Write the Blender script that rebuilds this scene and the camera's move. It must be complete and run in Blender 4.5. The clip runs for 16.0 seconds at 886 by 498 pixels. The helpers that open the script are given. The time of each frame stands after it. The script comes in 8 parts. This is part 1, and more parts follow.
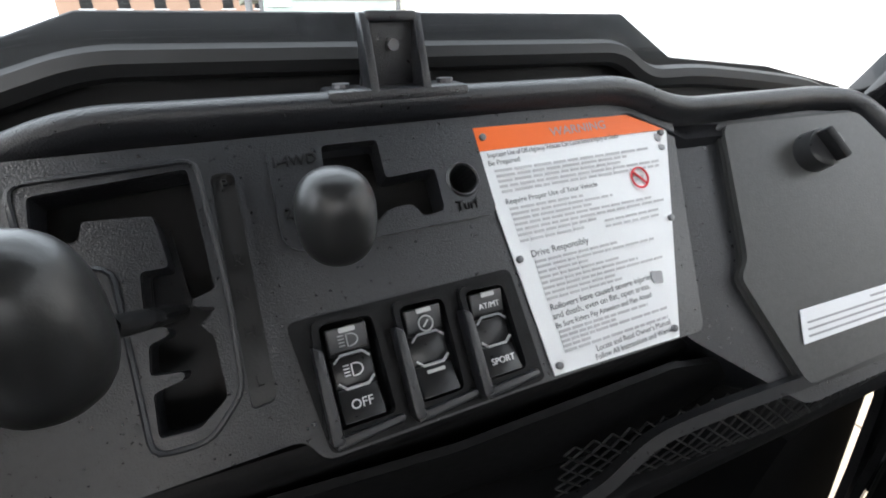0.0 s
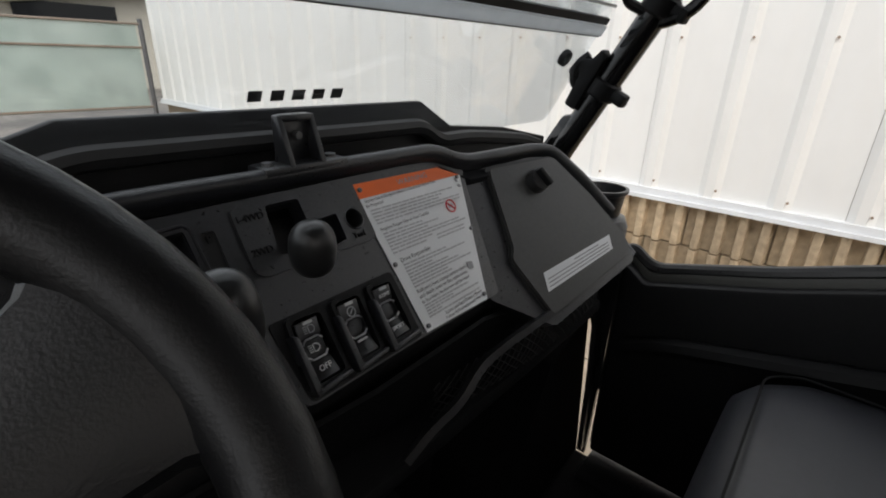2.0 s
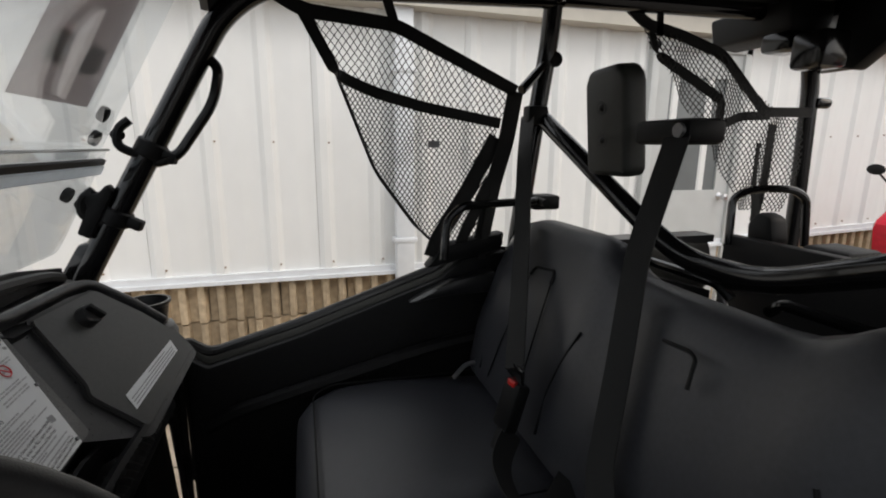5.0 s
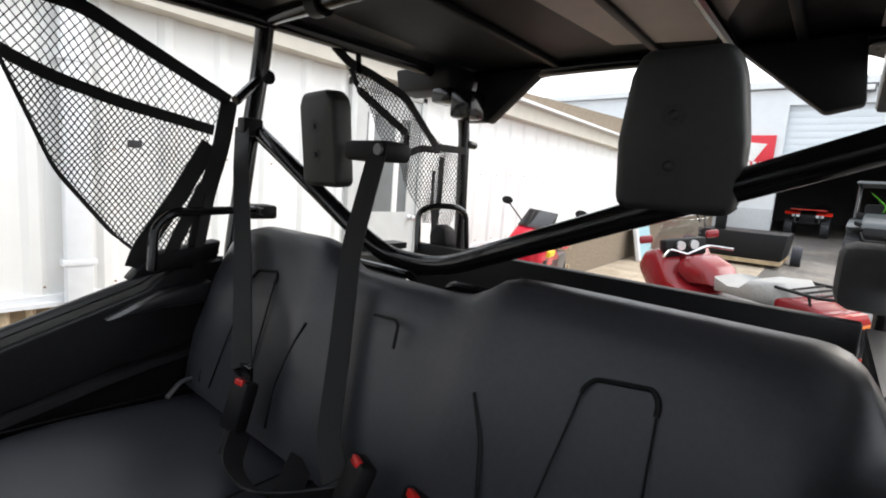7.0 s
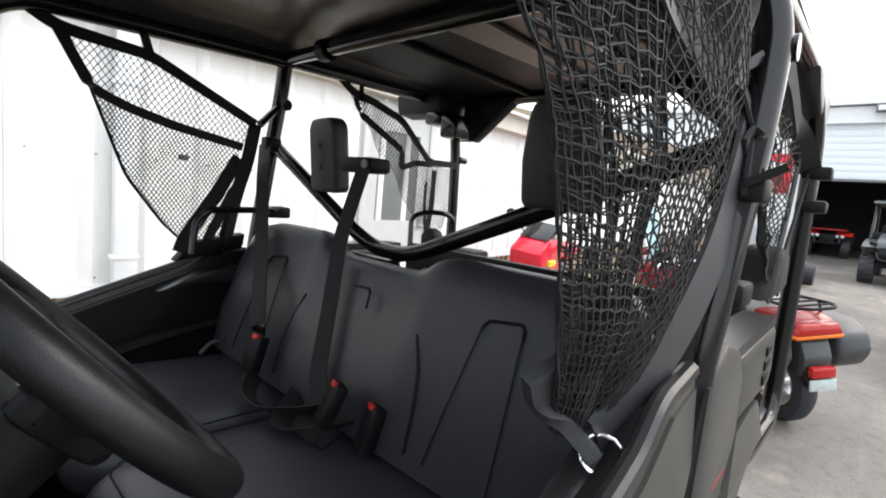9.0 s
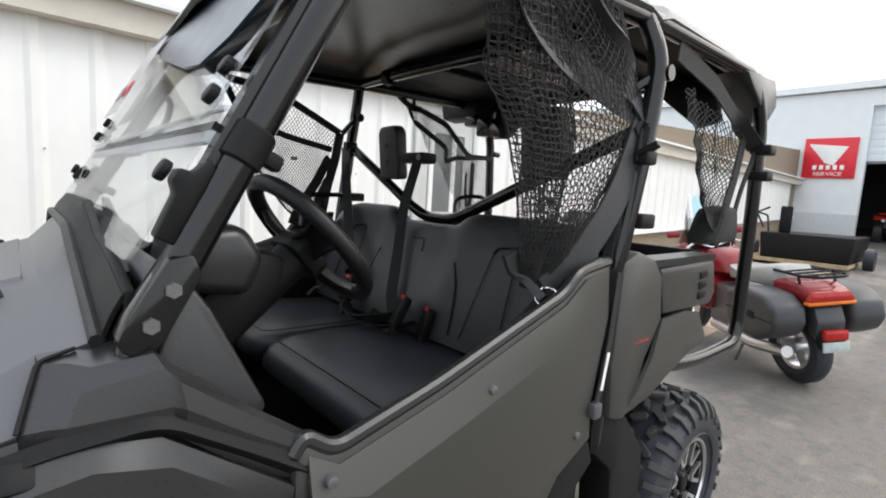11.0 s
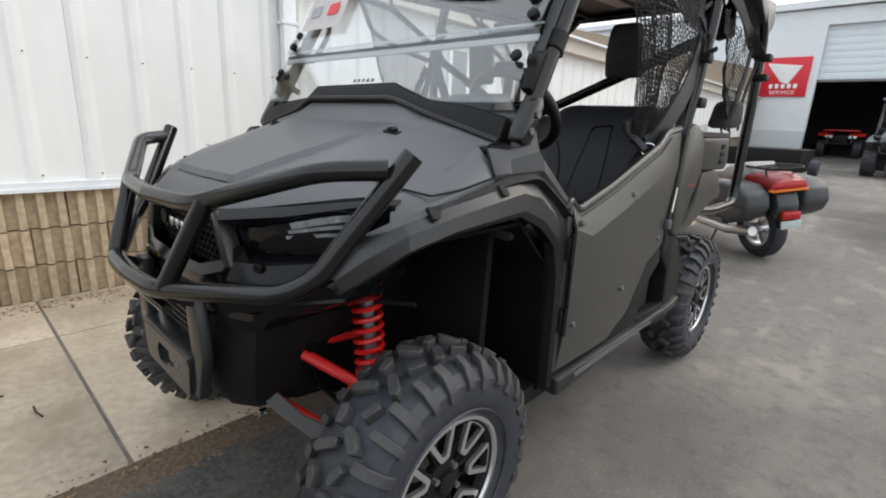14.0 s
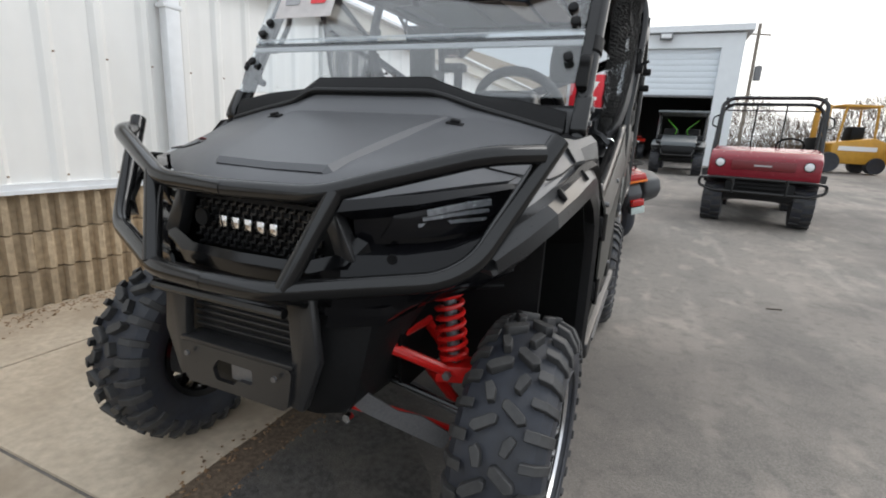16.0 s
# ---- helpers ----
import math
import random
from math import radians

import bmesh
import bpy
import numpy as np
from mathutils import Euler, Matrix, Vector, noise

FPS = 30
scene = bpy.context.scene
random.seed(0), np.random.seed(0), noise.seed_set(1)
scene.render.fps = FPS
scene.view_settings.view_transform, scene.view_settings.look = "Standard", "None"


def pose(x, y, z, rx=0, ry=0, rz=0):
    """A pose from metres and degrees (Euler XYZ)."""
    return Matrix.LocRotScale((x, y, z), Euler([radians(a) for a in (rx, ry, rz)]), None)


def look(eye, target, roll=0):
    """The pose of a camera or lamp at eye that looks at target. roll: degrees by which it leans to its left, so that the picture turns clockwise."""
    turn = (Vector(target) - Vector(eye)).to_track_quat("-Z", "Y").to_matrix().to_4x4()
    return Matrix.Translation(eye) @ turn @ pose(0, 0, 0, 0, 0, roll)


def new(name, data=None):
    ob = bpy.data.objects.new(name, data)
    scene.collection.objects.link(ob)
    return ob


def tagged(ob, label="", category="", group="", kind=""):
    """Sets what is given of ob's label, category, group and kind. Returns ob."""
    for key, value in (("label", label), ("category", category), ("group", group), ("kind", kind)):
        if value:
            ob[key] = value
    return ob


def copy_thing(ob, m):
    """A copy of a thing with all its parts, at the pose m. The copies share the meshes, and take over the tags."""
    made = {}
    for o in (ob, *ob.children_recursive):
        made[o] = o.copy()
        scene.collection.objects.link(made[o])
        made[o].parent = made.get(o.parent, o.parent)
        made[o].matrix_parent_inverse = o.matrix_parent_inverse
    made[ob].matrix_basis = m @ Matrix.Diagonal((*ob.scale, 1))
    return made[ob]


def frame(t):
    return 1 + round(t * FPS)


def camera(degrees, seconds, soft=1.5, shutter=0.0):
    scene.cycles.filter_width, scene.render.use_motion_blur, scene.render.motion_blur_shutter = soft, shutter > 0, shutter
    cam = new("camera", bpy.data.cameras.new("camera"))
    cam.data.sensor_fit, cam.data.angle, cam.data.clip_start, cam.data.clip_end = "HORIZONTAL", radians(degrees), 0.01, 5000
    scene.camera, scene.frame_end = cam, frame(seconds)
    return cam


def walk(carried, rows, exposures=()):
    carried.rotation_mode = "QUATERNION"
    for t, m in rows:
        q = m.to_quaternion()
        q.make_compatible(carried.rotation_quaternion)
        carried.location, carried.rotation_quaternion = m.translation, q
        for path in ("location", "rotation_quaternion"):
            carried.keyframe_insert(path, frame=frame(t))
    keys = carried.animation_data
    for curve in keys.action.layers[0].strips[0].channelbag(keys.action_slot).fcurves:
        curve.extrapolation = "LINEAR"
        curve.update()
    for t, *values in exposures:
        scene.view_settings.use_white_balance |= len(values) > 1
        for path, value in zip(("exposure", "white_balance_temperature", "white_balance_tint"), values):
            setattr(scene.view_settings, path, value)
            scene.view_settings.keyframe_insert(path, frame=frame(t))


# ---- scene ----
EXPOSURES = [(0, 2.05, 6450, 9), (0.5, 1.9, 6450, 9), (1, 1.5, 6500, 10), (1.5, 0.9, 6600, 10), (2, 0.2, 6800, 11), (3, -0.08, 6900, 12), (5.2, -0.1, 6800, 11), (7.3, 0.8, 6550, 10), (8, 0.9, 6530, 10), (9.2, 0.78, 6500, 10), (11.3, 0.35, 6500, 9), (12.5, 0.2, 6500, 9), (14, 0.12, 6500, 9), (16, 0.03, 6450, 9)]
cam = camera(85.9, 16.0, soft=1.9)
PATH = [
    (0, (-0.102, -0.663, 1.309), (0.607, 1.003, 0.46), -0.9),
    (0.5, (-0.117, -0.671, 1.319), (0.682, 0.972, 0.505), -0.1),
    (1, (-0.153, -0.7, 1.334), (0.787, 0.87, 0.525), -0.2),
    (1.5, (-0.206, -0.724, 1.361), (0.933, 0.709, 0.554), -0.2),
    (2, (-0.277, -0.759, 1.376), (1.152, 0.424, 0.629), 1.8),
    (2.5, (-0.346, -0.801, 1.383), (1.279, 0.163, 0.726), 2.5),
    (3, (-0.397, -0.839, 1.406), (1.367, -0.097, 0.824), 1.9),
    (3.5, (-0.456, -0.856, 1.43), (1.419, -0.401, 0.905), 0.7),
    (4, (-0.501, -0.851, 1.461), (1.436, -0.745, 0.976), 0.0),
    (4.5, (-0.51, -0.8, 1.481), (1.427, -1.004, 1.028), -0.2),
    (5, (-0.502, -0.754, 1.479), (1.373, -1.311, 1.061), 0.5),
    (5.2, (-0.504, -0.741, 1.478), (1.325, -1.441, 1.069), 0.9),
    (7.3, (-0.609, -0.673, 1.446), (0.586, -2.257, 1.195), 4.5),
    (7.5, (-0.629, -0.674, 1.447), (0.547, -2.273, 1.202), 4.6),
    (8, (-0.705, -0.662, 1.442), (0.469, -2.266, 1.221), 5.2),
    (8.5, (-0.799, -0.616, 1.439), (0.446, -2.166, 1.219), 5.3),
    (9, (-0.885, -0.53, 1.441), (0.436, -2.016, 1.223), 5.3),
    (9.2, (-0.922, -0.496, 1.437), (0.427, -1.957, 1.224), 5.0),
    (11.3, (-1.369, -0.09, 1.357), (0.123, -1.397, 1.102), 3.6),
    (11.5, (-1.39, -0.031, 1.345), (0.117, -1.318, 1.07), 3.8),
    (12, (-1.443, 0.162, 1.303), (0.081, -1.097, 0.992), 3.7),
    (12.5, (-1.482, 0.333, 1.283), (0.017, -0.936, 0.901), 3.5),
    (13, (-1.507, 0.474, 1.256), (-0.044, -0.816, 0.814), 3.6),
    (13.5, (-1.477, 0.612, 1.235), (-0.074, -0.725, 0.739), 3.3),
    (14, (-1.367, 0.76, 1.205), (-0.055, -0.661, 0.694), 2.6),
    (14.5, (-1.251, 0.911, 1.178), (-0.064, -0.618, 0.672), 2.6),
    (15, (-1.126, 0.968, 1.146), (-0.066, -0.654, 0.651), 3.0),
    (15.5, (-0.998, 1.054, 1.134), (-0.09, -0.663, 0.657), 2.9),
    (16, (-0.867, 1.176, 1.138), (-0.111, -0.617, 0.678), 3.1),
]
walk(cam, [(t, look(eye, target, roll)) for t, eye, target, roll in PATH], exposures=EXPOSURES)

# ---- light and sky ----
world = bpy.data.worlds.new("world")
scene.world = world
world.use_nodes = True
wn = world.node_tree
sky = wn.nodes.new("ShaderNodeTexSky")
sky.sky_type, sky.sun_disc = "NISHITA", False
sky.sun_elevation, sky.sun_rotation = radians(38), radians(200)
sky.air_density, sky.dust_density, sky.ozone_density = 1.0, 6.0, 1.0
grey = wn.nodes.new("ShaderNodeMixRGB")
grey.inputs["Fac"].default_value = 0.8
grey.inputs["Color2"].default_value = (7.35, 7.7, 8.1, 1)
wn.links.new(sky.outputs["Color"], grey.inputs["Color1"])
back = wn.nodes["Background"]
back.inputs["Strength"].default_value = 0.2
wn.links.new(grey.outputs["Color"], back.inputs["Color"])
sun = new("sun", bpy.data.lights.new("sun", "SUN"))
sun.data.energy, sun.data.angle, sun.data.color = 0.9, radians(25), (1.0, 0.985, 0.96)
sun.matrix_world = look((-6, -4, 9), (0, 0, 0))

# ---- materials ----
MATS = {}


def mat(name, col, rough=0.5, metal=0.0, var=0.12, scale=30.0, bump=0.0, bscale=None, spec=0.5, stain=0.0, stain_scale=2.0, stain_col=None, island=False):
    """A surface with grain (fine noise), larger uneven patches and a fine relief."""
    if name in MATS:
        return MATS[name]
    m = bpy.data.materials.new(name)
    m.use_nodes = True
    nt = m.node_tree
    b = nt.nodes["Principled BSDF"]
    b.inputs["Roughness"].default_value = rough
    b.inputs["Metallic"].default_value = metal
    b.inputs["Specular IOR Level"].default_value = spec
    co = nt.nodes.new("ShaderNodeTexCoord")
    n1 = nt.nodes.new("ShaderNodeTexNoise")
    n1.inputs["Scale"].default_value, n1.inputs["Detail"].default_value = scale, 6
    nt.links.new(co.outputs["Object"], n1.inputs["Vector"])
    lo = tuple(c * (1 - var) for c in col)
    hi = tuple(min(1, c * (1 + var)) for c in col)
    ramp = nt.nodes.new("ShaderNodeValToRGB")
    ramp.color_ramp.elements[0].position, ramp.color_ramp.elements[1].position = 0.3, 0.7
    ramp.color_ramp.elements[0].color, ramp.color_ramp.elements[1].color = (*lo, 1), (*hi, 1)
    nt.links.new(n1.outputs["Fac"], ramp.inputs["Fac"])
    out = ramp.outputs["Color"]
    if stain:
        n2 = nt.nodes.new("ShaderNodeTexNoise")
        n2.inputs["Scale"].default_value, n2.inputs["Detail"].default_value = stain_scale, 4
        nt.links.new(co.outputs["Object"], n2.inputs["Vector"])
        r2 = nt.nodes.new("ShaderNodeValToRGB")
        r2.color_ramp.elements[0].position, r2.color_ramp.elements[1].position = 0.42, 0.68
        r2.color_ramp.elements[0].color, r2.color_ramp.elements[1].color = (0, 0, 0, 1), (stain, stain, stain, 1)
        nt.links.new(n2.outputs["Fac"], r2.inputs["Fac"])
        mx = nt.nodes.new("ShaderNodeMixRGB")
        mx.inputs["Color2"].default_value = (*(stain_col or tuple(c * 0.5 for c in col)), 1)
        nt.links.new(r2.outputs["Color"], mx.inputs["Fac"])
        nt.links.new(out, mx.inputs["Color1"])
        out = mx.outputs["Color"]
    if island:
        oi = nt.nodes.new("ShaderNodeObjectInfo")
        hs = nt.nodes.new("ShaderNodeHueSaturation")
        mr = nt.nodes.new("ShaderNodeMapRange")
        mr.inputs["To Min"].default_value, mr.inputs["To Max"].default_value = 0.82, 1.15
        nt.links.new(oi.outputs["Random"], mr.inputs["Value"])
        nt.links.new(mr.outputs["Result"], hs.inputs["Value"])
        nt.links.new(out, hs.inputs["Color"])
        out = hs.outputs["Color"]
    nt.links.new(out, b.inputs["Base Color"])
    rr = nt.nodes.new("ShaderNodeMapRange")
    rr.inputs["To Min"].default_value, rr.inputs["To Max"].default_value = max(0.02, rough - 0.07), min(1, rough + 0.07)
    nt.links.new(n1.outputs["Fac"], rr.inputs["Value"])
    nt.links.new(rr.outputs["Result"], b.inputs["Roughness"])
    if bump:
        n3 = nt.nodes.new("ShaderNodeTexNoise")
        n3.inputs["Scale"].default_value, n3.inputs["Detail"].default_value = bscale or scale * 4, 3
        nt.links.new(co.outputs["Object"], n3.inputs["Vector"])
        bp = nt.nodes.new("ShaderNodeBump")
        bp.inputs["Strength"].default_value, bp.inputs["Distance"].default_value = bump, 0.004
        nt.links.new(n3.outputs["Fac"], bp.inputs["Height"])
        nt.links.new(bp.outputs["Normal"], b.inputs["Normal"])
    MATS[name] = m
    return m


def glass_mat(name, tint, rough=0.02, low=0.03):
    """Thin clear or tinted sheet: mostly see-through, with a Fresnel gloss."""
    m = bpy.data.materials.new(name)
    m.use_nodes = True
    nt = m.node_tree
    nt.nodes.remove(nt.nodes["Principled BSDF"])
    tr = nt.nodes.new("ShaderNodeBsdfTransparent")
    tr.inputs["Color"].default_value = (*tint, 1)
    gl = nt.nodes.new("ShaderNodeBsdfGlossy")
    gl.inputs["Roughness"].default_value = rough
    lw = nt.nodes.new("ShaderNodeLayerWeight")
    lw.inputs["Blend"].default_value = 0.5
    pw = nt.nodes.new("ShaderNodeMath")
    pw.operation = "POWER"
    pw.inputs[1].default_value = 2.6
    fr = nt.nodes.new("ShaderNodeMapRange")
    fr.inputs["To Min"].default_value, fr.inputs["To Max"].default_value = low, 0.5
    nt.links.new(lw.outputs["Facing"], pw.inputs[0])
    nt.links.new(pw.outputs["Value"], fr.inputs["Value"])
    mx = nt.nodes.new("ShaderNodeMixShader")
    nt.links.new(fr.outputs["Result"], mx.inputs["Fac"])
    nt.links.new(tr.outputs["BSDF"], mx.inputs[1])
    nt.links.new(gl.outputs["BSDF"], mx.inputs[2])
    nt.links.new(mx.outputs["Shader"], nt.nodes["Material Output"].inputs["Surface"])
    return m


PAINT = mat("graphite_paint", (0.062, 0.061, 0.055), 0.42, 0.35, 0.05, 400, 0.03, 900)
HOODP = mat("matte_graphite_hood", (0.082, 0.084, 0.09), 0.38, 0.15, 0.06, 300, 0.05, 900)
FLARE = mat("satin_black_plastic", (0.018, 0.018, 0.0188), 0.3, 0, 0.08, 200, 0.03, 900, spec=0.5, stain=0.12, stain_scale=4, stain_col=(0.02, 0.019, 0.018))
PLASTIC = mat("textured_black_plastic", (0.013, 0.0135, 0.0155), 0.3, 0, 0.2, 260, 0.2, 900, spec=0.7)
DARKP = mat("dull_black_plastic", (0.008, 0.008, 0.0084), 0.52, 0, 0.2, 120, 0.1, 700, spec=0.18)
TUBE = mat("powder_coated_black_steel", (0.006, 0.006, 0.0063), 0.16, 0, 0.12, 150, spec=0.45)
RUBBER = mat("tyre_rubber", (0.021, 0.024, 0.033), 0.55, 0, 0.25, 40, 0.25, 300, stain=0.35, stain_scale=9, stain_col=(0.05, 0.048, 0.045))
VINYL = mat("black_seat_vinyl", (0.035, 0.036, 0.042), 0.35, 0, 0.12, 120, 0.12, 1200, stain=0.2, stain_scale=5, stain_col=(0.038, 0.038, 0.041))
WEB = mat("black_nylon_webbing", (0.012, 0.012, 0.012), 0.8, 0, 0.2, 300, 0.4, 900)
LINER = mat("black_wheel_liner", (0.004, 0.004, 0.004), 0.85, 0, 0.3, 60, 0.2, 300, spec=0.1)
REDP = mat("red_suspension_paint", (0.55, 0.012, 0.010), 0.32, 0, 0.1, 80)
SILVER = mat("machined_aluminium", (0.62, 0.62, 0.63), 0.3, 0.9, 0.06, 200)
GREYM = mat("bare_grey_steel", (0.16, 0.16, 0.165), 0.42, 0.6, 0.12, 150)
CHROME = mat("chrome", (0.75, 0.75, 0.76), 0.12, 1.0, 0.03, 60)
REDB = mat("red_button_plastic", (0.6, 0.012, 0.01), 0.4)
WHITEP = mat("white_print", (0.78, 0.78, 0.76), 0.5, 0, 0.03)
GREYP = mat("pale_grey_print", (0.42, 0.42, 0.42), 0.5, 0, 0.03)
# black for print, and for the painted dark of hollows
INK_HOLLOW = mat("ink_and_hollow_black", (0.02, 0.02, 0.02), 0.5)
INKG = mat("grey_ink", (0.3, 0.3, 0.31), 0.5)
INKL = mat("fine_grey_print", (0.43, 0.43, 0.44), 0.5)
ORANGE = mat("orange_label_print", (0.78, 0.13, 0.012), 0.5, 0, 0.04)
LABELW = mat("white_label_film", (0.74, 0.75, 0.76), 0.38, 0, 0.02)
REDI = mat("red_ink", (0.65, 0.02, 0.03), 0.5)
HEADR = mat("matte_moulded_rubber", (0.026, 0.029, 0.026), 0.5, 0, 0.12, 90, 0.1, 700)
WHEELM = mat("black_moulded_grip", (0.007, 0.007, 0.0078), 0.4, 0, 0.12, 90, 0.1, 700, spec=0.35)
SEAL = mat("smooth_rubber_seal", (0.012, 0.012, 0.0125), 0.5, 0, 0.1, 60, spec=0.4)
LUGM = mat("tread_rubber", (0.033, 0.033, 0.034), 0.6, 0, 0.25, 60, 0.2, 300, stain=0.3, stain_scale=14, stain_col=(0.06, 0.056, 0.05))
KNOBM = mat("satin_black_knob", (0.018, 0.018, 0.018), 0.33, 0, 0.1, 60, 0.04, 500)
GLASS = glass_mat("clear_windscreen", (0.93, 0.95, 0.96), 0.03, 0.09)
TINT = glass_mat("tinted_sheet", (0.16, 0.17, 0.19), 0.05)
EDGEG = mat("polished_acrylic_edge", (0.55, 0.57, 0.58), 0.15, 0, 0.05)


def paper_mat(name="hang_tag_paper", col=(0.8, 0.78, 0.77), rough=0.6, through_col=(0.72, 0.64, 0.62, 1), share=0.45):
    """A thin sheet that lets some light through."""
    m = mat(name, col, rough)
    nt = m.node_tree
    tr = nt.nodes.new("ShaderNodeBsdfTranslucent")
    tr.inputs["Color"].default_value = through_col
    mx = nt.nodes.new("ShaderNodeMixShader")
    mx.inputs["Fac"].default_value = share
    nt.links.new(nt.nodes["Principled BSDF"].outputs["BSDF"], mx.inputs[1])
    nt.links.new(tr.outputs["BSDF"], mx.inputs[2])
    nt.links.new(mx.outputs["Shader"], nt.nodes["Material Output"].inputs["Surface"])
    return m


SIGNPAPER = paper_mat()
MILKY = paper_mat("hazy_acrylic_channel", (0.72, 0.74, 0.76), 0.2, (0.85, 0.87, 0.88, 1), 0.6)


# ---- mesh helpers ----
def part(name, bm, material, parent=None, label="", smooth=35, m=None):
    """Links a bmesh as one mesh object, under a thing or a part if given."""
    me = bpy.data.meshes.new(name)
    bmesh.ops.recalc_face_normals(bm, faces=bm.faces)
    bm.to_mesh(me)
    bm.free()
    for mt in (material if isinstance(material, (list, tuple)) else (material,)):
        me.materials.append(mt)
    if smooth:
        me.polygons.foreach_set("use_smooth", [True] * len(me.polygons))
        me.set_sharp_from_angle(angle=radians(smooth))
    ob = new(name, me)
    if m is not None:
        ob.matrix_world = m
    if parent is not None:
        ob.parent = parent
        ob.matrix_parent_inverse = Matrix.Identity(4)
    if label:
        tagged(ob, label)
    return ob


def thing(name, label, category, group="", m=None):
    ob = new(name)
    ob.empty_display_size = 0.1
    if m is not None:
        ob.matrix_world = m
    return tagged(ob, label, category, group)


def box(x0, x1, y0, y1, z0, z1, bev=0.0, bm=None, m=None, seg=2):
    b = bmesh.new()
    r = bmesh.ops.create_cube(b, size=1)
    bmesh.ops.scale(b, vec=(x1 - x0, y1 - y0, z1 - z0), verts=b.verts)
    bmesh.ops.translate(b, vec=((x0 + x1) / 2, (y0 + y1) / 2, (z0 + z1) / 2), verts=b.verts)
    if bev:
        bmesh.ops.bevel(b, geom=b.edges[:], offset=bev, segments=seg, affect="EDGES", profile=0.5)
    return merge(bm, b, m)


def merge(bm, b, m=None):
    """Adds b to bm (or returns b), turned by m."""
    if m is not None:
        b.transform(m)
    if bm is None:
        return b
    me = bpy.data.meshes.new("tmp")
    b.to_mesh(me)
    b.free()
    bm.from_mesh(me)
    bpy.data.meshes.remove(me)
    return bm


def prism(poly, axis, a, b, bev=0.0, bm=None, m=None, seg=2):
    """A polygon drawn in the two other axes (in x, y, z order), pushed from a to b along axis."""
    B = bmesh.new()

    def put(u, v, w):
        return {"x": (w, u, v), "y": (u, w, v), "z": (u, v, w)}[axis]
    lo = [B.verts.new(put(u, v, a)) for u, v in poly]
    hi = [B.verts.new(put(u, v, b)) for u, v in poly]
    B.faces.new(lo)
    B.faces.new(hi)
    n = len(poly)
    for i in range(n):
        B.faces.new((lo[i], lo[(i + 1) % n], hi[(i + 1) % n], hi[i]))
    bmesh.ops.recalc_face_normals(B, faces=B.faces)
    if bev:
        bmesh.ops.bevel(B, geom=B.edges[:], offset=bev, segments=seg, affect="EDGES", profile=0.5)
    return merge(bm, B, m)


def rounded(pts, rad, seg=5):
    """The path with its corners rounded."""
    P = [Vector(p) for p in pts]
    out = [P[0]]
    for i in range(1, len(P) - 1):
        a, b, c = P[i - 1], P[i], P[i + 1]
        u, v = a - b, c - b
        r = min(rad, u.length * 0.45, v.length * 0.45)
        p, q = b + u.normalized() * r, b + v.normalized() * r
        for k in range(seg + 1):
            t = k / seg
            out.append((1 - t) ** 2 * p + 2 * t * (1 - t) * b + t * t * q)
    out.append(P[-1])
    return out


def tube(pts, r, n=10, rad=0.04, bm=None, flat=None, up=None, caps=True, closed=False):
    """A round tube (or, with flat=(w, h), a flat strap) along a path with rounded corners."""
    path = rounded(pts, rad) if rad and not closed else [Vector(p) for p in pts]
    B = bm if bm is not None else bmesh.new()
    rings, prev = [], None
    N = len(path)
    for i, p in enumerate(path):
        if closed:
            d = path[(i + 1) % N] - path[i - 1]
        else:
            d = path[min(i + 1, N - 1)] - path[max(i - 1, 0)]
        if d.length < 1e-9:
            continue
        d.normalize()
        if up is not None:
            s = Vector(up)
            s = (s - d * s.dot(d)).normalized()
        elif prev is None:
            s = d.orthogonal().normalized()
        else:
            s = (prev - d * prev.dot(d)).normalized()
        prev = s
        t = d.cross(s)
        if flat:
            w, h = flat[0] / 2, flat[1] / 2
            ring = [B.verts.new(p + s * a * w + t * c * h) for a, c in ((1, -1), (1, 1), (-1, 1), (-1, -1))]
        else:
            rr = r[i] if isinstance(r, list) else r
            ring = [B.verts.new(p + s * (rr * math.cos(2 * math.pi * k / n)) + t * (rr * math.sin(2 * math.pi * k / n))) for k in range(n)]
        rings.append(ring)
    k = len(rings[0])
    for a, b in zip(rings, rings[1:] + ([rings[0]] if closed else [])):
        for j in range(k):
            B.faces.new((a[j], a[(j + 1) % k], b[(j + 1) % k], b[j]))
    if caps and not closed:
        B.faces.new(rings[0])
        B.faces.new(list(reversed(rings[-1])))
    return B


def moulding(pts, profile, up, rad=0.03, bm=None):
    """A strip of the given cross-section, (across, out) pairs, along a path; across runs with up."""
    path = rounded(pts, rad)
    B = bm if bm is not None else bmesh.new()
    rings = []
    for i, p in enumerate(path):
        d = (path[min(i + 1, len(path) - 1)] - path[max(i - 1, 0)]).normalized()
        s = Vector(up)
        s = (s - d * s.dot(d)).normalized()
        t = d.cross(s)
        rings.append([B.verts.new(p + s * a + t * c) for a, c in profile])
    k = len(profile)
    for a, b in zip(rings, rings[1:]):
        for j in range(k):
            B.faces.new((a[j], a[(j + 1) % k], b[(j + 1) % k], b[j]))
    B.faces.new(rings[0])
    B.faces.new(list(reversed(rings[-1])))
    return B


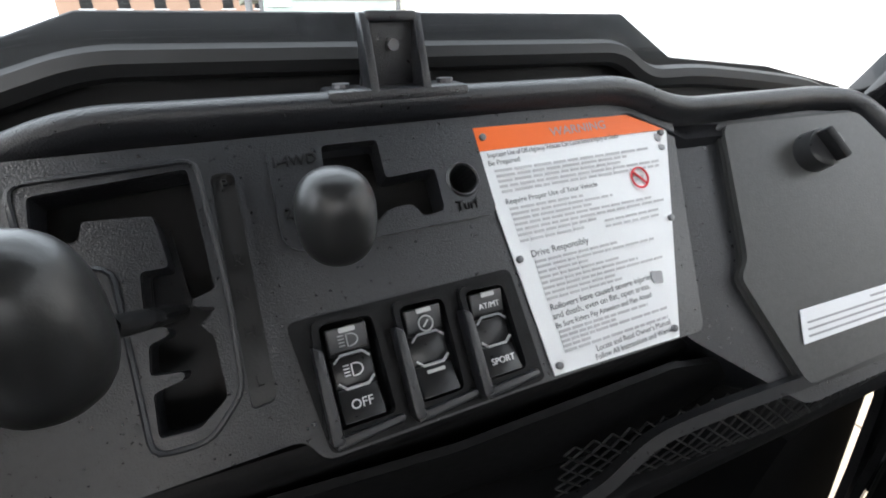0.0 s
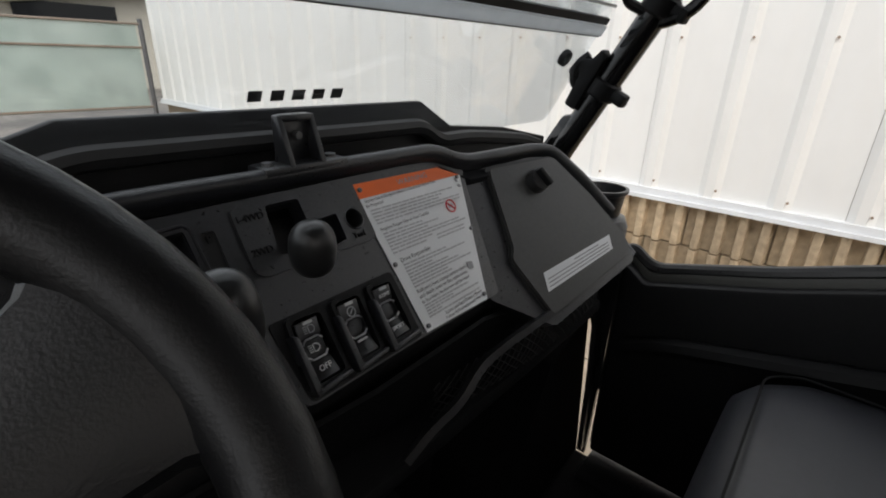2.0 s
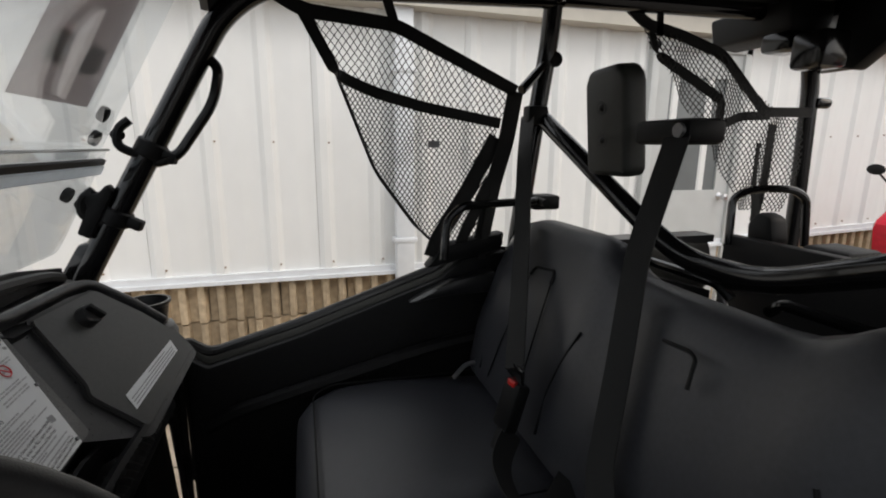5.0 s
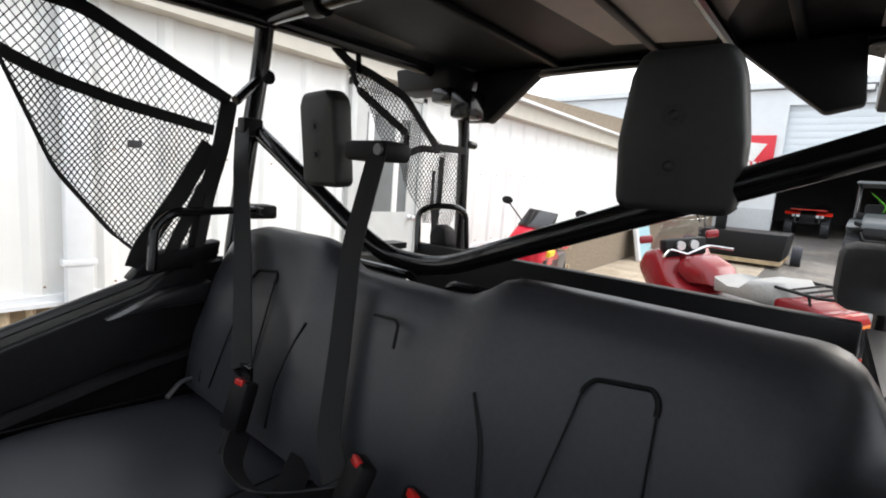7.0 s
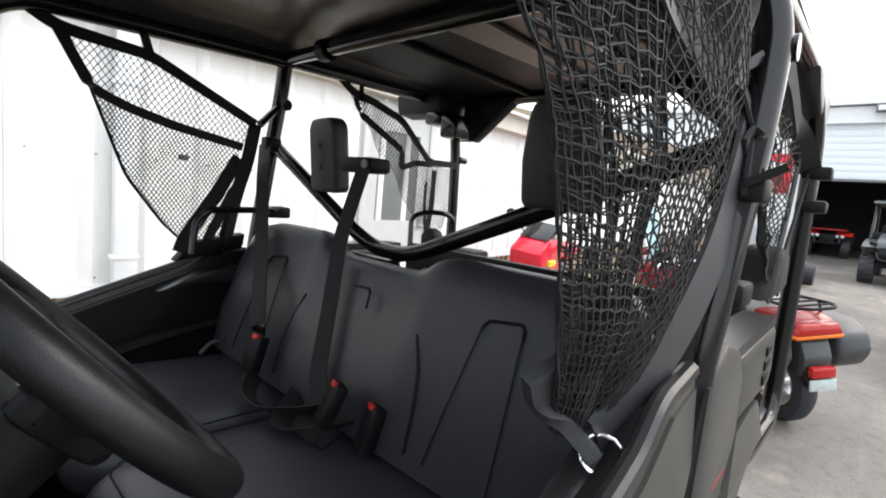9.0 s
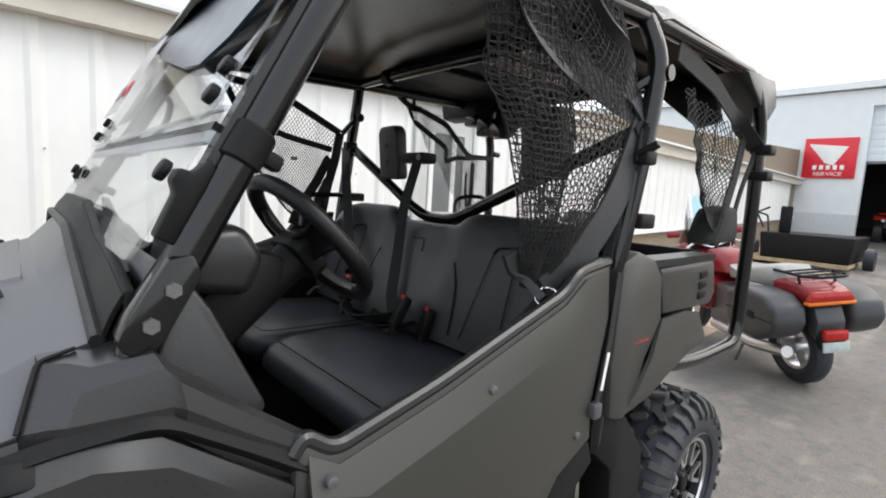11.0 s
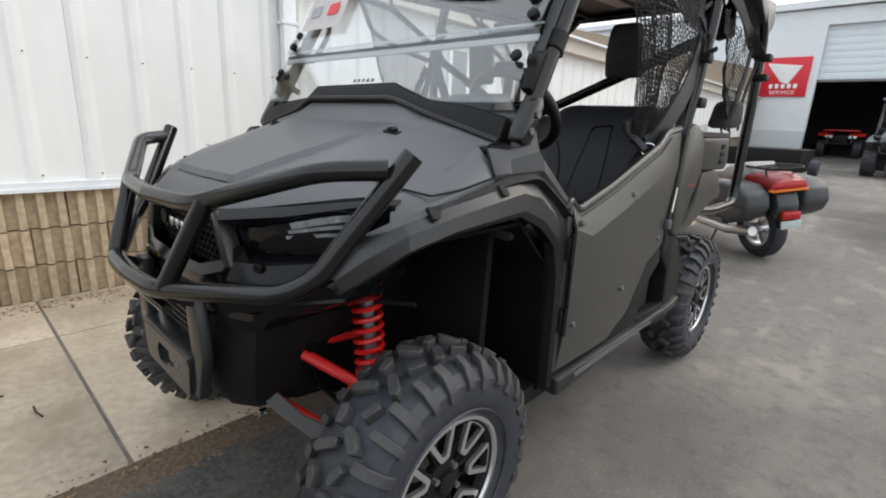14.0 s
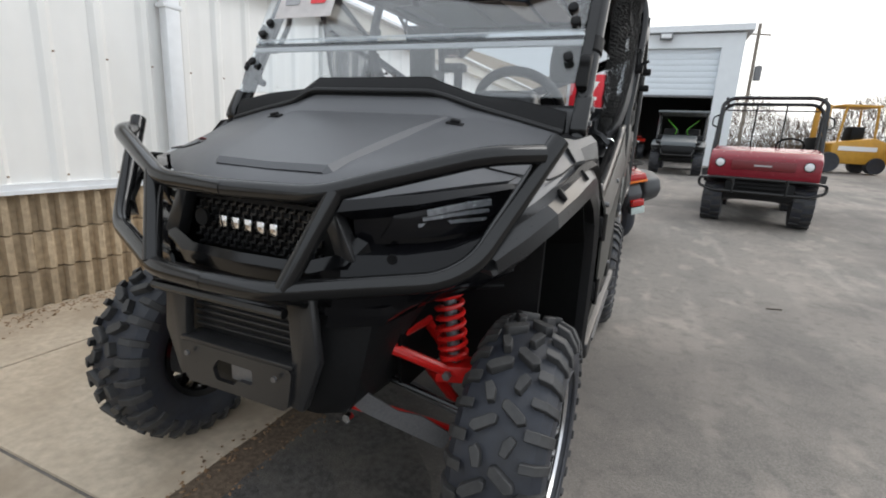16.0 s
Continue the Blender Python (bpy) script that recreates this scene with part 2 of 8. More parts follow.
def sheet(rows, thick=0.006, mirror=False, bm=None):
    """A panel through rows of points, with thickness. mirror: rows are the right half, from x = 0 outwards."""
    B = bmesh.new()
    full = []
    for row in rows:
        r = [Vector(p) for p in row]
        if mirror:
            start = 1 if abs(r[0].x) < 1e-6 else 0
            r = [Vector((-p.x, p.y, p.z)) for p in reversed(r[start:])] + r
        full.append([B.verts.new(p) for p in r])
    for a, b in zip(full, full[1:]):
        for i in range(len(a) - 1):
            B.faces.new((a[i], a[i + 1], b[i + 1], b[i]))
    bmesh.ops.recalc_face_normals(B, faces=B.faces)
    if thick:
        bmesh.ops.solidify(B, geom=B.faces[:], thickness=thick)
    return merge(bm, B)


def disc(r, a, b, n=24, axis="x", bm=None, bev=0.0, m=None):
    poly = [(r * math.cos(2 * math.pi * k / n), r * math.sin(2 * math.pi * k / n)) for k in range(n)]
    return prism(poly, axis, a, b, bev, bm, m)


def lathe(profile, n=32, axis="x", bm=None, m=None, caps=False):
    """Turns a profile of (distance along the axis, radius) round the axis."""
    B = bmesh.new()
    rings = []
    for a, r in profile:
        ring = []
        for k in range(n):
            c, s = r * math.cos(2 * math.pi * k / n), r * math.sin(2 * math.pi * k / n)
            ring.append(B.verts.new({"x": (a, c, s), "y": (c, a, s), "z": (c, s, a)}[axis]))
        rings.append(ring)
    for a, b in zip(rings, rings[1:]):
        for j in range(n):
            B.faces.new((a[j], a[(j + 1) % n], b[(j + 1) % n], b[j]))
    for ring in (rings[0], rings[-1]) if caps else ():
        if (ring[0].co - ring[n // 2].co).length > 1e-5:
            B.faces.new(ring)
    return merge(bm, B, m)


def plate(outline, holes, thick, m, bm=None):
    """A flat plate with real holes, drawn in its own u, v plane and set by m (w is its outward normal)."""
    from mathutils.geometry import tessellate_polygon
    loops = [outline] + list(holes)
    pts = [p for lp in loops for p in lp]
    tris = tessellate_polygon([[Vector((u, v, 0)) for u, v in lp] for lp in loops])
    B = bmesh.new()
    top = [B.verts.new((u, v, 0)) for u, v in pts]
    bot = [B.verts.new((u, v, -thick)) for u, v in pts]
    for t in tris:
        try:
            B.faces.new([top[i] for i in t])
            B.faces.new([bot[i] for i in reversed(t)])
        except ValueError:
            pass
    k = 0
    for lp in loops:
        n = len(lp)
        for i in range(n):
            a, b = k + i, k + (i + 1) % n
            try:
                B.faces.new((top[a], top[b], bot[b], bot[a]))
            except ValueError:
                pass
        k += n
    return merge(bm, B, m)


def fat(poly, r=0.006, seg=3):
    """The polygon with rounded corners."""
    out, n = [], len(poly)
    for i in range(n):
        a, b, c = Vector(poly[i - 1]), Vector(poly[i]), Vector(poly[(i + 1) % n])
        u, v = a - b, c - b
        q = min(r, u.length * 0.45, v.length * 0.45)
        p0, p1 = b + u.normalized() * q, b + v.normalized() * q
        for k in range(seg + 1):
            t = k / seg
            w = (1 - t) ** 2 * p0 + 2 * t * (1 - t) * b + t * t * p1
            out.append((w.x, w.y))
    return out


def lettering(name, text, size, m, material, parent, depth=0.0004, align="CENTER", squash=1.0):
    """Words in the built-in font, as a mesh."""
    cu = bpy.data.curves.new(name, "FONT")
    cu.body, cu.size, cu.extrude, cu.align_x, cu.align_y = text, size, depth, align, "CENTER"
    tmp = bpy.data.objects.new("tmp", cu)
    me = bpy.data.meshes.new_from_object(tmp)
    bpy.data.objects.remove(tmp)
    bpy.data.curves.remove(cu)
    b = bmesh.new()
    b.from_mesh(me)
    bpy.data.meshes.remove(me)
    if squash != 1:
        bmesh.ops.scale(b, vec=(squash, 1, 1), verts=b.verts)
    b.transform(m)
    return part(name, b, material, parent, smooth=0)


def word_bars(name, n, w, h, m, material, parent, depth=0.002):
    """A word mark as n plain upright blocks, w wide in all and h high."""
    p = w / n
    for k in range(n):
        q = part(name, box(-p * 0.3, p * 0.3, -h / 2, h / 2, 0, depth, min(depth, p) * 0.3), material, parent, m=m @ Matrix.Translation((-w / 2 + p * (k + 0.5), 0, 0)))
    return q


def basis(o, u, v):
    """A frame at o whose x runs along u and y along v."""
    u = Vector(u).normalized()
    w = u.cross(Vector(v)).normalized()
    v = w.cross(u)
    return Matrix(((u.x, v.x, w.x, o[0]), (u.y, v.y, w.y, o[1]), (u.z, v.z, w.z, o[2]), (0, 0, 0, 1)))


def flip(pts):
    return [(-p[0], *p[1:]) for p in pts]


def egg(c, rx, ry, rz, n=20, k=0.0, bm=None, square=1.0):
    """An egg-shaped knob; k > 0 makes its top wider, square < 1 flattens its sides and ends."""
    B = bmesh.new()
    bmesh.ops.create_uvsphere(B, u_segments=n, v_segments=n // 2 + 2, radius=1)
    for v in B.verts:
        f = 1 + k * v.co.z
        if square != 1:
            h = math.hypot(v.co.x, v.co.y)
            g = (h ** 2.6 + abs(v.co.z) ** 2.6) ** (1 / 2.6)
            v.co *= 1 + (1 / max(g, 0.1) - 1) * (1 - square)
        v.co = Vector((v.co.x * rx * f + c[0], v.co.y * ry * f + c[1], v.co.z * rz + c[2]))
    return merge(bm, B)


# ---- ground, pavement and buildings ----


def asphalt_mat():
    """Worn asphalt: grit, dusty pale patches, long wheel streaks and dark damp spots."""
    m = mat("worn_asphalt", (0.168, 0.154, 0.138), 0.82, 0, 0.3, 130, 0.7, 240, stain=0.7, stain_scale=0.55, stain_col=(0.26, 0.225, 0.195))
    nt = m.node_tree
    p = nt.nodes["Principled BSDF"]
    src = p.inputs["Base Color"].links[0].from_socket
    co = nt.nodes.new("ShaderNodeTexCoord")
    for scale, stretch, lo, hi, fac, col in ((1.6, (2.4, 0.22, 1), 0.56, 0.7, 0.45, (0.3, 0.27, 0.24, 1)), (1.1, (1, 0.8, 1), 0.54, 0.68, 0.6, (0.07, 0.065, 0.063, 1)), (4.5, (1, 0.6, 1), 0.55, 0.66, 0.4, (0.33, 0.29, 0.25, 1)), (0.42, (1, 1, 1), 0.46, 0.58, 0.6, (0.07, 0.066, 0.063, 1)), (14, (1, 1, 1), 0.5, 0.68, 0.35, (0.07, 0.066, 0.06, 1)), (75, (1, 1, 1), 0.58, 0.7, 0.3, (0.27, 0.25, 0.22, 1))):
        mp = nt.nodes.new("ShaderNodeMapping")
        mp.inputs["Scale"].default_value = stretch
        mp.inputs["Rotation"].default_value = (0, 0, 0.12)
        n = nt.nodes.new("ShaderNodeTexNoise")
        n.inputs["Scale"].default_value, n.inputs["Detail"].default_value = scale, 7
        r = nt.nodes.new("ShaderNodeMapRange")
        r.inputs["From Min"].default_value, r.inputs["From Max"].default_value, r.inputs["To Max"].default_value = lo, hi, fac
        x = nt.nodes.new("ShaderNodeMixRGB")
        x.inputs["Color2"].default_value = col
        nt.links.new(co.outputs["Object"], mp.inputs["Vector"])
        nt.links.new(mp.outputs["Vector"], n.inputs["Vector"])
        nt.links.new(n.outputs["Fac"], r.inputs["Value"])
        nt.links.new(r.outputs["Result"], x.inputs["Fac"])
        nt.links.new(src, x.inputs["Color1"])
        src = x.outputs["Color"]
    nt.links.new(src, p.inputs["Base Color"])
    return m


ASPHALT = asphalt_mat()
CONC = mat("stained_concrete", (0.46, 0.385, 0.295), 0.85, 0, 0.16, 26, 0.4, 220, stain=0.75, stain_scale=2.6, stain_col=(0.31, 0.25, 0.18), island=True)
BLOCK = mat("tan_split_block", (0.41, 0.32, 0.215), 0.9, 0, 0.22, 22, 0.8, 90, island=True)
MORTAR = mat("dark_recess_mortar", (0.23, 0.185, 0.135), 0.95, 0, 0.2, 30, 0.4)
SHEETW = mat("white_ribbed_metal", (0.8, 0.8, 0.785), 0.5, 0, 0.025, 6, 0.0, stain=0.25, stain_scale=1.3, stain_col=(0.66, 0.65, 0.62))
TRIMW = mat("white_flashing", (0.72, 0.74, 0.76), 0.45, 0, 0.04, 12)
CREAM = mat("cream_fascia", (0.56, 0.525, 0.46), 0.6, 0, 0.05, 8)
DOORG = mat("grey_door_paint", (0.5, 0.51, 0.5), 0.5, 0, 0.04, 8)
SLOPE0, SLOPE = -2.4, 0.04


def gz(y):
    """Height of the yard: level round the vehicle, rising gently behind it."""
    return -0.01 + SLOPE * max(0.0, min(SLOPE0 - y, 30.0))


def eave(y):
    return 2.25


def make_ground():
    b = bmesh.new()
    xs = [-400, -60, -20, -8, -4, -2, 0, 0.305, 2.6, 8, 20, 60, 400]
    ys = [400, 120, 40, 12, 6, 3, 0, -2.4, -4, -7, -10, -14, -20, -32.4, -120, -400]
    g = [[b.verts.new((x, y, gz(y))) for x in xs] for y in ys]
    for r, s in zip(g, g[1:]):
        for i in range(len(xs) - 1):
            b.faces.new((r[i], r[i + 1], s[i + 1], s[i]))
    tagged(part("ground", b, ASPHALT, smooth=0), "worn grey asphalt yard with pale dusty patches", "asphalt", kind="structure")


make_ground()


def make_patch():
    """The darker, coarser strip of old asphalt along the slab edge, with a ragged border."""
    b = bmesh.new()
    rows = []
    for k in range(110):
        y = 4.2 - k * 0.046
        e = -0.95 + 0.28 * noise.noise(Vector((y * 0.9, 2, 0))) + 0.12 * noise.noise(Vector((y * 3.1, 5, 0))) + 0.05 * noise.noise(Vector((y * 9, 8, 0)))
        e = 0.302 + (e - 0.302) * max(0.02, min(1.0, (y + 0.9) / 1.6))
        rows.append([b.verts.new((0.302 + (e - 0.302) * u, y, gz(y) + (0.0035 if u < 1 else 0.0004))) for u in (0, 0.25, 0.5, 0.75, 0.97, 1)])
    for r, q in zip(rows, rows[1:]):
        for i in range(5):
            b.faces.new((r[i], r[i + 1], q[i + 1], q[i]))
    OLD = mat("old_dark_asphalt", (0.075, 0.071, 0.066), 0.75, 0, 0.5, 45, 1.0, 130, stain=0.7, stain_scale=6, stain_col=(0.125, 0.112, 0.095))
    tagged(part("asphalt_patch", b, OLD, smooth=0), "older dark gritty asphalt beside the concrete walk", "asphalt", kind="structure")


make_patch()


def make_walls():
    wall = tagged(part("wall_east", prism([(8 - 1.52, -0.2), (8 - 1.52, 2.3), (-0.5, 2.3), (-17.99, 3.32), (-17.99, -0.2)], "x", 2.47, 2.75), MORTAR), "white ribbed metal shop wall above a tan fluted block base", "wall", kind="structure")
    # ribbed sheets
    def sheet_mesh(h):
        prof = []
        for k in range(3):
            y = k * 0.305
            prof += [(y, 0), (y + 0.03, -0.02), (y + 0.07, -0.02), (y + 0.10, 0), (y + 0.19, -0.001), (y + 0.205, -0.003), (y + 0.22, -0.001)]
        prof.append((0.913, 0))
        return prism([(2.432 + d, -y) for y, d in prof] + [(2.455, -0.913), (2.455, 0.0)], "z", 0, h)
    first = part("metal_sheet", sheet_mesh(1.0), SHEETW, wall, smooth=20)
    y = 6.48
    k = 0
    while y > -17.3:
        ob = first if k == 0 else first.copy()
        if k:
            scene.collection.objects.link(ob)
        bot = 0.735 + (gz(y) + 0.01) * 0.9
        ob.location = (0, y, bot)
        ob.scale = (1, 1, eave(y - 0.9) - bot + 0.02)
        y -= 0.915
        k += 1
    # base trim and eave
    def strip(name, z0, z1, x0, x1, f, matl):
        b = bmesh.new()
        ys = [6.5, -0.5, -2.4, -17.98]
        rows = []
        for yy in ys:
            z = f(yy)
            rows.append([b.verts.new(p) for p in ((x0, yy, z + z0), (x1, yy, z + z0), (x1, yy, z + z1), (x0, yy, z + z1))])
        for r, s in zip(rows, rows[1:]):
            for i in range(4):
                b.faces.new((r[i], r[(i + 1) % 4], s[(i + 1) % 4], s[i]))
        b.faces.new(rows[0]); b.faces.new(rows[-1])
        return tagged(part(name, b, matl, smooth=0), "painted sheet metal strip along the shop wall", "trim", kind="structure")
    fb = lambda yy: (gz(yy) + 0.01) * 0.9
    strip("trim_base", 0.69, 0.712, 2.385, 2.47, fb, TRIMW)
    strip("trim_drip", 0.712, 0.748, 2.40, 2.452, fb, TRIMW)
    strip("trim_fascia", 0.0, 0.17, 2.30, 2.60, eave, CREAM)
    strip("roof_edge", 0.17, 0.20, 2.22, 3.4, eave, TRIMW)
    # fluted blocks
    b = bmesh.new()
    box(2.45, 2.49, 0.004, 0.396, 0.004, 0.226, bm=b)
    for k in range(4):
        prism([(2.45, 0.008 + k * 0.0985), (2.408, 0.016 + k * 0.0985), (2.404, 0.03 + k * 0.0985), (2.41, 0.052 + k * 0.0985), (2.45, 0.06 + k * 0.0985)], "z", 0.004, 0.226, bm=b)
    blk = part("block", b, BLOCK, wall, smooth=0)
    k = 0
    for row in range(3):
        for j in range(26):
            ob = blk if k == 0 else blk.copy()
            if k:
                scene.collection.objects.link(ob)
            ob.location = (random.uniform(-0.004, 0.004), 2.6 - j * 0.4 + (0.2 if row % 2 else 0), -0.005 + row * 0.232 + fb(2.6 - j * 0.4))
            k += 1
    return wall


wall = make_walls()


def make_pavement():
    pav = tagged(part("pavement", box(0.325, 2.45, -2.39, 9, -0.12, -0.014), MORTAR), "tan concrete walk along the shop wall", "pavement", kind="structure")
    xs = [(0.32, 1.733), (1.747, 2.44)]
    ys = [9 - 0.0, 7.0, 5.4, 3.68, 2.07, 0.437, -1.18, -2.4]
    for x0, x1 in xs:
        for a, c in zip(ys, ys[1:]):
            b = box(x0, x1, c + 0.007, a - 0.007, -0.1, 0.0, 0.006)
            part("slab", b, CONC, pav)
    for x0, x1 in xs:
        ya = -2.4
        while ya > -15.5:
            yb = ya - 1.6
            B = bmesh.new()
            v = [B.verts.new((x, y, gz(y) + 0.01 + dz)) for dz in (-0.08, 0) for x, y in ((x0, ya - 0.007), (x1, ya - 0.007), (x1, yb + 0.007), (x0, yb + 0.007))]
            B.faces.new(v[:4]); B.faces.new(v[4:])
            for i in range(4):
                B.faces.new((v[i], v[(i + 1) % 4], v[4 + (i + 1) % 4], v[4 + i]))
            part("slab", B, CONC, pav)
            ya = yb


make_pavement()


def make_garage():
    y = -18.0
    W = mat("pale_blue_white_panel", (0.70, 0.73, 0.75), 0.5, 0, 0.03, 3)
    b = bmesh.new()
    for x0, x1, a, c in ((0.93, 12, 0.3, 4.95), (-2.45, 0.93, 4.5, 4.95), (-3.1, -2.45, 0.3, 4.95)):
        box(x0, x1, y - 0.25, y, a, c, bm=b)
    tagged(part("wall_garage", b, W, smooth=0), "pale service building with a half open roller door", "building", kind="structure")
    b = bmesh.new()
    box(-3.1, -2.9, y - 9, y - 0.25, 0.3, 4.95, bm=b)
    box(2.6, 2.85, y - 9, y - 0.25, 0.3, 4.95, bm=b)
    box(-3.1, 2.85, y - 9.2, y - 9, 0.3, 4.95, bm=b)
    # the dimness of the unlit bay is put into the wall colour
    tagged(part("wall_garage_inside", b, mat("garage_dimness_colour", (0.10, 0.10, 0.10), 0.8), smooth=0), "inner walls of the service bay, dimness put into their dark colour", "wall", kind="structure")
    tagged(part("roof_garage", prism([(-3.3, 5.0), (12, 4.93), (12, 5.1), (-3.3, 5.2)], "y", y - 9.3, y + 0.15), TRIMW, smooth=0), "white metal roof edge of the service building", "roof", kind="structure")
    tagged(part("trim_garage", box(0.93, 12, y, y + 0.03, 0.3, 1.45), mat("pale_grey_skirt", (0.55, 0.58, 0.6), 0.5), smooth=0), "pale grey lower band of the service building", "trim", kind="structure")
    sd = tagged(part("door_2", box(2.62, 3.42, y + 0.002, y + 0.05, 0.62, 2.7, 0.01), TRIMW), "pale grey steel side door of the service building", "door", kind="structure")
    part("leaf", box(2.70, 3.34, y + 0.05, y + 0.07, 0.64, 2.62, 0.006), mat("grey_side_door", (0.4, 0.42, 0.44), 0.5, 0, 0.04, 4), sd)
    dr = thing("roller_door", "pale ribbed steel roller door pulled half way up", "garage door")
    for k in range(8):
        part("slat", box(-2.47, 0.95, y - 0.2, y - 0.15, 2.98 + k * 0.195, 3.172 + k * 0.195, 0.004), mat("roller_slat", (0.66, 0.71, 0.75), 0.45, 0, 0.03), dr)
    part("bottom_rail", box(-2.47, 0.95, y - 0.22, y - 0.13, 2.9, 2.98, 0.01), GREYM, dr)
    tagged(dr, kind="structure")


make_garage()


# ---- the vehicle ----
utv = thing("utility_vehicle", "graphite grey side-by-side utility vehicle with black brush guard and roof", "vehicle")


def make_wheel():
    w = new("wheel")
    w.empty_display_size = 0.1
    R = 0.343
    b = lathe([(-0.085, 0.18), (-0.108, 0.21), (-0.116, 0.25), (-0.11, 0.285), (-0.09, 0.308), (-0.05, 0.321), (0.0, 0.324), (0.05, 0.321), (0.09, 0.308), (0.11, 0.285), (0.116, 0.25), (0.108, 0.21), (0.085, 0.18), (0.06, 0.17), (-0.06, 0.17), (-0.085, 0.18)], 56)
    n = 30
    blocks = {}
    for side in (1, -1):
        for long in (0, 1):
            lug = prism([(0.002, -0.003), (0.044, -0.032), (0.061, -0.024), (0.057, -0.009), (0.015, 0.018), (0.002, 0.014)] if long else [(0.018, -0.028), (0.034, -0.033), (0.05, 0.006), (0.036, 0.016), (0.022, 0.002)], "z", 0.31, R + 0.002, 0.0018, seg=1)
            sh = prism([(0.062, 0.339), (0.096, 0.325), (0.118, 0.29), (0.122, 0.262 if long else 0.274), (0.104, 0.262), (0.07, 0.31)], "y", -0.015 if long else -0.01, 0.011, 0.0018, seg=1)
            for q in (lug, sh):
                if side < 0:
                    bmesh.ops.scale(q, vec=(-1, 1, 1), verts=q.verts)
                    bmesh.ops.reverse_faces(q, faces=q.faces)
            blocks[side, long] = (lug, sh)
    made = {}
    for k in range(n):
        for side in (1, -1):
            a = 2 * math.pi * (k + (0.5 if side < 0 else 0)) / n
            for i, (turn, name) in enumerate(((a, "tread_block"), (a + 0.13, "shoulder_block"))):
                key = (side, k % 2, i)
                if key not in made:
                    made[key] = part(name, blocks[side, k % 2][i], LUGM, w)
                    ob = made[key]
                else:
                    ob = new(name, made[key].data)
                    ob.parent = w
                ob.matrix_world = Matrix.Rotation(turn, 4, "X")
    for rr in (0.235, 0.205):
        lathe([(0.109, rr), (0.1125, rr + 0.002), (0.109, rr + 0.005)], 56, bm=b)
    part("tyre", b, RUBBER, w, "knobbly black off-road tyre", 30)
    rim = part("rim", lathe([(0.086, 0.186), (0.094, 0.183), (0.094, 0.175), (0.07, 0.168), (0.02, 0.158), (-0.09, 0.165), (-0.095, 0.186)], 48), TUBE, w, "black and machined alloy rim")
    part("rim_lip", lathe([(0.088, 0.171), (0.0965, 0.174), (0.0965, 0.184), (0.09, 0.1865)], 48), SILVER, rim)
    FACE = Matrix(((0, 0, 1, 0.084), (1, 0, 0, 0), (0, 1, 0, 0), (0, 0, 0, 1)))
    part("rim_face", lathe([(0.066, 0.152), (0.08, 0.156), (0.086, 0.168), (0.09, 0.173)], 48), DARKP, rim, "black inner rim face")
    for k in range(7):
        rot = Matrix.Rotation(2 * math.pi * k / 7, 4, "X")
        loop = plate(fat([(-0.015, 0.078), (0.015, 0.078), (0.046, 0.155), (0.042, 0.172), (-0.042, 0.172), (-0.046, 0.155)], 0.008), [fat([(-0.006, 0.092), (0.006, 0.092), (0.031, 0.153), (0.026, 0.16), (-0.026, 0.16), (-0.031, 0.153)], 0.005)], 0.012, rot @ FACE)
        part("spoke", loop, SILVER, rim, "machined looped spoke", 30)
        b = bmesh.new()
        for s in (1, -1):
            prism([(s * 0.006, 0.044), (s * 0.014, 0.046), (s * 0.046, 0.160), (s * 0.036, 0.164)], "x", 0.04, 0.068, 0.003, bm=b)
        b.transform(rot)
        part("spoke_flank", b, DARKP, rim)
    part("brake_disc", lathe([(0.0, 0.05), (0.0, 0.125), (0.006, 0.125), (0.006, 0.05)], 32), GREYM, w)
    part("hub_plate", disc(0.06, 0.04, 0.07, 24, bev=0.006), DARKP, rim)
    part("hub_cap", disc(0.03, 0.06, 0.086, 20, bev=0.006), DARKP, w)
    for k in range(4):
        a = 2 * math.pi * (k + 0.5) / 4
        part("lug_nut", disc(0.009, 0.06, 0.084, 6, m=Matrix.Translation((0, 0.047 * math.cos(a), 0.047 * math.sin(a)))), GREYM, w)
    return w


wheel = make_wheel()
for k, (x, y) in enumerate(((-0.635, 0), (0.635, 0), (-0.635, -2.01), (0.635, -2.01))):
    m = pose(x, y, 0.335, (11, 40, 63, 80)[k], 0, 180 if x < 0 else 0)
    ob = wheel if k == 0 else copy_thing(wheel, m)
    ob.matrix_world = m
    ob.parent = utv

